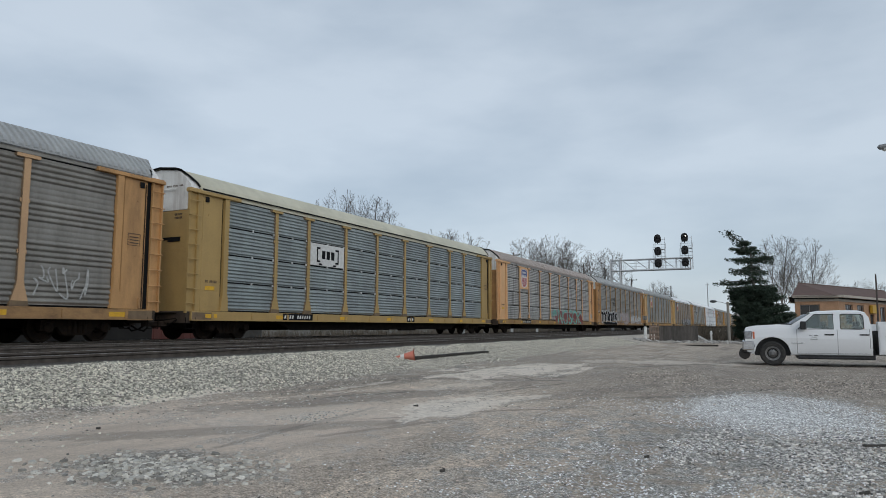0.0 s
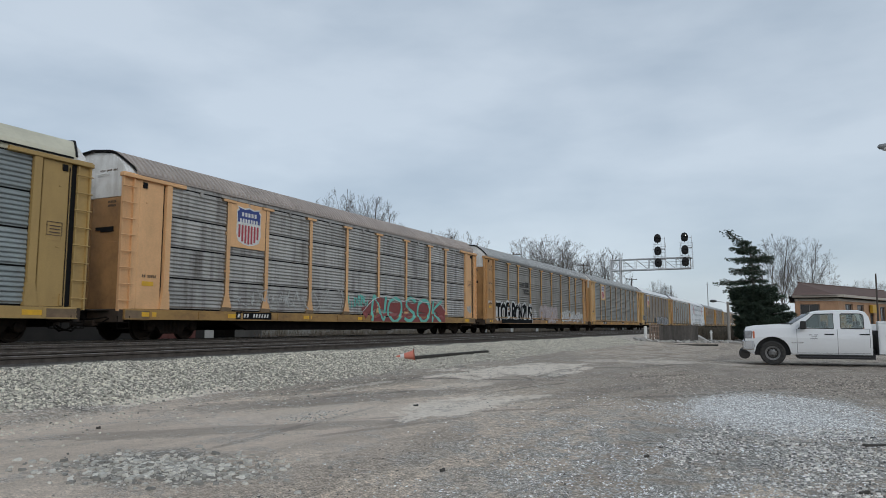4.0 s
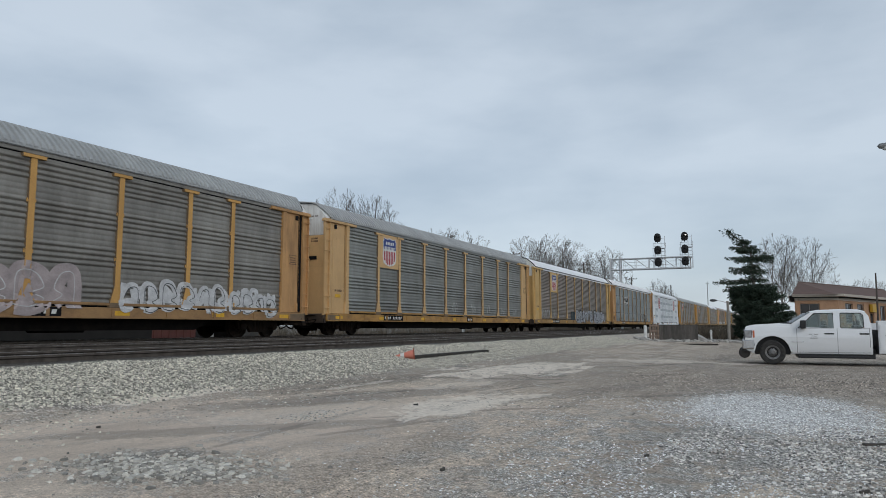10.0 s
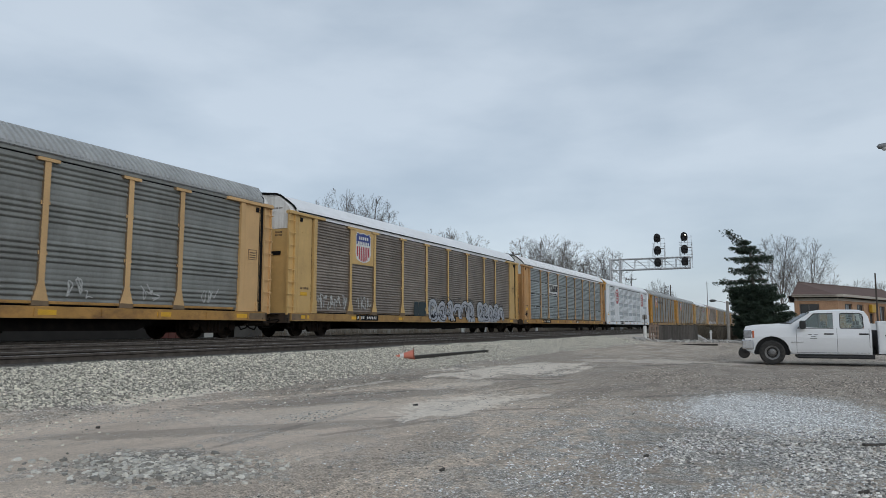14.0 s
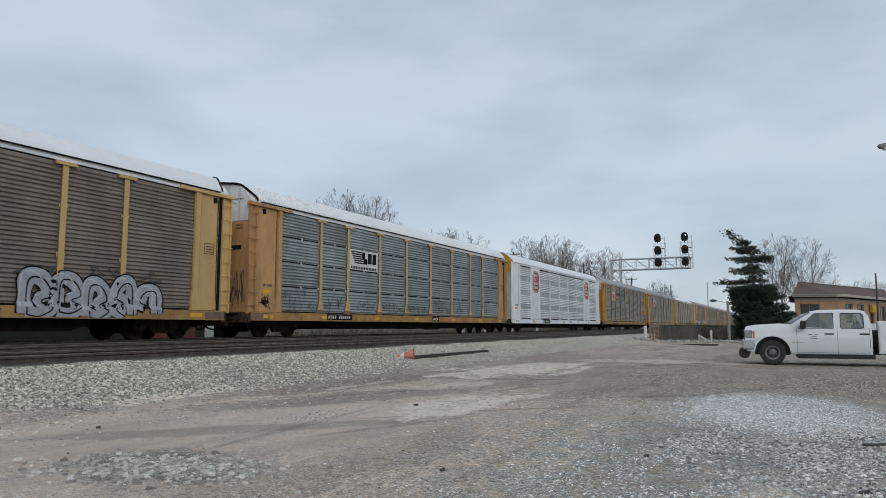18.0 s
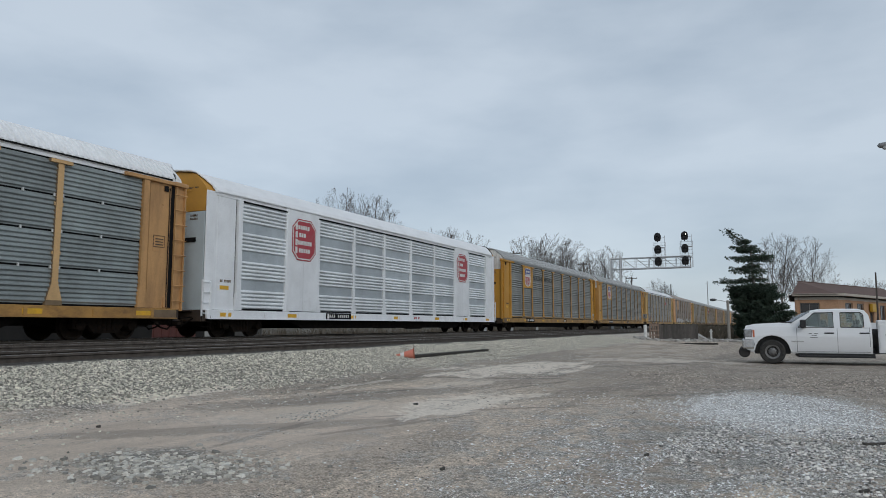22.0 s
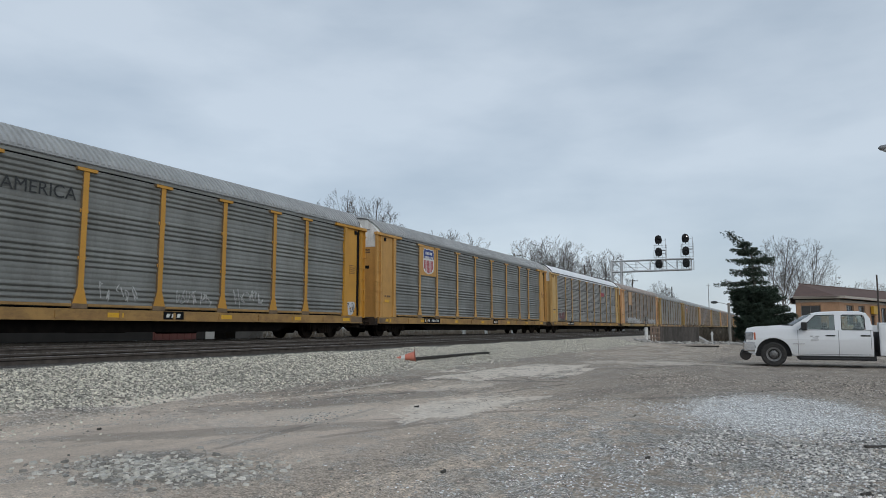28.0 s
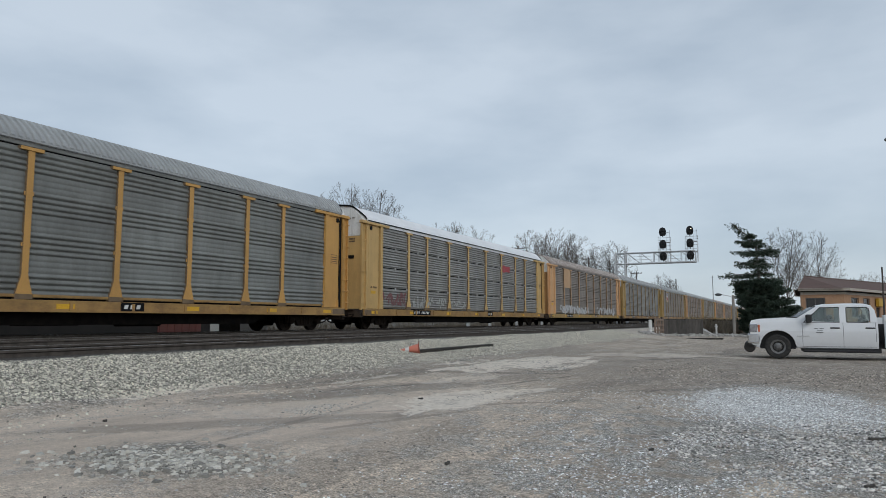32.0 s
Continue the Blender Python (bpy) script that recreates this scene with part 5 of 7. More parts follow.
def sprayed(car, name, strokes, width, material, layer, label=""):
    """Painted strokes that follow the car's posts, sheets and sill. strokes: lists of (y, z)."""
    bm = bmesh.new()
    for order, st in enumerate(strokes):
        line = smooth_line(st, 8)
        n = len(line)
        prev = None
        for i in range(n):
            p0, p1 = line[max(i - 1, 0)], line[min(i + 1, n - 1)]
            dy, dz = p1[0] - p0[0], p1[1] - p0[1]
            q = math.hypot(dy, dz) or 1.0
            w = width / 2 * (0.85 + 0.3 * noise.noise((line[i][0] * 2, line[i][1] * 2, 4.0)))
            row = []
            for k in (-1, -0.5, 0, 0.5, 1):
                y, z = line[i][0] - dz / q * w * k, max(line[i][1] + dy / q * w * k, Z_SILL0 + 0.03)
                row.append(bm.verts.new((drape(y, z) + 0.003 * layer + 0.0018 * order / len(strokes) + 0.0008 * i / n, y, z)))
            if prev:
                for a in range(4):
                    bm.faces.new((prev[a], prev[a + 1], row[a + 1], row[a]))
            prev = row
    ob = part(name, bm, material, car, label, m=Matrix.Translation((SIDE, -HALF, 0)))
    ob["kind"] = "stuff"
    return ob


def word(text, y0, y1, z0, z1, lean=0.12, seed=1):
    """Strokes of a word between y0 and y1."""
    rng = random.Random(seed)
    out, step = [], (y1 - y0) / len(text)
    for i, ch in enumerate(text):
        if ch == " ":
            continue
        a, b = y0 + i * step, y0 + (i + 0.94) * step
        jz = rng.uniform(-0.06, 0.06) * (z1 - z0)
        for st in STROKES[ch].split("|"):
            pts = [tuple(float(v) for v in q.split(",")) for q in st.split()]
            out.append([(a + (b - a) * (u + lean * (v - 0.5)), z0 + jz + (z1 - z0) * v) for u, v in pts])
    return out


def scrawl(y0, y1, z0, z1, n, seed):
    """Unreadable loops and hooks."""
    rng = random.Random(seed)
    out = []
    step = (y1 - y0) / n
    for i in range(n):
        c = y0 + (i + 0.5) * step
        out.append([(c + step * rng.uniform(-0.6, 0.6), z0 + (z1 - z0) * rng.random()) for _ in range(rng.randint(4, 6))])
    return out


def bubbles(y0, y1, zc, half, n, seed):
    """A row of unreadable rounded letter shapes."""
    rng = random.Random(seed)
    out, step = [], (y1 - y0) / n
    for k in range(n):
        y, z = y0 + (k + 0.5) * step, zc + rng.uniform(-0.08, 0.08)
        w, h = step * rng.uniform(0.28, 0.42), half * rng.uniform(0.8, 1.2)
        turns = [(y - w, z - h), (y - w * 0.9, z + h), (y + w * 0.3, z + h * 1.1), (y + w, z + h * 0.2), (y + w * 0.2, z - h * 0.2), (y + w * 1.05, z - h * 0.6), (y, z - h * 1.1), (y - w, z - h)]
        out.append(turns if rng.random() < 0.6 else [(2 * y - a, b) for a, b in turns[:rng.randint(4, 8)]])
    return out


def build_graffiti():
    cars = [c for c, _ in CARS]
    c = cars[0]
    sprayed(c, "chalk_scrawl", scrawl(22.8, 24.6, 1.15, 2.1, 6, 3) + scrawl(17.5, 19.5, 1.2, 1.9, 4, 31), 0.05, CHALK, 1, "white chalk scrawl")
    c = cars[2]
    sprayed(c, "graffiti_ground", [[(13.6, 1.05), (14.8, 1.55), (15.8, 1.50), (16.8, 1.36), (17.6, 1.52), (18.6, 1.38), (19.4, 1.50), (20.4, 1.36), (21.3, 1.52), (22.4, 1.15)], [(14.2, 0.85), (17, 0.85), (19.5, 0.86), (22.4, 0.85)]], 0.62, MAROON, 1, "maroon sprayed cloud")
    sprayed(c, "graffiti_letters", word("NOSOK", 14.3, 22.2, 0.74, 1.95, 0.14, 4), 0.21, TEAL, 2, "teal sprayed letters")
    sprayed(c, "graffiti_edge", [[(13.4, 1.0), (14.6, 1.75), (16.0, 1.95), (17.2, 1.7), (18.6, 1.95), (20, 1.75), (21.4, 1.9), (22.6, 1.3)]], 0.045, SPRAY_WHITE, 3)
    sprayed(c, "graffiti_tag", scrawl(12.35, 14.0, 1.3, 1.95, 9, 8), 0.07, TEAL, 1, "teal scrawl")
    sprayed(c, "chalk_scrawl", scrawl(9.6, 11.9, 1.1, 2.1, 4, 2) + scrawl(7, 9.3, 1.1, 1.9, 6, 9), 0.06, CHALK, 1)
    sprayed(c, "chalk_scrawl", scrawl(4.9, 9.2, 1.15, 1.85, 12, 12), 0.05, CHALK, 2)
    sprayed(c, "corner_tag", scrawl(25.75, 26.3, 1.25, 1.75, 4, 49), 0.11, CHALK, 1, "pale scrawl on the corner panel")
    c = cars[3]
    big = word("TOP", 2.1, 5.0, 0.80, 1.92, 0.05, 6) + word("BONZUS", 5.25, 9.75, 0.84, 1.98, 0.08, 7)
    sprayed(c, "graffiti_ground", [[(1.95, 1.0), (2.4, 1.45)]] + big, 0.66, SPRAY_WHITE, 1, "white sprayed backing")
    sprayed(c, "graffiti_letters", big, 0.35, SPRAY_BLACK, 2, "fat black sprayed letters")
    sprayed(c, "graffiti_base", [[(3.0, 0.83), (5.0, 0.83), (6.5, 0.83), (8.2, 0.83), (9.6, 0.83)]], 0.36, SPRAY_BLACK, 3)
    sprayed(c, "graffiti_tag", scrawl(10.2, 10.9, 0.85, 1.75, 3, 33), 0.05, SPRAY_WHITE, 1)
    ghost = bubbles(11.6, 16.6, 1.42, 0.40, 5, 13)
    pink = surface("faded_pale_spray", (0.42, 0.355, 0.35), 0.7, second=(0.25, 0.215, 0.21), size=3, amount=0.7)
    sprayed(c, "faded_graffiti", ghost, 0.60, pink, 1, "faded pale pink sprayed letters")
    sprayed(c, "faded_outline", ghost, 0.03, SPRAY_WHITE, 2)
    tags = bubbles(17.9, 22.4, 1.32, 0.34, 6, 9) + bubbles(22.5, 25.1, 1.22, 0.28, 4, 10)
    sprayed(c, "graffiti_tag", tags + scrawl(17.8, 25.2, 0.95, 1.75, 14, 61), 0.22, SPRAY_WHITE, 1, "white sprayed bubble letters")
    sprayed(c, "tag_outline", [[(q[0] + 0.06, q[1] - 0.05) for q in st] for st in tags], 0.03, FAINT_BLACK, 2)
    sprayed(c, "corner_tag", scrawl(0.72, 1.4, 2.0, 2.25, 4, 44), 0.05, SPRAY_WHITE, 1, "small white tag")
    sprayed(c, "corner_scrawl", scrawl(0.85, 1.45, 4.2, 4.65, 3, 45) + scrawl(0.8, 1.4, 3.3, 3.5, 4, 46) + scrawl(0.8, 1.4, 2.7, 3.1, 2, 47), 0.025, FAINT_BLACK, 1)
    c = cars[4]
    for k, y in enumerate((13.3, 16.2, 18.9, 21.3, 23.9)):
        sprayed(c, "chalk_scrawl", scrawl(y - 0.3, y + 0.5, 1.2, 1.85, 3, 40 + k), 0.045, CHALK, 1)
    c = cars[5]
    sprayed(c, "graffiti_block", [[(11.0, 1.0), (11.0, 1.75)], [(11.5, 1.0), (11.5, 1.75)], [(11.9, 1.0), (11.9, 1.75)]], 0.55, surface("dark_green_spray", (0.025, 0.04, 0.045), 0.7), 1, "dark sprayed blocks")
    sprayed(c, "graffiti_tag", scrawl(12.4, 13.9, 1.05, 1.6, 3, 3), 0.08, CHALK, 2)
    body = bubbles(12.5, 18.9, 1.26, 0.40, 6, 12) + bubbles(19.5, 24.0, 1.22, 0.38, 5, 17)
    sprayed(c, "graffiti_edge", body, 0.60, SPRAY_BLACK, 1)
    sprayed(c, "graffiti_letters", body, 0.50, SPRAY_SILVER, 2, "silver sprayed bubble letters")
    sprayed(c, "graffiti_outline", [[(q[0] + 0.05, q[1] - 0.03) for q in st] for st in body], 0.05, SPRAY_BLACK, 3)
    sprayed(c, "graffiti_glint", [[(q[0] - 0.14, q[1] + 0.12) for q in st[:5]] for st in body], 0.035, SPRAY_WHITE, 3)
    sprayed(c, "graffiti_haze", scrawl(12.6, 24.2, 1.75, 2.15, 16, 29), 0.04, FAINT_BLACK, 1)
    sprayed(c, "chalk_scrawl", scrawl(2.0, 4.3, 1.15, 1.8, 9, 21) + scrawl(5.0, 6.4, 1.2, 1.8, 5, 22), 0.06, CHALK, 1)
    c = cars[6]
    bm = bmesh.new()
    for st in [[(0.25 + 0.13 * k + 0.25 * random.Random(k + j).random(), 1.05 + 1.5 * random.Random(3 * k + j).random()) for j in range(6)] for k in range(7)]:
        line = smooth_line(st, 6)
        for p, q in zip(line, line[1:]):
            d = math.hypot(q[0] - p[0], q[1] - p[1]) or 1.0
            ox, oz = -(q[1] - p[1]) / d * 0.016, (q[0] - p[0]) / d * 0.016
            bm.faces.new([bm.verts.new((x, -0.0004 * (len(bm.faces) % 9), z)) for x, z in ((p[0] - ox, p[1] - oz), (q[0] - ox, q[1] - oz), (q[0] + ox, q[1] + oz), (p[0] + ox, p[1] + oz))])
    part("door_scrawl", bm, FAINT_BLACK, c, "thin black scrawl on the end door", m=Matrix.Translation((0, -HALF + 0.134, 0)))["kind"] = "stuff"
    sprayed(c, "thin_scrawl", scrawl(1.9, 4.2, 1.05, 2.0, 5, 5) + scrawl(4.8, 6.3, 1.1, 1.9, 5, 23), 0.03, FAINT_BLACK, 1, "thin black outline letters")
    sprayed(c, "thin_scrawl", scrawl(7.5, 9.2, 1.1, 1.6, 5, 24) + scrawl(9.8, 14.5, 1.1, 1.6, 12, 25) + scrawl(15.5, 19.5, 1.2, 1.9, 8, 26), 0.03, FAINT_BLACK, 1)
    sprayed(c, "corner_scrawl", [[(0.7 + 0.6 * random.Random(k).random(), 1.1 + 0.55 * random.Random(k + 9).random()) for k in range(j, j + 5)] for j in range(0, 40, 5)], 0.03, SPRAY_BLACK, 1)
    # slogan on the eighth car
    font = bpy.data.curves.new("slogan", "FONT")
    for text, y, size in (("BUILDING", 7.0, 0.52), ("AMERICA", 9.75, 0.52)):
        cu = bpy.data.curves.new("slogan", "FONT")
        cu.body, cu.size, cu.extrude = text, size, 0.002
        tmp = bpy.data.objects.new("slogan", cu)
        me = bpy.data.meshes.new_from_object(tmp)
        bpy.data.objects.remove(tmp)
        put("slogan", me, surface("slogan_black", (0.02, 0.022, 0.022), 0.6), cars[8], Matrix.Translation((SIDE + 0.02, y - HALF, 4.02)) @ pose(0, 0, 0, 90, 0, 90), "dark painted slogan")
    bpy.data.curves.remove(font)
    c = cars[8]
    sprayed(c, "chalk_scrawl", scrawl(15.6, 17.3, 1.15, 1.7, 7, 50) + scrawl(18.3, 20.0, 1.15, 1.8, 8, 51) + scrawl(12.8, 14.2, 1.2, 1.75, 6, 52), 0.04, CHALK, 1, "white chalk scrawl")
    sprayed(c, "corner_tag", [[(25.75, 1.45), (26.25, 1.5), (26.05, 1.15), (25.8, 1.2), (25.75, 1.45)]], 0.30, SPRAY_WHITE, 2)
    sprayed(c, "corner_line", scrawl(25.65, 26.3, 1.15, 1.55, 3, 60), 0.035, SPRAY_BLACK, 3)
    c = cars[10]
    sprayed(c, "graffiti_tag", scrawl(2.0, 4.3, 1.1, 1.8, 8, 70), 0.09, surface("dull_red_spray", (0.22, 0.10, 0.10), 0.7), 1, "dull red scrawl")
    sprayed(c, "graffiti_tag", scrawl(5.0, 9.2, 1.1, 1.7, 11, 71) + scrawl(9.7, 11.8, 1.1, 1.6, 6, 72), 0.09, CHALK, 1, "white scrawl")
    sprayed(c, "red_patch", [[(18.0, 4.0), (19.4, 4.0)]], 0.5, M_RED, 1)
    for k in (11, 13):
        sprayed(cars[k], "graffiti_tag", scrawl(3, 13, 1.0, 1.75, 20, 80 + k), 0.13 if k == 11 else 0.04, SPRAY_WHITE if k == 11 else CHALK, 1, "white sprayed letters")
    sprayed(cars[11], "graffiti_tag", scrawl(4.0, 12.0, 0.95, 1.75, 14, 81) + scrawl(16, 24, 0.95, 1.75, 14, 82), 0.20, SPRAY_WHITE, 2)
    sprayed(cars[12], "graffiti_tag", scrawl(14, 24, 1.0, 1.7, 16, 93), 0.10, SPRAY_SILVER, 1)


# ---- utility pickup on the lot ----
def pickup():
    paint = surface("white_truck_paint", (0.74, 0.755, 0.77), 0.28, second=(0.68, 0.685, 0.69), size=0.7, amount=0.2, grain=12, bump=0.0, coat=0.6, speck=0.12)
    dark = surface("black_plastic", (0.016, 0.016, 0.017), 0.55)
    tyre_m = surface("tyre_rubber", (0.02, 0.02, 0.02), 0.85, second=(0.06, 0.055, 0.05), size=10, amount=0.6)
    chrome = surface("dull_chrome", (0.60, 0.60, 0.61), 0.22, 0.9, second=(0.42, 0.42, 0.42), size=3, amount=0.2, speck=0.2, bump=0.0)
    seam_m = surface("grey_seam", (0.16, 0.165, 0.17), 0.7)
    rim_m = surface("steel_rim", (0.22, 0.22, 0.22), 0.45, 0.7, second=(0.08, 0.07, 0.06), size=9, amount=0.6)
    seat_m = surface("grey_upholstery", (0.22, 0.215, 0.20), 0.9)
    pane = glass("truck_glass", (0.84, 0.90, 0.86), 0.03, 1.9)
    lamp = surface("clear_lens", (0.42, 0.43, 0.45), 0.12, 0.7, second=(0.14, 0.14, 0.15), size=9, amount=0.7, bump=0.0)
    amber = surface("amber_lens", (0.50, 0.13, 0.06), 0.3)
    px, py = at(-0.50, 28.05)
    m = Matrix(((-0.998, 0.044, 0, px), (-0.044, -0.998, 0, py), (0, 0, 1, 0.0), (0, 0, 0, 1))) @ Matrix.Translation((0, -0.86, 0))
    car = thing("pickup_truck", "white crew-cab utility pickup with rail wheels, parked on gravel", "truck", m)

    def xz(outline, y0, y1, bevel=0.0, seg=2):
        bm = bmesh.new()
        a = [bm.verts.new((x, y0, z)) for x, z in outline]
        b = [bm.verts.new((x, y1, z)) for x, z in outline]
        bm.faces.new(a)
        bm.faces.new(b[::-1])
        for i in range(len(a)):
            j = (i + 1) % len(a)
            bm.faces.new((a[i], b[i], b[j], a[j]))
        if bevel:
            rim = [e for e in bm.edges if abs(e.verts[0].co.y - e.verts[1].co.y) < 1e-6]
            bmesh.ops.bevel(bm, geom=rim, offset=bevel, segments=seg, affect="EDGES")
        return bm

    arch = [(0.18 + 0.58 * math.cos(radians(a)), 0.45 + 0.56 * math.sin(radians(a))) for a in range(188, -9, -14)]
    lower = [(-2.83, 0.36)] + arch + [(1.02, 0.46), (1.05, 0.95), (1.045, 1.22), (1.0, 1.32), (0.74, 1.375), (0.0, 1.42), (-0.42, 1.43), (-0.62, 1.27), (-2.83, 1.25)]

    def body_half(z):
        """Half the body's width: tucked in at the sill, a crease under the windows."""
        return float(np.interp(z, (0.30, 0.42, 0.60, 0.80, 0.97, 1.02, 1.10, 1.20, 1.27, 1.36, 1.45), (0.85, 0.905, 0.950, 0.978, 0.986, 0.980, 0.970, 0.960, 0.945, 0.905, 0.86)))

    bm = xz(lower, -0.98, 0.98, 0.03)
    for z in (0.42, 0.52, 0.60, 0.70, 0.80, 0.90, 0.97, 1.02, 1.10, 1.20, 1.27, 1.36):
        bmesh.ops.bisect_plane(bm, geom=list(bm.verts) + list(bm.edges) + list(bm.faces), plane_co=(0, 0, z), plane_no=(0, 0, 1))
    for v in bm.verts:
        v.co.y *= body_half(v.co.z) / 0.98
    body = part("body", bm, paint, car)
    body.data.shade_smooth()
    body.data.set_sharp_from_angle(angle=radians(38))

    def side_strip(x0, x1, z0, z1, sgn, lift=0.003):
        """A thin strip that follows the body's side."""
        b2 = bmesh.new()
        zs = np.linspace(z0, z1, max(2, int((z1 - z0) / 0.05) + 1))
        rows_ = [[b2.verts.new((x, sgn * (body_half(z) + d), z)) for x, d in ((x0, lift), (x1, lift), (x1, -0.006), (x0, -0.006))] for z in zs]
        for p, q in zip(rows_, rows_[1:]):
            for k in range(4):
                b2.faces.new((p[k], p[(k + 1) % 4], q[(k + 1) % 4], q[k]))
        b2.faces.new(rows_[0][::-1])
        b2.faces.new(rows_[-1])
        return b2

    # greenhouse with tumblehome: posts and roof shell round the openings
    def house(x, z):
        return 0.955 - (z - 1.25) * 0.30
    bm = bmesh.new()
    outer = [(-0.40, 1.38), (-1.04, 1.785), (-1.28, 1.835), (-1.9, 1.855), (-2.50, 1.845), (-2.68, 1.795), (-2.77, 1.66), (-2.83, 1.25)]

    # roof sheet
    roofline = outer[1:6]
    rows = []
    for x, z in roofline:
        h = house(x, z)
        rows.append([bm.verts.new((x, y * h, z + dz)) for y, dz in ((-1, -0.02), (-0.93, 0.025), (-0.5, 0.045), (0, 0.05), (0.5, 0.045), (0.93, 0.025), (1, -0.02))])
    for a, b in zip(rows, rows[1:]):
        for i in range(6):
            bm.faces.new((a[i], a[i + 1], b[i + 1], b[i]))
    part("cab_roof", bm, paint, car, smooth=True)

    def side_piece(outline, sgn, thick=0.04):
        b2 = bmesh.new()
        o = [b2.verts.new((x, sgn * house(x, z), z)) for x, z in outline]
        i_ = [b2.verts.new((x, sgn * (house(x, z) - thick), z)) for x, z in outline]
        b2.faces.new(o)
        b2.faces.new(i_[::-1])
        for k in range(len(o)):
            j = (k + 1) % len(o)
            b2.faces.new((o[k], i_[k], i_[j], o[j]))
        return b2
    for sgn in (1, -1):
        for nm, ol in (("pillar", [(-0.40, 1.38), (-0.50, 1.25), (-0.62, 1.25), (-1.14, 1.755), (-1.28, 1.765), (-1.28, 1.835), (-1.04, 1.785)]),
                       ("pillar", [(-1.72, 1.25), (-1.92, 1.25), (-1.93, 1.765), (-1.73, 1.765)]),
                       ("pillar", [(-2.62, 1.25), (-2.83, 1.25), (-2.77, 1.66), (-2.68, 1.795), (-2.54, 1.765), (-2.62, 1.66)]),
                       ("roof_rail", [(-1.28, 1.765), (-2.54, 1.765), (-2.68, 1.795), (-2.50, 1.845), (-1.9, 1.855), (-1.28, 1.835)])):
            part(nm, side_piece(ol, sgn), paint, car)
        for ol in ([(-0.64, 1.26), (-1.72, 1.26), (-1.73, 1.765), (-1.16, 1.755)], [(-1.95, 1.26), (-2.55, 1.26), (-2.61, 1.31), (-2.615, 1.65), (-2.60, 1.71), (-2.54, 1.755), (-1.98, 1.765), (-1.94, 1.73), (-1.92, 1.30)]):
            pn = part("side_window", side_piece([(x, z) for x, z in ol], sgn, 0.006), pane, car, "tinted side window", m=Matrix.Translation((0, -sgn * 0.02, 0)))
            pn.visible_shadow = False
            b2 = bmesh.new()
            tube(b2, [(x, sgn * (house(x, z) - 0.008), z) for x, z in ol + ol[:1]], 0.014, 6)
            part("window_seal", b2, dark, car)
    front_pane = glass("windshield_glass", (0.74, 0.8, 0.77), 0.03, 3.2)
    for nm, a, b in (("windshield", (-0.42, 1.39), (-1.03, 1.775)), ("rear_window", (-2.80, 1.30), (-2.69, 1.72))):
        b2 = bmesh.new()
        bow = 0.26 if nm == "windshield" else -0.03
        grid = []
        for u in np.linspace(-1, 1, 9):
            push = bow * (1 - u * u)
            grid.append([b2.verts.new((a[0] + (b[0] - a[0]) * w_ + push * (1 - 0.35 * w_) - d, u * (0.93 - 0.15 * w_), a[1] + (b[1] - a[1]) * w_)) for d in (0, 0.006) for w_ in (0, 0.5, 1)])
        for p, q in zip(grid, grid[1:]):
            for k in (0, 1, 3, 4):
                b2.faces.new((p[k], p[k + 1], q[k + 1], q[k]))
            for k, m_ in ((0, 3), (5, 2)):
                b2.faces.new((p[k], q[k], q[m_], p[m_]))
        pn = part(nm, b2, front_pane if nm == "windshield" else pane, car)
        pn.visible_shadow = False
    part("dashboard", xz([(-0.45, 1.0), (-0.45, 1.36), (-0.75, 1.36), (-0.85, 1.0)], -0.85, 0.85), dark, car)
    for x in (-1.45, -2.45):
        for y in (-0.42, 0.42):
            part("seat", boxes((x - 0.14, x + 0.02, y - 0.26, y + 0.26, 0.9, 1.36), (x - 0.1, x, y - 0.13, y + 0.13, 1.36, 1.52), bevel=0.03), seat_m, car)
    # door seams, handles, mirror, lettering
    for sgn in (1, -1):
        for x0, x1, z0, z1 in ((-0.60, -0.588, 0.42, 1.25), (-1.825, -1.813, 0.40, 1.25), (-2.765, -2.753, 0.62, 1.25), (-2.755, -0.59, 0.435, 0.445)):
            part("door_seam", side_strip(x0, x1, z0, z1, sgn), seam_m, car)
        for x in (-1.55, -2.58):
            part("door_handle", boxes((x - 0.17, x + 0.12, sgn * 0.98 - 0.02, sgn * 0.98 + 0.02, 1.045, 1.09), bevel=0.012), dark, car)
        part("side_mirror", boxes((-0.88, -0.70, sgn * 1.12 - 0.13, sgn * 1.12 + 0.13, 1.24, 1.52), (-0.84, -0.74, sgn * 0.97 - 0.08, sgn * 0.97 + 0.08, 1.28, 1.34), bevel=0.03), dark, car)
        part("running_board", boxes((-2.75, -0.62, sgn * 0.94 - 0.10, sgn * 0.94 + 0.10, 0.26, 0.32), bevel=0.015), dark, car)
        part("arch_lip", xz([(0.18 + 0.60 * math.cos(radians(a)), 0.45 + 0.575 * math.sin(radians(a))) for a in range(180, -1, -15)] + [(0.18 + 0.57 * math.cos(radians(a)), 0.45 + 0.545 * math.sin(radians(a))) for a in range(0, 181, 15)], sgn * 0.985 - 0.012, sgn * 0.985 + 0.012), paint, car)
    part("door_mark", boxes((-1.06, -0.96, 0.978, 0.994, 1.04, 1.06), (-1.24, -1.12, 0.978, 0.994, 1.04, 1.06), (-1.20, -1.04, 0.978, 0.994, 0.98, 0.995), (-1.22, -1.0, 0.978, 0.994, 0.91, 0.93)), seam_m, car)
    part("side_badge", boxes((-0.8, -0.42, 0.978, 0.992, 0.78, 0.80)), chrome, car)
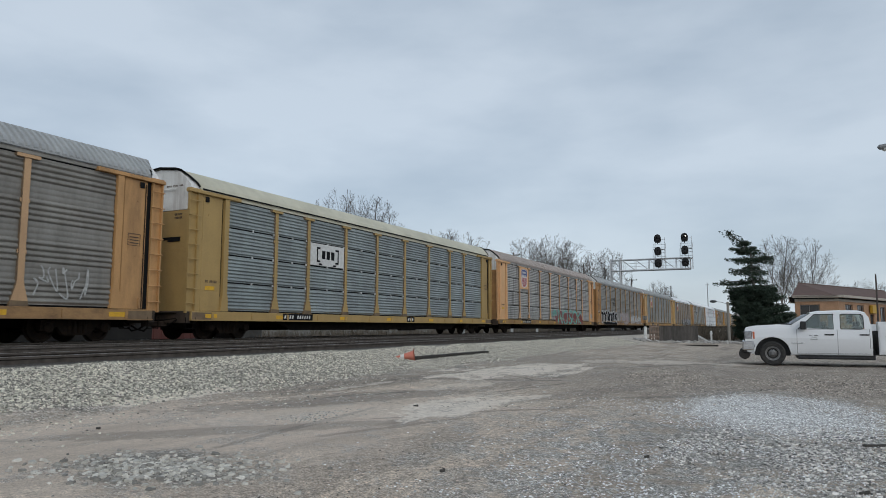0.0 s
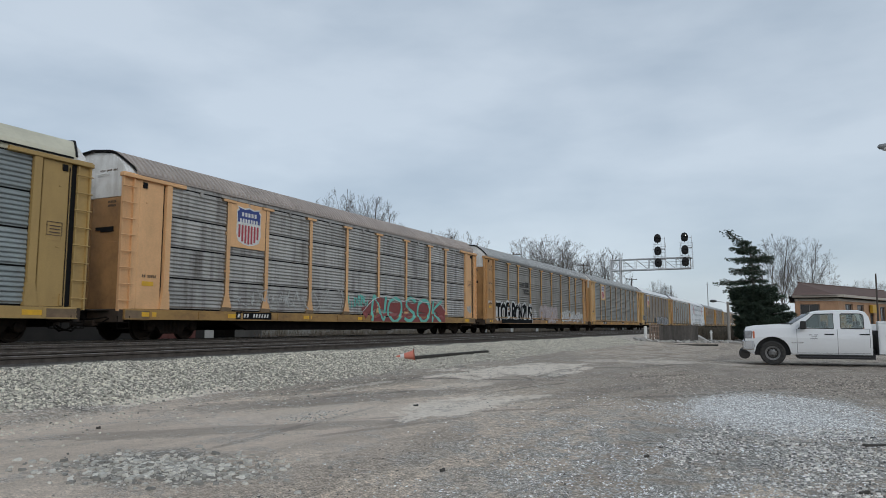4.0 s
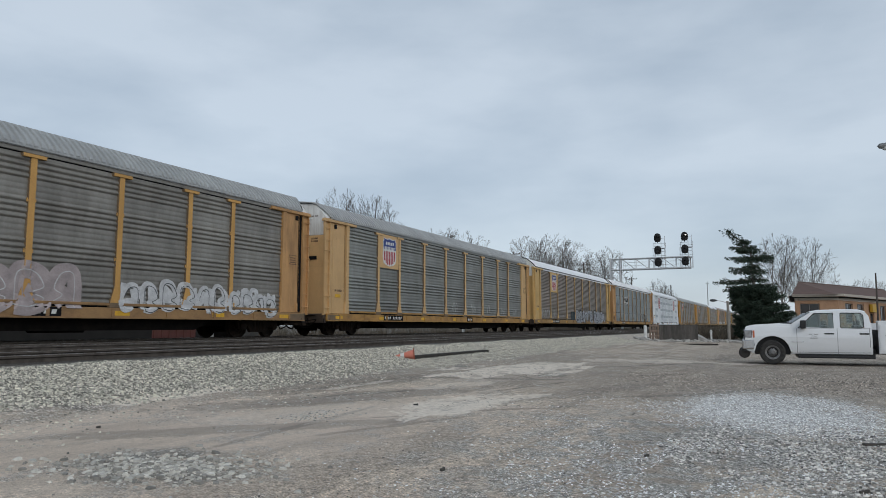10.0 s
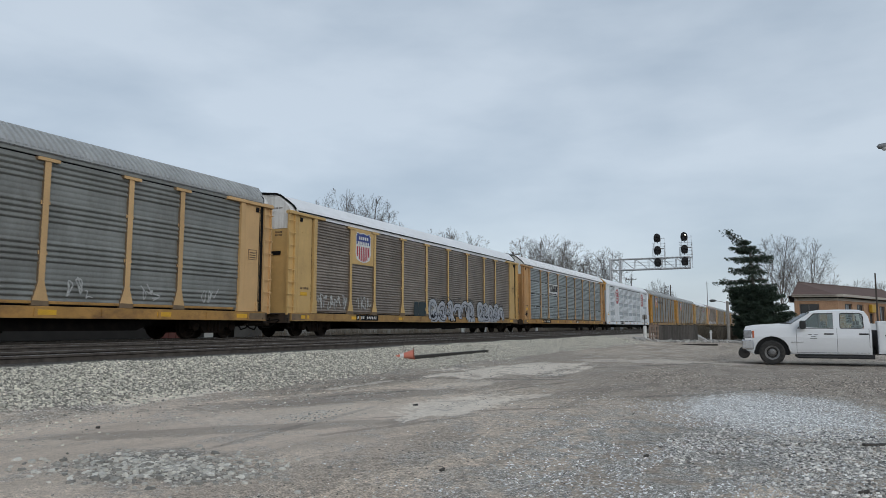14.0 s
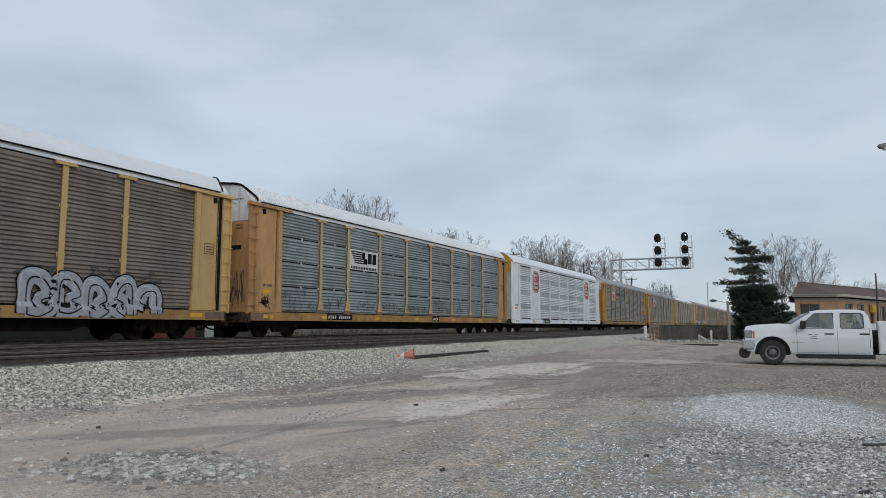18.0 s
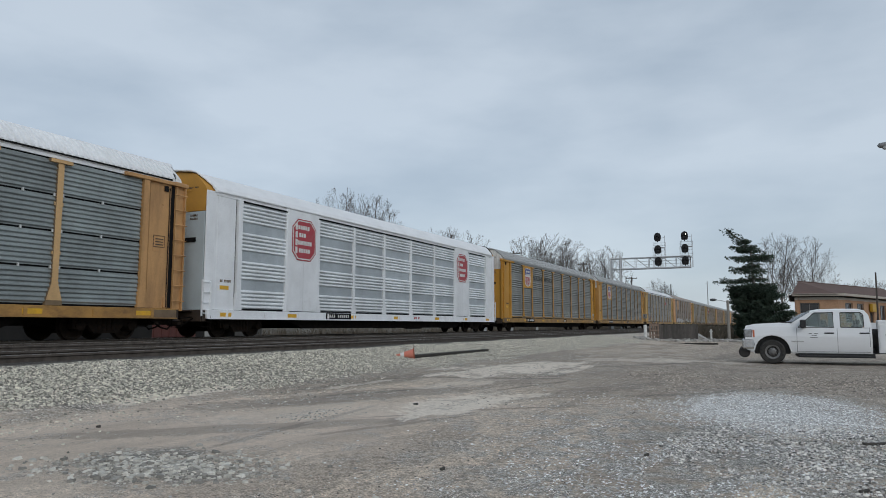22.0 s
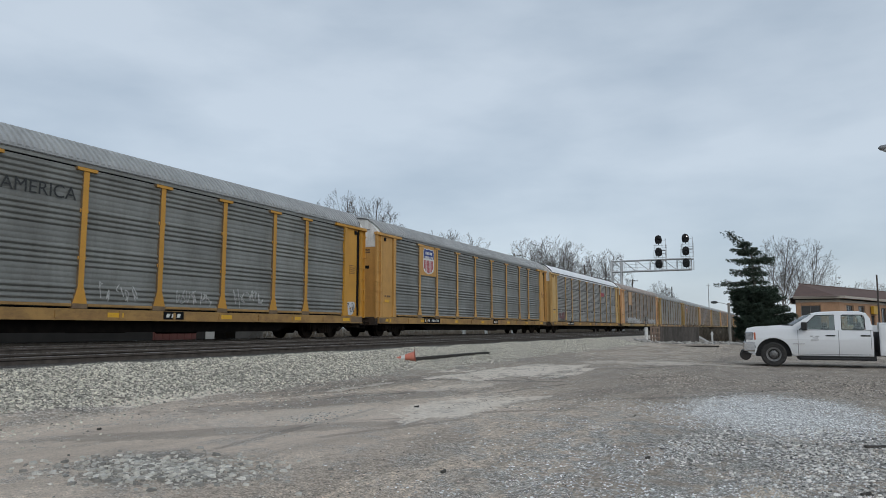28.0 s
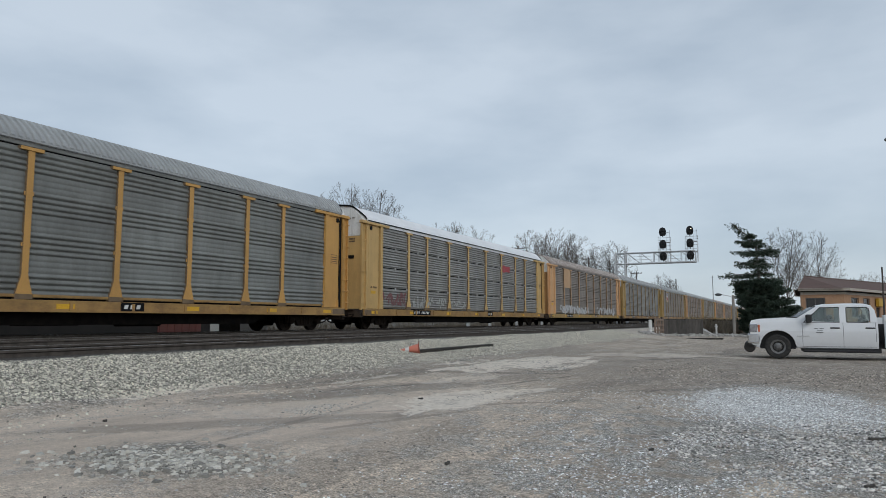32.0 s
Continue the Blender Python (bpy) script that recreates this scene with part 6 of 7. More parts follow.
    # front end
    part("grille", boxes((1.02, 1.075, -0.62, 0.62, 0.86, 1.20), bevel=0.02), dark, car)
    for z in (0.90, 1.02, 1.15):
        part("grille_bar", boxes((1.065, 1.09, -0.60, 0.60, z, z + 0.035), bevel=0.008), chrome, car)
    for sgn in (1, -1):
        part("headlight", boxes((0.80, 1.075, sgn * 0.82 - 0.175, sgn * 0.82 + 0.175, 0.90, 1.19), bevel=0.03), lamp, car, "clear headlight")
        part("turn_signal", boxes((0.73, 0.79, sgn * 0.975 - 0.02, sgn * 0.975 + 0.02, 0.92, 1.17), bevel=0.01), amber, car)
    part("front_bumper", boxes((0.96, 1.14, -0.99, 0.99, 0.52, 0.86), (0.74, 1.07, 0.90, 1.0, 0.52, 0.86), (0.74, 1.07, -1.0, -0.90, 0.52, 0.86), bevel=0.04), chrome, car)
    part("air_dam", boxes((0.82, 1.10, -0.90, 0.90, 0.42, 0.60), bevel=0.03), dark, car)
    part("wiper_cowl", boxes((-0.46, -0.10, -0.86, 0.86, 1.40, 1.445), bevel=0.01), dark, car)
    part("wheel_well", boxes((-0.38, 0.74, -0.70, 0.70, 0.34, 0.99)), dark, car)
    # rail gear
    part("rail_gear_frame", boxes((0.80, 1.20, -0.62, 0.62, 0.40, 0.54), (0.98, 1.12, -0.80, 0.80, 0.44, 0.54), bevel=0.02), dark, car)
    for sgn in (1, -1):
        bm = bmesh.new()
        lathe(bm, [(sgn * 0.66, 0.12), (sgn * 0.68, 0.19), (sgn * 0.71, 0.155), (sgn * 0.82, 0.15), (sgn * 0.82, 0.05)], "Y", 20, (1.08, 0, 0.39))
        part("rail_wheel", bm, surface("rail_wheel_rubber", (0.025, 0.022, 0.02), 0.7), car)

    def wheel(x, y, sgn):
        bm = bmesh.new()
        lathe(bm, [(-0.12, 0.26), (-0.13, 0.39), (-0.095, 0.44), (0.095, 0.44), (0.13, 0.39), (0.12, 0.26), (0.06, 0.25)], "Y", 36, (0, 0, 0))
        ty = part("tyre", bm, tyre_m, car, m=Matrix.Translation((x, y, 0.42)) @ Matrix.Scale(0.94, 4))
        bm = bmesh.new()
        lathe(bm, [(sgn * 0.02, 0.265), (sgn * 0.11, 0.26), (sgn * 0.10, 0.20), (sgn * 0.05, 0.19), (sgn * 0.07, 0.10), (sgn * 0.12, 0.085), (sgn * 0.13, 0.03)], "Y", 30)
        r = part("rim", bm, rim_m, ty)
        for k in range(8):
            a = 6.283 * k / 8
            b2 = bmesh.new()
            lathe(b2, [(sgn * 0.05, 0.026), (sgn * 0.085, 0.022)], "Y", 8, (0.145 * math.cos(a), 0, 0.145 * math.sin(a)))
            part("rim_hole", b2, dark, ty)
    for x in (0.18, -3.95):
        for sgn in (1, -1):
            wheel(x, sgn * 0.84, sgn)
    # service body
    sb = part("service_body", xz([(-3.0, 0.42), (-3.42, 0.42), (-3.45, 0.62), (-3.6, 0.84), (-3.95, 0.94), (-4.3, 0.84), (-4.45, 0.62), (-4.48, 0.42), (-5.6, 0.42), (-5.6, 1.42), (-3.0, 1.42)], 0.62, 1.0, 0.02), paint, car)
    part("service_body", xz([(-3.0, 0.42), (-3.42, 0.42), (-3.45, 0.62), (-3.6, 0.84), (-3.95, 0.94), (-4.3, 0.84), (-4.45, 0.62), (-4.48, 0.42), (-5.6, 0.42), (-5.6, 1.42), (-3.0, 1.42)], -1.0, -0.62, 0.02), paint, car)
    part("bed_floor", boxes((-5.6, -3.12, -0.62, 0.62, 0.72, 0.80)), dark, car)
    part("bed_rail", boxes((-5.6, -3.0, 0.60, 0.98, 1.42, 1.50), bevel=0.015), paint, car)
    part("compartment_door", boxes((-3.40, -3.04, 0.995, 1.012, 0.50, 1.36), bevel=0.005), paint, sb)
    part("compartment_door", boxes((-4.5, -3.46, 0.995, 1.012, 0.98, 1.36), bevel=0.005), paint, sb)
    part("latch", boxes((-3.36, -3.2, 1.01, 1.024, 1.0, 1.04)), dark, sb)
    part("tail_marker", boxes((-3.5, -3.42, 1.005, 1.02, 0.99, 1.02)), M_RED, sb)
    part("underbody", boxes((-2.9, -0.62, -0.86, 0.86, 0.24, 0.40)), dark, car)
    part("chassis", boxes((-5.5, 0.8, -0.5, -0.35, 0.38, 0.56), (-5.5, 0.8, 0.35, 0.5, 0.38, 0.56), (-3.1, -2.98, -0.9, 0.9, 0.42, 1.2)), dark, car)


# ---- cone, timber and rail-side clutter ----
def small_clutter():
    orange = surface("faded_cone_orange", (0.66, 0.20, 0.13), 0.6, second=(0.55, 0.24, 0.18), size=6, amount=0.5)
    cx, cy = at(-8.22, 15.62)
    gz = ground_z(cx, cy)
    turn = Vector((-0.88, -0.47, -0.10)).to_track_quat("Z", "X").to_matrix().to_4x4()
    cone = thing("traffic_cone", "faded orange traffic cone with white band, lying on ballast", "traffic cone", Matrix.Translation((cx, cy, gz + 0.12)) @ turn @ Matrix.Scale(0.76, 4))
    bm = bmesh.new()
    lathe(bm, [(0.0, 0.155), (0.02, 0.15), (0.30, 0.085)], "Z", 20)
    part("body", bm, orange, cone)
    bm = bmesh.new()
    lathe(bm, [(0.30, 0.086), (0.42, 0.058)], "Z", 20)
    part("band", bm, M_WHITE, cone, "pale reflective band")
    bm = bmesh.new()
    lathe(bm, [(0.42, 0.057), (0.56, 0.028), (0.565, 0.02)], "Z", 20)
    part("tip", bm, orange, cone)
    part("base", boxes((-0.19, 0.19, -0.19, 0.19, -0.03, 0.0), bevel=0.012), surface("cone_base", (0.30, 0.075, 0.04), 0.7), cone)
    tm = thing("timber_beam", "long dark creosoted timber lying on the ballast", "timber", Matrix.Translation((*at(-8.33, 18.0), ground_z(*at(-8.33, 18)) + 0.03)))
    part("beam", boxes((-0.07, 0.07, -2.3, 2.5, -0.05, 0.035), bevel=0.012), M_TIE, tm)
    pale = surface("weathered_concrete", (0.37, 0.355, 0.33), 0.85, second=(0.22, 0.21, 0.19), size=3, amount=0.6, rand=0.35, bump=0.4)
    white = surface("chalky_white_paint", (0.68, 0.68, 0.66), 0.6, second=(0.45, 0.43, 0.4), size=4, amount=0.5)
    grey_wood = surface("grey_weathered_planks", (0.085, 0.075, 0.066), 0.9, second=(0.045, 0.04, 0.036), size=3, amount=0.7, streak=(0.05, 0.045, 0.04), streak_amount=0.5, rand=0.25, bump=0.5)
    # white marker post
    mp = thing("marker_post", "white painted marker post with a small sign", "post", Matrix.Translation((*at(-8.2, 46.1), ground_z(*at(-8.2, 46.1)))))
    bm = bmesh.new()
    lathe(bm, [(-0.1, 0.10), (0.84, 0.10), (0.87, 0.06)], "Z", 14)
    part("post", bm, white, mp)
    part("sign_rod", boxes((-0.02, 0.02, -0.02, 0.02, 0.8, 1.5)), M_STEEL, mp)
    part("sign", boxes((-0.13, 0.13, -0.015, 0.015, 1.26, 1.52), bevel=0.005), pale, mp)
    # timber cribbing with stacked ties beside it
    cr = thing("timber_barrier", "grey weathered plank wall beside the track", "wall", Matrix.Translation((*at(-7.75, 47.3), ground_z(*at(-7.75, 47.3)))))
    d = Vector((1.9, 5.6, 0)).normalized()
    for k in range(26):
        p = d * (0.08 + 0.225 * k)
        me = shared(("plank",), lambda: boxes((-0.025, 0.025, -0.105, 0.105, -0.2, 0.98), bevel=0.006))
        put("plank", me, grey_wood, cr, Matrix.Translation(p + Vector((0, 0, random.Random(k).uniform(-0.04, 0.03)))) @ pose(0, 0, 0, 0, 0, -18.7))
    for k in range(3):
        p = d * (0.2 + 2.6 * k)
        part("stake", boxes((-0.14, -0.03, -0.07, 0.07, -0.2, 0.70)), grey_wood, cr, m=Matrix.Translation(p) @ pose(0, 0, 0, 0, 0, -18.7))
    fence = thing("rail_fence", "short red-brown timber rail fence", "fence", Matrix.Translation((*at(-8.0, 46.4), ground_z(*at(-8.0, 46.4)))))
    crib = surface("red_brown_timber", (0.24, 0.175, 0.135), 0.9, second=(0.14, 0.10, 0.08), size=4, amount=0.6)
    for k in range(4):
        part("post", boxes((-0.05, 0.05, -0.05, 0.05, -0.1, 1.02 + 0.05 * (k % 2)), bevel=0.008), crib, fence, m=Matrix.Translation((0.02 + 0.11 * k, 0.1 + 0.3 * k, 0)))
    for z in (0.22, 0.52, 0.84):
        part("rail", boxes((-0.02, 0.02, -0.05, 1.05, z, z + 0.09), bevel=0.006), crib, fence, m=pose(0.05, 0.05, 0, 0, 0, -20))
    for x, y, h in ((*at(-6.15, 53.6), 0.72), (*at(-5.55, 58.3), 0.82)):
        p = thing("stub_post", "short white post by the track", "post", Matrix.Translation((x, y, ground_z(x, y))), group="stub posts")
        part("post", boxes((-0.06, 0.06, -0.06, 0.06, -0.1, h), bevel=0.01), white, p)
        part("cap", boxes((-0.12, 0.12, -0.03, 0.03, h - 0.2, h - 0.14)), white, p)
    # pale broken slabs heaped in front of the planks
    rng = random.Random(11)
    for k in range(260):
        t = rng.random()
        x, y = -8.6 + 4.9 * t + rng.gauss(0.1, 0.16), 44.9 + 14.2 * t + rng.gauss(0, 0.5)
        x, y = at(x, y)
        s = 0.05 + 0.14 * rng.random() ** 1.8
        me = shared(("rubble", k % 6), lambda: rubble_bm(k))
        ob = put("rubble_chunk", me, pale, None, Matrix.Translation((x, y, ground_z(x, y) + s * 0.22)) @ pose(0, 0, 0, rng.uniform(-25, 25), rng.uniform(-25, 25), rng.uniform(0, 360)) @ Matrix.Scale(s, 4))
        tagged(ob, "broken pale concrete lump in a heap", "rubble", "concrete rubble")
    big = put("concrete_slab", shared(("rubble", 9), lambda: rubble_bm(99)), pale, None, Matrix.Translation((*at(-6.0, 54.6), ground_z(*at(-6, 54.6)) + 0.2)) @ pose(0, 0, 0, 12, 24, 30) @ Matrix.Diagonal((0.7, 1.4, 0.3, 1)))
    tagged(big, "tilted slab of pale grey concrete in rubble", "slab")
    for x, y, l_ in ((*at(-5.2, 45.5), 2.6),):
        rod = thing("timber_beam", "old dark timber lying flat on the lot", "timber", Matrix.Translation((x, y, ground_z(x, y) + 0.02)) @ pose(0, 0, 0, 0, 0, -62))
        part("beam", boxes((-0.09, 0.09, -l_ / 2, l_ / 2, -0.04, 0.06), bevel=0.01), M_TIE, rod)


def scraps():
    """Dark scraps of timber and clods lying on the dirt."""
    bark = surface("wet_dark_wood", (0.05, 0.045, 0.04), 0.9, second=(0.09, 0.08, 0.07), size=9, amount=0.6, bump=0.5)
    for x, y, l_, w_, turn in ((0.86, 9.35, 0.34, 0.07, 28), (-1.35, 7.55, 0.07, 0.03, 60), (-2.75, 5.65, 0.06, 0.03, 75), (-4.75, 8.9, 0.07, 0.03, 20), (-6.3, 5.0, 0.04, 0.03, 10), (0.5, 6.7, 0.10, 0.03, 40)):
        z = ground_z(x, y)
        ob = part("wood_scrap", boxes((-l_ / 2, l_ * 0.3, -w_ / 2, w_ * 0.4, -0.02, 0.008), (l_ * 0.1, l_ / 2, -w_ * 0.35, w_ / 2, -0.02, 0.014), bevel=0.005), bark, None, m=pose(x, y, z + 0.012, 0, 2, turn))
        tagged(ob, "small dark scrap of wet wood on dirt", "debris", "scraps on the lot")


def rubble_bm(seed):
    rng = random.Random(seed)
    bm = bmesh.new()
    vs = box(bm, -1, 1, -0.8, 0.8, -0.5, 0.5)
    for v in vs:
        v.co += Vector((rng.uniform(-0.35, 0.35), rng.uniform(-0.35, 0.35), rng.uniform(-0.2, 0.2)))
    bmesh.ops.bevel(bm, geom=list(bm.edges), offset=0.12, segments=1, affect="EDGES")
    return bm


# ---- signal gantry over the tracks ----
def signal_gantry():
    steel = surface("galvanised_gantry", (0.55, 0.565, 0.58), 0.5, 0.2, second=(0.36, 0.365, 0.37), size=3, amount=0.5)
    black = surface("signal_black", (0.008, 0.008, 0.009), 0.6)
    gx, gy = at(-24.3, 116.7)
    g = thing("signal_gantry", "grey steel cantilever signal gantry over the tracks", "signal gantry", Matrix.Translation((gx, gy, 0.65)))

    def bar(a, b, r=0.05):
        bm = bmesh.new()
        tube(bm, [a, b], r, 6)
        return bm
    top, low, end = 11.2, 9.5, 10.6
    for x in (0.0, -1.5):
        for y in (-0.5, 0.5):
            part("mast_leg", bar((x, y, -0.3), (x, y, top + (0.35 if x == 0 else 0)), 0.13), steel, g)
    for k in range(8):
        z = 0.6 + 1.35 * k
        for y in (-0.5, 0.5):
            part("mast_brace", bar((0, y, z), (-1.5, y, z + 1.35), 0.05), steel, g)
    for y in (-0.5, 0.5):
        part("top_chord", bar((-1.5, y, top), (end, y, top), 0.11), steel, g)
        part("bottom_chord", bar((-1.5, y, low), (end, y, low), 0.11), steel, g)
        for k in range(6):
            x = 0.3 + 2.05 * k
            part("truss_post", bar((x, y, low), (x, y, top), 0.045), steel, g)
            part("truss_diagonal", bar((x, y, top), (min(x + 2.05, end), y, low), 0.05), steel, g)
    for k in range(7):
        x = 0.1 + 1.75 * k
        part("cross_tie", bar((x, -0.5, low), (x, 0.5, low), 0.04), steel, g)
    part("walkway", boxes((0, end, -0.4, 0.4, low + 0.1, low + 0.14)), steel, g)
    for z in (low + 0.7, low + 1.2):
        part("handrail", bar((0.2, 0.62, z), (end, 0.62, z), 0.025), steel, g)
    for hx in (5.9, 9.9):
        part("head_frame", bar((hx + 0.9, 0.5, low), (hx + 0.9, 0.5, 14.6), 0.035), steel, g)
        part("head_frame", bar((hx - 0.55, 0.5, low), (hx - 0.55, 0.5, 14.4), 0.03), steel, g)
        part("head_frame", bar((hx + 0.35, 0.55, low), (hx + 0.35, 0.55, 14.4), 0.03), steel, g)
        for z in (12.2, 14.3):
            part("head_rail", bar((hx - 0.6, 0.5, z), (hx + 0.95, 0.5, z), 0.03), steel, g)
        for z in (13.1, 13.5, 11.25, 11.6):
            part("cage_rail", bar((hx - 0.75, -0.45, z), (hx - 0.75, 0.6, z), 0.025), steel, g)
            part("cage_rail", bar((hx + 1.0, -0.45, z), (hx + 1.0, 0.6, z), 0.025), steel, g)
            part("cage_rail", bar((hx - 0.75, 0.6, z), (hx + 1.0, 0.6, z), 0.025), steel, g)
        for x, y in ((-0.75, 0.6), (1.0, 0.6), (1.0, -0.45), (-0.75, -0.45)):
            part("cage_post", bar((hx + x, y, low), (hx + x, y, 13.6 if y > 0 else 12.7), 0.03), steel, g)
        part("head_step", boxes((hx - 0.75, hx + 1.0, -0.45, 0.6, 11.02, 11.10)), steel, g)
        part("head_step", boxes((hx - 0.7, hx + 0.95, -0.35, 0.5, 12.62, 12.72)), steel, g)
        for z, lit in ((13.75, hx > 8), (11.8, False), (9.95, False)):
            bm = bmesh.new()
            out = [(-0.34, -0.10), (0.34, -0.10), (0.46, 0.10), (0.52, 0.45), (0.50, 0.78), (0.36, 1.10), (0.0, 1.26), (-0.36, 1.10), (-0.50, 0.78), (-0.52, 0.45), (-0.46, 0.10)]
            a = [bm.verts.new((x, -0.06, q)) for x, q in out]
            b = [bm.verts.new((x, 0.10, q)) for x, q in out]
            bm.faces.new(a)
            bm.faces.new(b[::-1])
            for i in range(len(a)):
                j = (i + 1) % len(a)
                bm.faces.new((a[i], b[i], b[j], a[j]))
            for cx, cz in ((-0.24, 0.74), (0.24, 0.74), (0, 0.34)):
                tube(bm, [(cx, -0.55, cz - 0.02), (cx, -0.05, cz)], 0.19, 12)
            box(bm, -0.28, 0.28, 0.1, 0.5, 0.2, 0.9)
            box(bm, -0.06, 0.06, -0.05, 0.1, -0.28, 0.02)
            head = part("signal_head", bm, black, g, "black triangular signal head", m=Matrix.Translation((hx, -0.62, z)))
            for cx, cz in ((-0.24, 0.74), (0.24, 0.74), (0, 0.34)):
                on = lit and cx == 0.24 and cz > 0.5
                bm = bmesh.new()
                lathe(bm, [(-0.562, 0.05), (-0.554, 0.08)], "Y", 12, (cx, 0, cz - 0.02))
                part("lens", bm, glow("lit_lens", (1.0, 0.92, 0.75), 3.0) if on else black, head)
            part("bracket", boxes((-0.05, 0.05, 0.1, 1.1, 0.45, 0.55)), steel, head)


def glow(name, col, power):
    if name in MATS:
        return MATS[name]
    m = bpy.data.materials.new(name)
    m.use_nodes = True
    b = m.node_tree.nodes["Principled BSDF"]
    b.inputs["Emission Color"].default_value, b.inputs["Emission Strength"].default_value = (*col, 1), power
    MATS[name] = m
    return m


# ---- poles, wires and lamps ----
def utility_pole(x, y, top, arms=1, label="weathered wooden utility pole with a crossarm", lean=0.0, girth=0.17):
    x, y = at(x, y)
    wood = surface("pole_wood", (0.085, 0.07, 0.06), 0.9, second=(0.05, 0.042, 0.036), size=3, amount=0.6)
    z0 = ground_z(x, y)
    p = thing("utility_pole", label, "pole", Matrix.Translation((x, y, z0)), group="utility poles")
    bm = bmesh.new()
    tube(bm, [(0, 0, -0.3), (lean, 0, top - z0)], [girth, girth * 0.7], 8)
    part("pole", bm, wood, p)
    for k in range(arms):
        z = top - z0 - 0.5 - 0.9 * k
        arm = part("crossarm", boxes((-1.2, 1.2, -0.06, 0.06, z, z + 0.13)), wood, p)
        for q in (-1.1, -0.5, 0.5, 1.1):
            bm = bmesh.new()
            lathe(bm, [(z + 0.13, 0.03), (z + 0.2, 0.06), (z + 0.28, 0.04)], "Z", 8, (q, 0, 0))
            part("insulator", bm, M_STEEL, arm)
    return p


def poles():
    utility_pole(-35.7, 137.6, 13.4)
    utility_pole(-33.4, 172.2, 12.6)
    utility_pole(-26.7, 186.6, 11.4, 0, "bare dark wooden pole")
    utility_pole(-41.0, 113.0, 13.5, 1)
    utility_pole(6.5, 71.7, 5.8, 0, "slender dark pole beside a brick building", 0.05, 0.085)
    grey = surface("grey_lamp_metal", (0.30, 0.31, 0.32), 0.4, 0.6)
    lamp_body = surface("grey_lamp_housing", (0.20, 0.205, 0.21), 0.5, 0.3)
    for (x, y, top, arm, turn, hs) in ((9.6, 44.0, 10.65, 4.4, 190, 1.0),):
        x, y = at(x, y)
        z0 = ground_z(x, y)
        p = thing("street_lamp", "grey street lamp with a drooping lamp head", "street lamp", Matrix.Translation((x, y, z0)) @ pose(0, 0, 0, 0, 0, turn), group="street lamps")
        bm = bmesh.new()
        tube(bm, [(0, 0, -0.2), (0, 0, top - z0 - 0.5)], [0.13, 0.08], 10)
        part("pole", bm, grey, p)
        bm = bmesh.new()
        tube(bm, [(0, 0, top - z0 - 0.6), (arm * 0.3, 0, top - z0 - 0.15), (arm, 0, top - z0)], 0.035, 8)
        part("arm", bm, grey, p)
        bm = bmesh.new()
        lathe(bm, [(-0.05, 0.04), (0.1, 0.10), (0.45 * hs, 0.17), (0.75 * hs, 0.13), (0.85 * hs, 0.02)], "X", 14, (arm, 0, top - z0 - 0.05))
        head = part("lamp_head", bm, lamp_body, p)
        bm = bmesh.new()
        lathe(bm, [(-0.16, 0.05), (-0.1, 0.12), (0.0, 0.15)], "Z", 14, (arm + 0.5 * hs, 0, top - z0 - 0.12))
        part("lens", bm, surface("lamp_lens", (0.5, 0.52, 0.52), 0.2), head)
    mast = thing("antenna_mast", "thin grey antenna mast far off", "mast", Matrix.Translation((*at(-23.7, 243.0), 0.2)))
    bm = bmesh.new()
    tube(bm, [(0, 0, 0), (0, 0, 15.0)], [0.2, 0.1], 6)
    part("pole", bm, grey, mast)
    part("crossbar", boxes((-0.5, 0.5, -0.05, 0.05, 14.3, 14.4)), grey, mast)
    x, y = at(-4.5, 61.0)
    z0 = ground_z(x, y)
    lp = thing("yard_lamp", "pale grey wooden pole with a dark lamp on an arm", "lamp post", Matrix.Translation((x, y, z0)) @ pose(0, 0, 0, 0, 0, 206))
    bm = bmesh.new()
    tube(bm, [(0, 0, -0.3), (0, 0, 3.1)], [0.115, 0.10], 10)
    part("pole", bm, surface("silvered_pole_wood", (0.30, 0.28, 0.25), 0.9, second=(0.2, 0.185, 0.165), size=4, amount=0.6), lp)
    bm = bmesh.new()
    tube(bm, [(0.05, 0, 2.95), (0.5, 0, 3.08), (0.95, 0, 3.14)], 0.022, 6)
    part("arm", bm, grey, lp)
    bm = bmesh.new()
    lathe(bm, [(0.85, 0.04), (0.98, 0.09), (1.2, 0.11), (1.36, 0.07), (1.4, 0.01)], "X", 12, (0, 0, 3.14))
    part("lamp_head", bm, surface("dark_lamp_metal", (0.05, 0.055, 0.06), 0.5, 0.3), lp)
    # wires between the far poles
    wire = thing("overhead_wires", "thin dark wires between the utility poles", "wires")
    for dx in (-1.1, 0.5):
        bm = bmesh.new()
        a, b, c = (Vector((*at(x + dx, y), z)) for x, y, z in ((-41, 113, 13.3), (-35.7, 137.6, 13.1), (-33.4, 172.2, 12.3)))
        pts = [a.lerp(b, k / 6) - Vector((0, 0, 0.5 * math.sin(3.1416 * k / 6))) for k in range(7)] + [b.lerp(c, k / 6) - Vector((0, 0, 0.6 * math.sin(3.1416 * k / 6))) for k in range(1, 7)]
        tube(bm, pts, 0.02, 4)
        part("wire", bm, M_TRIM_SHADE, wire)


# ---- trees ----
BARK = surface("grey_bark", (0.165, 0.15, 0.138), 0.9, second=(0.10, 0.09, 0.082), size=4, amount=0.6, bump=0.5)


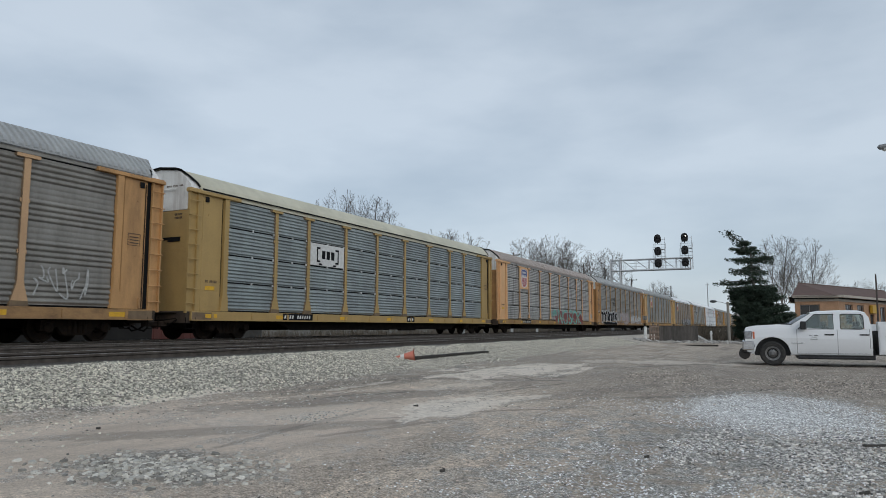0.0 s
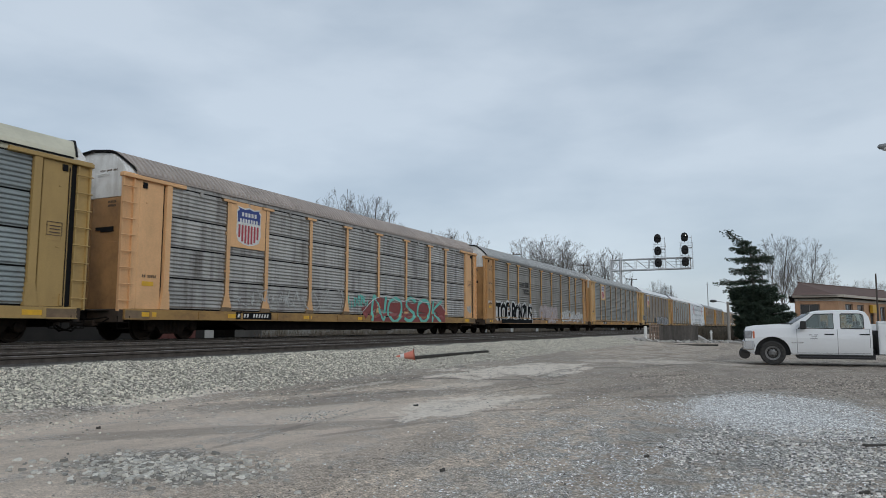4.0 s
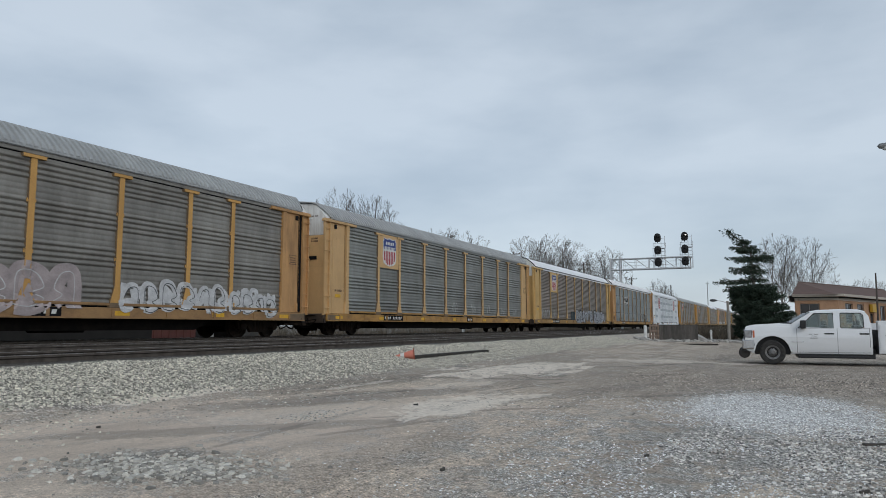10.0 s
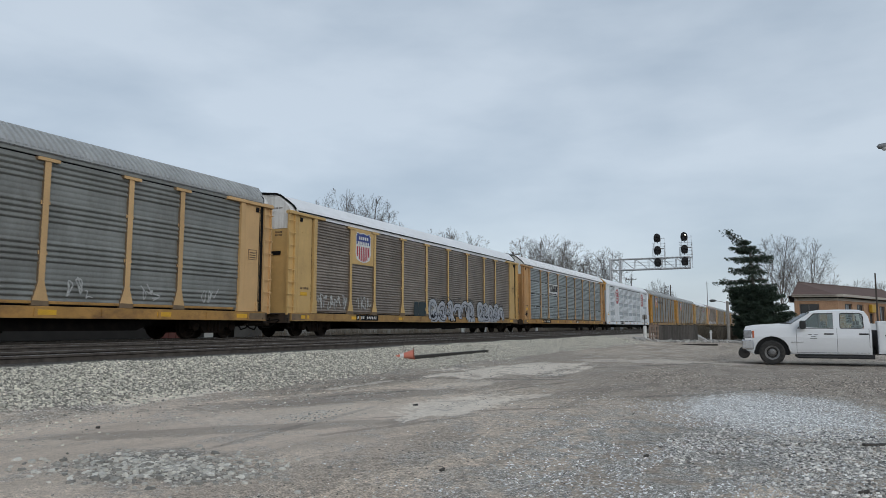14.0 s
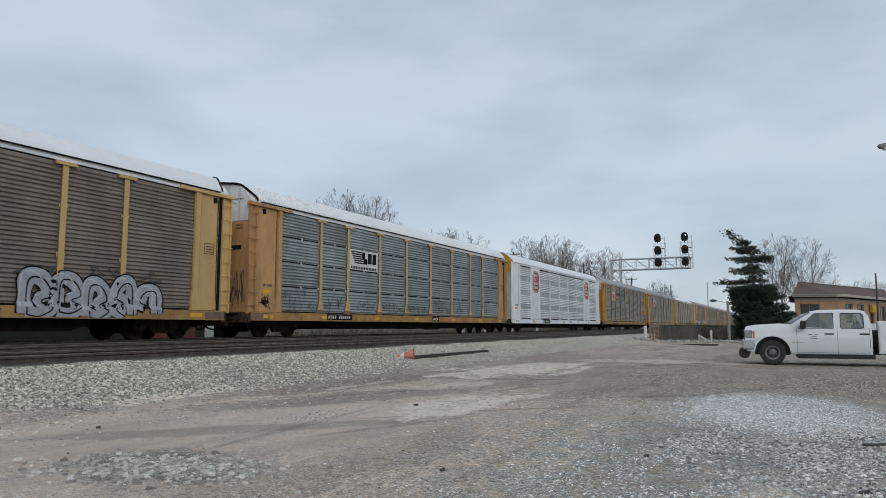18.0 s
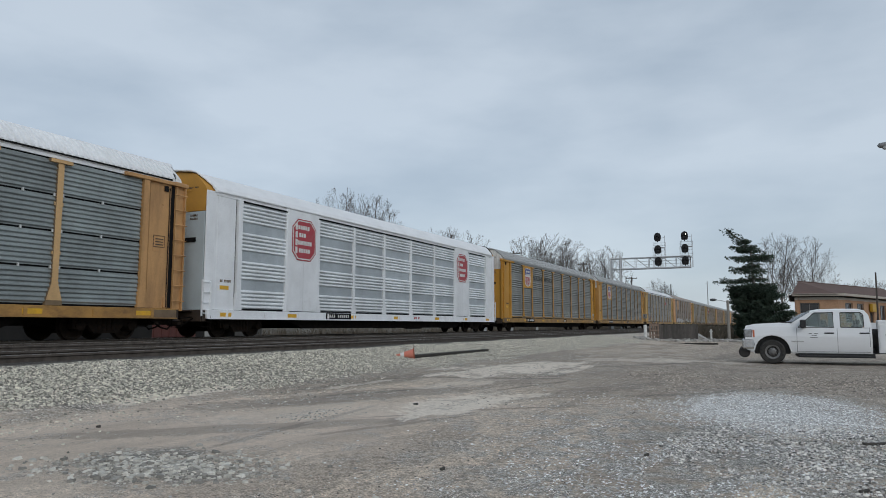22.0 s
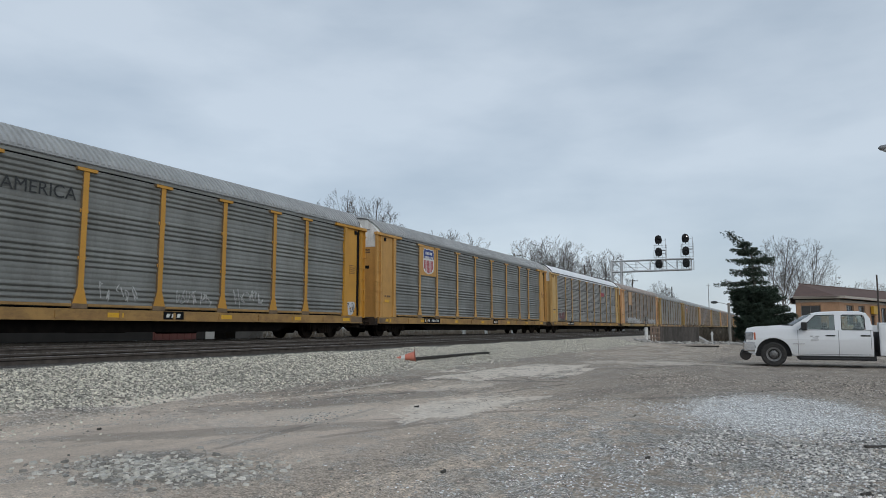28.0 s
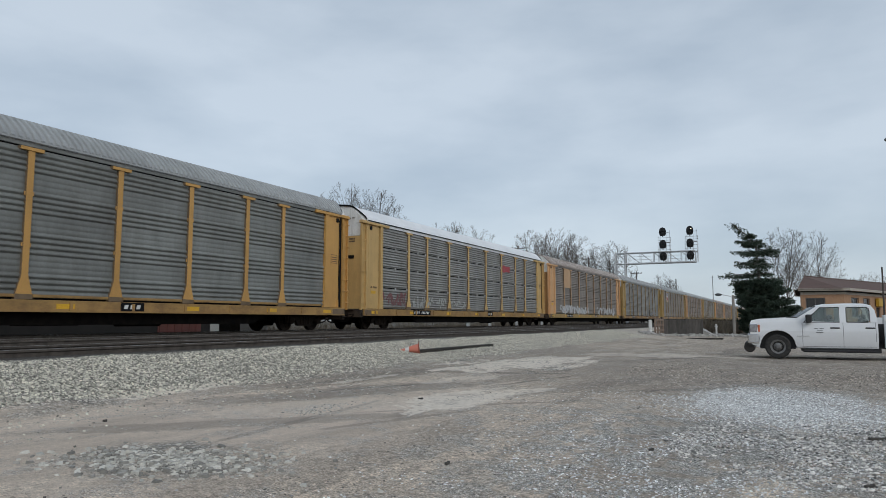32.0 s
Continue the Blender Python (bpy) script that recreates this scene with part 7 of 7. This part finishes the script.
def bare_tree_mesh(seed, height, leaders=6, low=0.2, breadth=0.3, fan=0.75):
    """A leafless tree: leaders fan out of a short trunk, and fork down to fine twigs that end along a rounded crown."""
    rng = random.Random(seed)
    verts, faces = [], []
    centre = Vector((0, 0, 0.56 * height))
    half = Vector((breadth * height, breadth * height, 0.44 * height))

    def room(p, d):
        """Way left from p along d to the crown's uneven surface."""
        q = Vector([(p - centre)[k] / half[k] for k in range(3)])
        e = Vector([d[k] / half[k] for k in range(3)])
        a, b, c = e.dot(e), q.dot(e), q.dot(q) - 1
        if b * b - a * c <= 0:
            return 0.05 * height
        out = (-b + math.sqrt(b * b - a * c)) / a
        return max(out, 0.02 * height) * (0.96 + 0.16 * noise.noise((d.x * 3 + seed, d.y * 3, d.z * 3)))

    def stem(pts, r0, r1, sides):
        base, n = len(verts), len(pts)
        for i, q in enumerate(pts):
            t = (pts[min(i + 1, n - 1)] - pts[max(i - 1, 0)]).normalized()
            a = t.cross(Vector((0.3, 0.9, 0.2))).normalized()
            b = t.cross(a)
            r = r0 + (r1 - r0) * i / (n - 1)
            for k in range(sides):
                verts.append(tuple(q + (a * math.cos(6.2832 * k / sides) + b * math.sin(6.2832 * k / sides)) * r))
        for i in range(n - 1):
            for k in range(sides):
                faces.append((base + i * sides + k, base + i * sides + (k + 1) % sides, base + (i + 1) * sides + (k + 1) % sides, base + (i + 1) * sides + k))

    def branch(p, d, length, r, level):
        steps = (6, 5, 4, 3, 2)[level]
        pts, ways = [p], [d]
        for _ in range(steps):
            d = (d + Vector((rng.gauss(0, 1), rng.gauss(0, 1), rng.gauss(0, 0.7))) * (0.05 + 0.025 * level) + Vector((0, 0, 0.04))).normalized()
            pts.append(pts[-1] + d * (length / steps))
            ways.append(d)
        stem(pts, r, max(r * 0.3, 0.005), 6 if level < 1 else 4 if level < 2 else 3)
        if level == 4:
            return
        kids = (9, 6, 5, 3)[level]
        turn = rng.uniform(0, 6.28)
        for k in range(kids):
            u = (0.22, 0.18, 0.2, 0.25)[level] + 0.76 * (k + rng.random() * 0.8) / kids
            f = min(u, 0.999) * steps
            i0 = int(f)
            q, w = pts[i0].lerp(pts[i0 + 1], f - i0), ways[i0 + 1]
            turn += 2.4 + rng.uniform(-0.5, 0.5)
            side = Matrix.Rotation(turn, 3, w) @ w.orthogonal().normalized()
            tilt = rng.uniform(0.45, 0.85)
            nd = (w * math.cos(tilt) + side * math.sin(tilt) + Vector((0, 0, 0.10))).normalized()
            want = length * (0.62, 0.55, 0.5, 0.45)[level] * rng.uniform(0.6, 1.2) * (1.15 - 0.55 * u)
            branch(q, nd, min(want, room(q, nd)), max(r * (1 - 0.7 * u) * 0.62, 0.0058), level + 1)

    trunk = [Vector((0, 0, -0.3)), Vector((rng.uniform(-0.1, 0.1), rng.uniform(-0.1, 0.1), low * height * 0.5)), Vector((rng.uniform(-0.2, 0.2), rng.uniform(-0.2, 0.2), low * height))]
    stem(trunk, height * 0.017, height * 0.012, 8)
    for k in range(leaders):
        a = 6.2832 * (k + rng.uniform(-0.25, 0.25)) / leaders
        tilt = rng.uniform(0.35, 1.0) * fan if k else 0.08
        d = Vector((math.cos(a) * math.sin(tilt), math.sin(a) * math.sin(tilt), math.cos(tilt)))
        p = trunk[1].lerp(trunk[2], rng.uniform(0.5, 1.0))
        branch(p, d, room(p, d), height * rng.uniform(0.005, 0.0068), 0)
    me = bpy.data.meshes.new("branches")
    me.from_pydata(verts, [], faces)
    return me


def bare_trees():
    kinds = [bare_tree_mesh(3, 12, 6, 0.22, 0.27, 0.7), bare_tree_mesh(8, 12, 5, 0.18, 0.30, 0.75), bare_tree_mesh(15, 12, 6, 0.26, 0.25, 0.65), bare_tree_mesh(21, 12, 5, 0.2, 0.23, 0.6), bare_tree_mesh(27, 12, 7, 0.10, 0.31, 0.75)]
    rng = random.Random(2)
    spots = [(-42.4, 64.0, 16.1, 0), (-40.3, 66.0, 15.7, 1), (-40.0, 68.4, 15.2, 3), (-43.3, 88.7, 14.8, 1), (-41.4, 90.8, 15.2, 0), (-39.5, 92.8, 14.9, 3), (-38.1, 110.8, 16.1, 1), (-36.4, 113.9, 16.9, 3), (-34.4, 116.0, 16.9, 0), (-32.5, 118.1, 16.1, 2), (-29.1, 118.5, 14.4, 3), (-27.1, 120.6, 14.7, 1), (-36.1, 203.8, 12.0, 1), (-33.3, 205.1, 14.5, 0), (-30.6, 206.5, 12.9, 2), (-1.1, 92.7, 12.3, 1), (1.7, 94.1, 11.9, 4), (14.7, 184.3, 12.2, 0), (11.5, 185.1, 11.0, 2), (18.0, 185.9, 11.4, 1), (-33.5, 248.8, 8.2, 0), (-29.7, 252.9, 7.3, 2), (-23.1, 251.5, 6.7, 1)]
    for x, y, h, k in spots:
        x, y = at(x, y)
        z0 = ground_z(x, y) - 0.1
        tree = thing("bare_tree", "leafless grey-brown tree behind the railway" if x < -5 else "leafless tree with fine spreading twigs", "tree", Matrix.Translation((x, y, z0)) @ pose(0, 0, 0, 0, 0, rng.uniform(0, 360)) @ Matrix.Scale((h * 0.985 - z0) / 12, 4), group="bare trees")
        put("crown", kinds[k], BARK, tree)


def conifer():
    """Shaggy spruce: open shelves above, a dense skirt below and a leader bent over."""
    rng = random.Random(4)
    needle = surface("spruce_needles", (0.034, 0.058, 0.040), 0.8, second=(0.06, 0.085, 0.052), size=2.5, amount=0.6, island=0.5, bump=0)
    right = Vector((0.9027, 0.4302, 0))
    depth = Vector((-0.4302, 0.9027, 0))
    base = Vector((*at(-2.75, 64.6), 0.0))
    tree = thing("conifer_tree", "shaggy dark green spruce with ragged drooping tiers", "tree", Matrix.Translation(base))
    spine = [(0, -0.2), (0, 3), (-0.02, 6), (-0.15, 7.4), (-0.75, 8.15), (-1.5, 8.75), (-2.15, 9.3)]
    bm = bmesh.new()
    tube(bm, [tuple(right * u + Vector((0, 0, z))) for u, z in spine], [0.22, 0.17, 0.10, 0.07, 0.05, 0.035, 0.012], 8)
    part("trunk", bm, BARK, tree)
    verts, faces = [], []

    def tuft(p, d, size):
        for _ in range(8):
            q = (d + Vector((rng.gauss(0, 0.6), rng.gauss(0, 0.6), rng.gauss(-0.05, 0.4)))).normalized()
            s = q.cross(Vector((rng.gauss(0, 1), rng.gauss(0, 1), rng.gauss(0, 1)))).normalized() * size * 0.10
            o = len(verts)
            e = p + q * size * rng.uniform(0.7, 1.35)
            verts.extend((tuple(p - s * 0.5), tuple(p + s * 0.5), tuple(p.lerp(e, 0.6) + s), tuple(e), tuple(p.lerp(e, 0.6) - s)))
            faces.append((o, o + 1, o + 2, o + 3, o + 4))

    limbs = bmesh.new()

    def bough(z, a, reach, droop, big=1.0):
        ox = float(np.interp(z, [q[1] for q in spine], [q[0] for q in spine]))
        d = right * math.cos(a) + depth * math.sin(a)
        p0 = right * ox + Vector((0, 0, z))
        tip = rng.uniform(-0.05, 0.18)
        pts = [p0 + d * (reach * u) + Vector((0, 0, -droop * reach * u * (1.2 - u) * 1.8 + tip * u ** 3)) for u in (0, 0.35, 0.7, 1.0)]
        tube(limbs, pts, [0.035, 0.025, 0.015, 0.006], 4, False)
        m = max(8, int(reach * 34))
        for i in range(m):
            u = 0.1 + 0.92 * (i + rng.random()) / m
            j = min(int(u * 3), 2)
            q = pts[j].lerp(pts[j + 1], min(u * 3 - j, 1))
            side = d.cross(Vector((0, 0, 1))) * rng.gauss(0, 0.28 * (1.25 - 0.75 * u))
            tuft(q + side + Vector((0, 0, rng.uniform(-0.20, 0.05))), (d * 0.5 + side * 2.0 + Vector((0, 0, -0.15))).normalized(), rng.uniform(0.10, 0.19) * big)

    # reach to either side by height
    hs = (0.3, 1.2, 2.4, 3.3, 4.3, 5.0, 5.6, 6.2, 6.9, 7.5, 8.0)
    lefts = (1.3, 1.5, 1.55, 1.75, 2.1, 1.9, 1.6, 1.6, 1.8, 1.4, 0.7)
    rights = (2.8, 3.3, 3.1, 2.5, 1.9, 1.5, 1.3, 1.2, 1.5, 0.5, 0.8)

    def side_reach(z, a):
        c = math.cos(a)
        lo, hi = float(np.interp(z, hs, lefts)), float(np.interp(z, hs, rights))
        return (hi if c > 0 else lo) * abs(c) ** 0.8 + 0.5 * (lo + hi) * (1 - abs(c) ** 0.8)
    for _ in range(330):
        z = 0.35 + 4.3 * rng.random() ** 0.9
        a = rng.uniform(0, 6.2832)
        bough(z, a, side_reach(z, a) * rng.uniform(0.55, 1.06), rng.uniform(0.1, 0.3), 1.25)
    for z, n in ((4.55, 13), (5.15, 9), (5.75, 12), (6.2, 8), (6.85, 15), (7.4, 9), (7.75, 12), (8.1, 7)):
        for k in range(n):
            a = 6.2832 * (k + rng.uniform(-0.45, 0.45)) / n
            bough(z + rng.gauss(0, 0.1), a, side_reach(z, a) * rng.choice((0.4, 0.65, 0.85, 0.95, 1.08)), rng.uniform(-0.02, 0.14))
    for z, a, r in ((5.0, 3.1, 3.05), (5.05, 3.3, 2.7), (4.9, 2.95, 2.3), (4.35, 3.2, 2.45), (6.95, 0.1, 1.85), (6.9, 3.1, 2.0), (6.0, 3.0, 1.75), (6.9, -0.15, 1.7), (7.75, 3.2, 1.3), (7.6, 0.1, 0.7)):
        bough(z, a, r, 0.05)
    for k in range(26):
        z = 8.1 + 1.15 * k / 26
        bough(z, rng.uniform(0, 6.2832), rng.uniform(0.18, 0.5) * (1.2 - 0.6 * k / 26), -0.05, 0.85)
    part("limbs", limbs, BARK, tree)["kind"] = "stuff"
    me = bpy.data.meshes.new("crown")
    me.from_pydata(verts, [], faces)
    put("crown", me, needle, tree)


def brush():
    """Low leafless scrub behind the tracks and beside the building."""
    rng = random.Random(9)
    verts, faces = [], []
    zones = [(-28, 50, 2.0, 13, 0.8, 420), (-33, 60, 4, 26, 1.6, 420), (-30, 110, 5, 30, 2.2, 300), (-2.0, 76, 3.0, 3.0, 1.4, 160), (-6.2, 70, 2.2, 8, 1.5, 300)]
    for cx, cy, rx, ry, h, n in zones:
        for _ in range(n):
            x, y = cx + rng.uniform(-rx, rx), cy + rng.uniform(-ry, ry)
            z = ground_z(x, y) - 0.05
            for _ in range(9):
                d = Vector((rng.gauss(0, 0.5), rng.gauss(0, 0.5), 1)).normalized()
                e = Vector((x, y, z)) + d * h * rng.uniform(0.4, 1.05)
                s = Vector((rng.gauss(0, 1), rng.gauss(0, 1), 0)).normalized() * 0.018 * (1 + h * 0.4)
                o = len(verts)
                verts.extend((tuple(Vector((x, y, z)) - s), tuple(Vector((x, y, z)) + s), tuple(e)))
                faces.append((o, o + 1, o + 2))
    me = bpy.data.meshes.new("brush")
    me.from_pydata(verts, [], faces)
    ob = put("brush", me, surface("dry_brush", (0.14, 0.115, 0.085), 0.9, second=(0.09, 0.075, 0.055), size=2, amount=0.6, island=0.4))
    tagged(ob, "tangled leafless brush and dry stalks", "brush", kind="stuff")


# ---- buildings ----
def holed_wall(length, z0, z1, thick, openings):
    """One wall from u = 0 to its length, with openings (u0, u1, z0, z1) cut through it."""
    us = sorted({0.0, length, *[o[0] for o in openings], *[o[1] for o in openings]})
    zs = sorted({z0, z1, *[o[2] for o in openings], *[o[3] for o in openings]})
    solid = {(i, j): not any(o[0] < (us[i] + us[i + 1]) / 2 < o[1] and o[2] < (zs[j] + zs[j + 1]) / 2 < o[3] for o in openings) for i in range(len(us) - 1) for j in range(len(zs) - 1)}
    bm = bmesh.new()
    v = {(i, j, k): bm.verts.new((u, y, z)) for i, u in enumerate(us) for j, z in enumerate(zs) for k, y in enumerate((0.0, thick))}
    for (i, j), full in solid.items():
        if not full:
            continue
        for k in (0, 1):
            bm.faces.new((v[i, j, k], v[i + 1, j, k], v[i + 1, j + 1, k], v[i, j + 1, k]))
        for q, p0, p1 in (((i - 1, j), (i, j), (i, j + 1)), ((i + 1, j), (i + 1, j), (i + 1, j + 1)), ((i, j - 1), (i, j), (i + 1, j)), ((i, j + 1), (i, j + 1), (i + 1, j + 1))):
            if not solid.get(q, False):
                bm.faces.new((v[(*p0, 0)], v[(*p1, 0)], v[(*p1, 1)], v[(*p0, 1)]))
    bmesh.ops.delete(bm, geom=[q for q in bm.verts if not q.link_faces], context="VERTS")
    return bm


def brick_building():
    brick = surface("orange_brick", (0.44, 0.265, 0.16), 0.85, second=(0.35, 0.20, 0.12), size=0.8, amount=0.6, grain=9, bump=0.3)
    roof_m = surface("brown_shingles", (0.12, 0.07, 0.055), 0.9, second=(0.085, 0.053, 0.044), size=1.2, amount=0.6, grain=12, bump=0.5, island=0.12)
    trim = surface("pale_fascia", (0.46, 0.41, 0.35), 0.7)
    dark = surface("dark_soffit_and_shade", (0.03, 0.026, 0.023), 0.8)
    pane = surface("dark_window_pane", (0.02, 0.022, 0.025), 0.12)
    sash = surface("grey_sash", (0.16, 0.15, 0.145), 0.6)
    b = thing("brick_building", "low orange brick building with a brown shingle roof", "building")
    c, s = 0.8995, 0.437

    def plan(u, w):
        return Vector((c * u - s * w, s * u + c * w, 0))
    A, B, C, D, E = plan(31.5, 63), plan(34.8, 62), plan(56.6, 82.6), plan(51.5, 88.0), plan(38.6, 77)
    T = 4.0
    walls = ((A, B, [(0.37, 1.95, 1.2, 3.3)]), (B, C, [(1.8, 3.85, 1.6, 3.35), (5.1, 7.1, 1.6, 3.35), (8.8, 10.0, -0.1, 2.5), (12.1, 14.0, 1.5, 3.3), (17, 19.5, 1.5, 3.3), (22, 24, 1.5, 3.3)]), (C, D, []), (D, E, [(4, 6, 1.5, 3.3), (9, 11, 1.5, 3.3)]), (E, A, []))
    for p, q, ops in walls:
        d = q - p
        m = Matrix.Translation(p) @ pose(0, 0, 0, 0, 0, math.degrees(math.atan2(d.y, d.x)))
        L = d.length
        wl_ = part("wall", holed_wall(L, -0.2, T, 0.28, ops), brick, b, m=m)
        part("soffit", boxes((0.0, L, -0.50, 0.28, T - 0.02, T + 0.03)), dark, b, m=m)
        part("fascia", boxes((-0.3, L + 0.3, -0.56, -0.50, T - 0.10, T + 0.12)), trim, b, m=m)
        part("frieze", boxes((0.0, L, -0.04, -0.004, T - 0.42, T - 0.20)), trim, b, m=m)
        # dark strip that paints the soffit's shadow on the wall top
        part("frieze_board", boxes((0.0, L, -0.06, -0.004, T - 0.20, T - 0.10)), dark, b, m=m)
        for u0, u1, z0, z1 in ops:
            if z0 > 0:
                w = part("window", holed_wall(u1 - u0, z0, z1, 0.05, [(0.07, u1 - u0 - 0.07, z0 + 0.07, z1 - 0.07)]), sash, wl_, m=Matrix.Translation((u0, 0.12, 0)))
                n = max(2, round((u1 - u0) / 0.75))
                for k in range(n):
                    a0, a1 = u0 + 0.07 + (u1 - u0 - 0.14) * k / n, u0 + 0.07 + (u1 - u0 - 0.14) * (k + 1) / n
                    part("pane", boxes((a0 + 0.02, a1 - 0.02, 0.145, 0.155, z0 + 0.07, z1 - 0.07)), pane, wl_)
                    if k:
                        part("mullion", boxes((a0 - 0.02, a0 + 0.02, 0.12, 0.17, z0 + 0.07, z1 - 0.07)), sash, wl_)
                part("sill", boxes((u0 - 0.06, u1 + 0.06, -0.05, 0.12, z0 - 0.09, z0)), trim, wl_)
            else:
                part("door", boxes((u0, u1, 0.12, 0.18, -0.1, z1)), dark, wl_)
    # roof planes meet at a ridge parallel to the long front
    bm = bmesh.new()
    mid = (A + B + C + D + E) / 5
    eave = []
    for p in (A, B, C, D, E):
        o = (p - mid).normalized() * 0.75
        eave.append(bm.verts.new(p + o + Vector((0, 0, T + 0.06))))
    r0 = bm.verts.new(plan(34.4, 68) + Vector((0, 0, 5.55)))
    r1 = bm.verts.new(plan(52.0, 83.0) + Vector((0, 0, 5.55)))
    for f in ((eave[0], eave[1], r0), (eave[1], eave[2], r1, r0), (eave[2], eave[3], r1), (eave[3], eave[4], r0, r1), (eave[4], eave[0], r0)):
        bm.faces.new(f)
    roof = part("roof", bm, roof_m, b)
    bm = bmesh.new()
    tube(bm, [plan(34.4, 68) + Vector((0, 0, 5.56)), plan(52.0, 83.0) + Vector((0, 0, 5.56))], 0.07, 6)
    part("ridge_cap", bm, roof_m, roof)
    d = C - B
    sg = thing("yellow_sign", "yellow box sign beside a door", "sign", Matrix.Translation(B) @ pose(0, 0, 0, 0, 0, math.degrees(math.atan2(d.y, d.x))))
    part("sign_box", boxes((8.5, 10.2, -0.35, -0.06, 2.62, 3.4), bevel=0.03), surface("sign_yellow", (0.55, 0.33, 0.03), 0.5, second=(0.42, 0.25, 0.03), size=3, amount=0.3), sg)
    part("bracket", boxes((9.2, 9.4, -0.08, 0.1, 2.8, 3.2)), M_STEEL, sg)


def far_side_buildings():
    grey = surface("stained_grey_concrete", (0.11, 0.107, 0.10), 0.9, second=(0.06, 0.058, 0.055), size=0.7, amount=0.7, streak=(0.07, 0.065, 0.06), streak_amount=0.5)
    red = surface("dull_red_siding", (0.17, 0.06, 0.05), 0.8, second=(0.12, 0.05, 0.045), size=1.2, amount=0.6, streak=(0.07, 0.04, 0.035), streak_amount=0.4)
    pale = surface("pale_door_paint", (0.5, 0.5, 0.48), 0.7)
    roof_m = surface("tar_roof", (0.05, 0.048, 0.046), 0.9)
    h = thing("trackside_warehouse", "low grey and red warehouse across the tracks", "warehouse", Matrix.Translation((-30.5, 0, 0.2)))
    murk = surface("near_black_siding", (0.018, 0.017, 0.016), 0.9, second=(0.034, 0.031, 0.029), size=0.8, amount=0.6)
    for y0, y1, m in ((-12, 14.0, murk), (14.0, 27.2, murk), (27.2, 30.3, red), (30.3, 31.0, murk), (31.9, 36.0, grey)):
        part("wall", boxes((-9, 0, y0, y1 - 0.01, -0.2, 3.4)), m, h)
        part("roof", boxes((-9.2, 0.25, y0, y1 - 0.01, 3.4, 3.6)), roof_m, h)
    part("door", boxes((-9, 0.02, 31.0, 31.89, -0.2, 3.4)), pale, h)
    for k in range(6):
        part("siding_batten", boxes((0.0, 0.04, 27.3 + 0.52 * k, 27.36 + 0.52 * k, 0.0, 3.3)), red, h)
    for y in (-4, 3.2, 9.5, 17.5, 33.2):
        part("window", boxes((-0.02, 0.03, y, y + 1.2, 1.3, 2.6), bevel=0.01), M_TRIM_SHADE, h)
    cab = thing("relay_cabinet", "dark steel relay cabinet beside the track", "cabinet", Matrix.Translation((-26.2, 28.0, ground_z(-26.2, 28.0))))
    part("body", boxes((-0.4, 0.4, -0.35, 0.35, 0, 1.5), bevel=0.02), M_BLACK, cab)
    part("lid", boxes((-0.45, 0.45, -0.4, 0.4, 1.5, 1.58), bevel=0.01), M_BLACK, cab)
    white = surface("far_white_paint", (0.62, 0.62, 0.6), 0.6)
    for k, (x, y) in enumerate(((-26.5, 58.8), (-26.5, 64.0), (-26.5, 71.5), (-26.5, 80.0))):
        p = thing("white_bollard", "white post standing across the tracks", "post", Matrix.Translation((x, y, ground_z(x, y))), group="white posts")
        part("post", boxes((-0.12, 0.12, -0.12, 0.12, -0.1, 1.0), bevel=0.02), white, p)
# ---- build ----
build_ground()
build_tracks()
build_train()
build_graffiti()
brick_building()
far_side_buildings()
signal_gantry()
poles()
conifer()
bare_trees()
brush()
pickup()
small_clutter()
scraps()
build_stones()
motions()
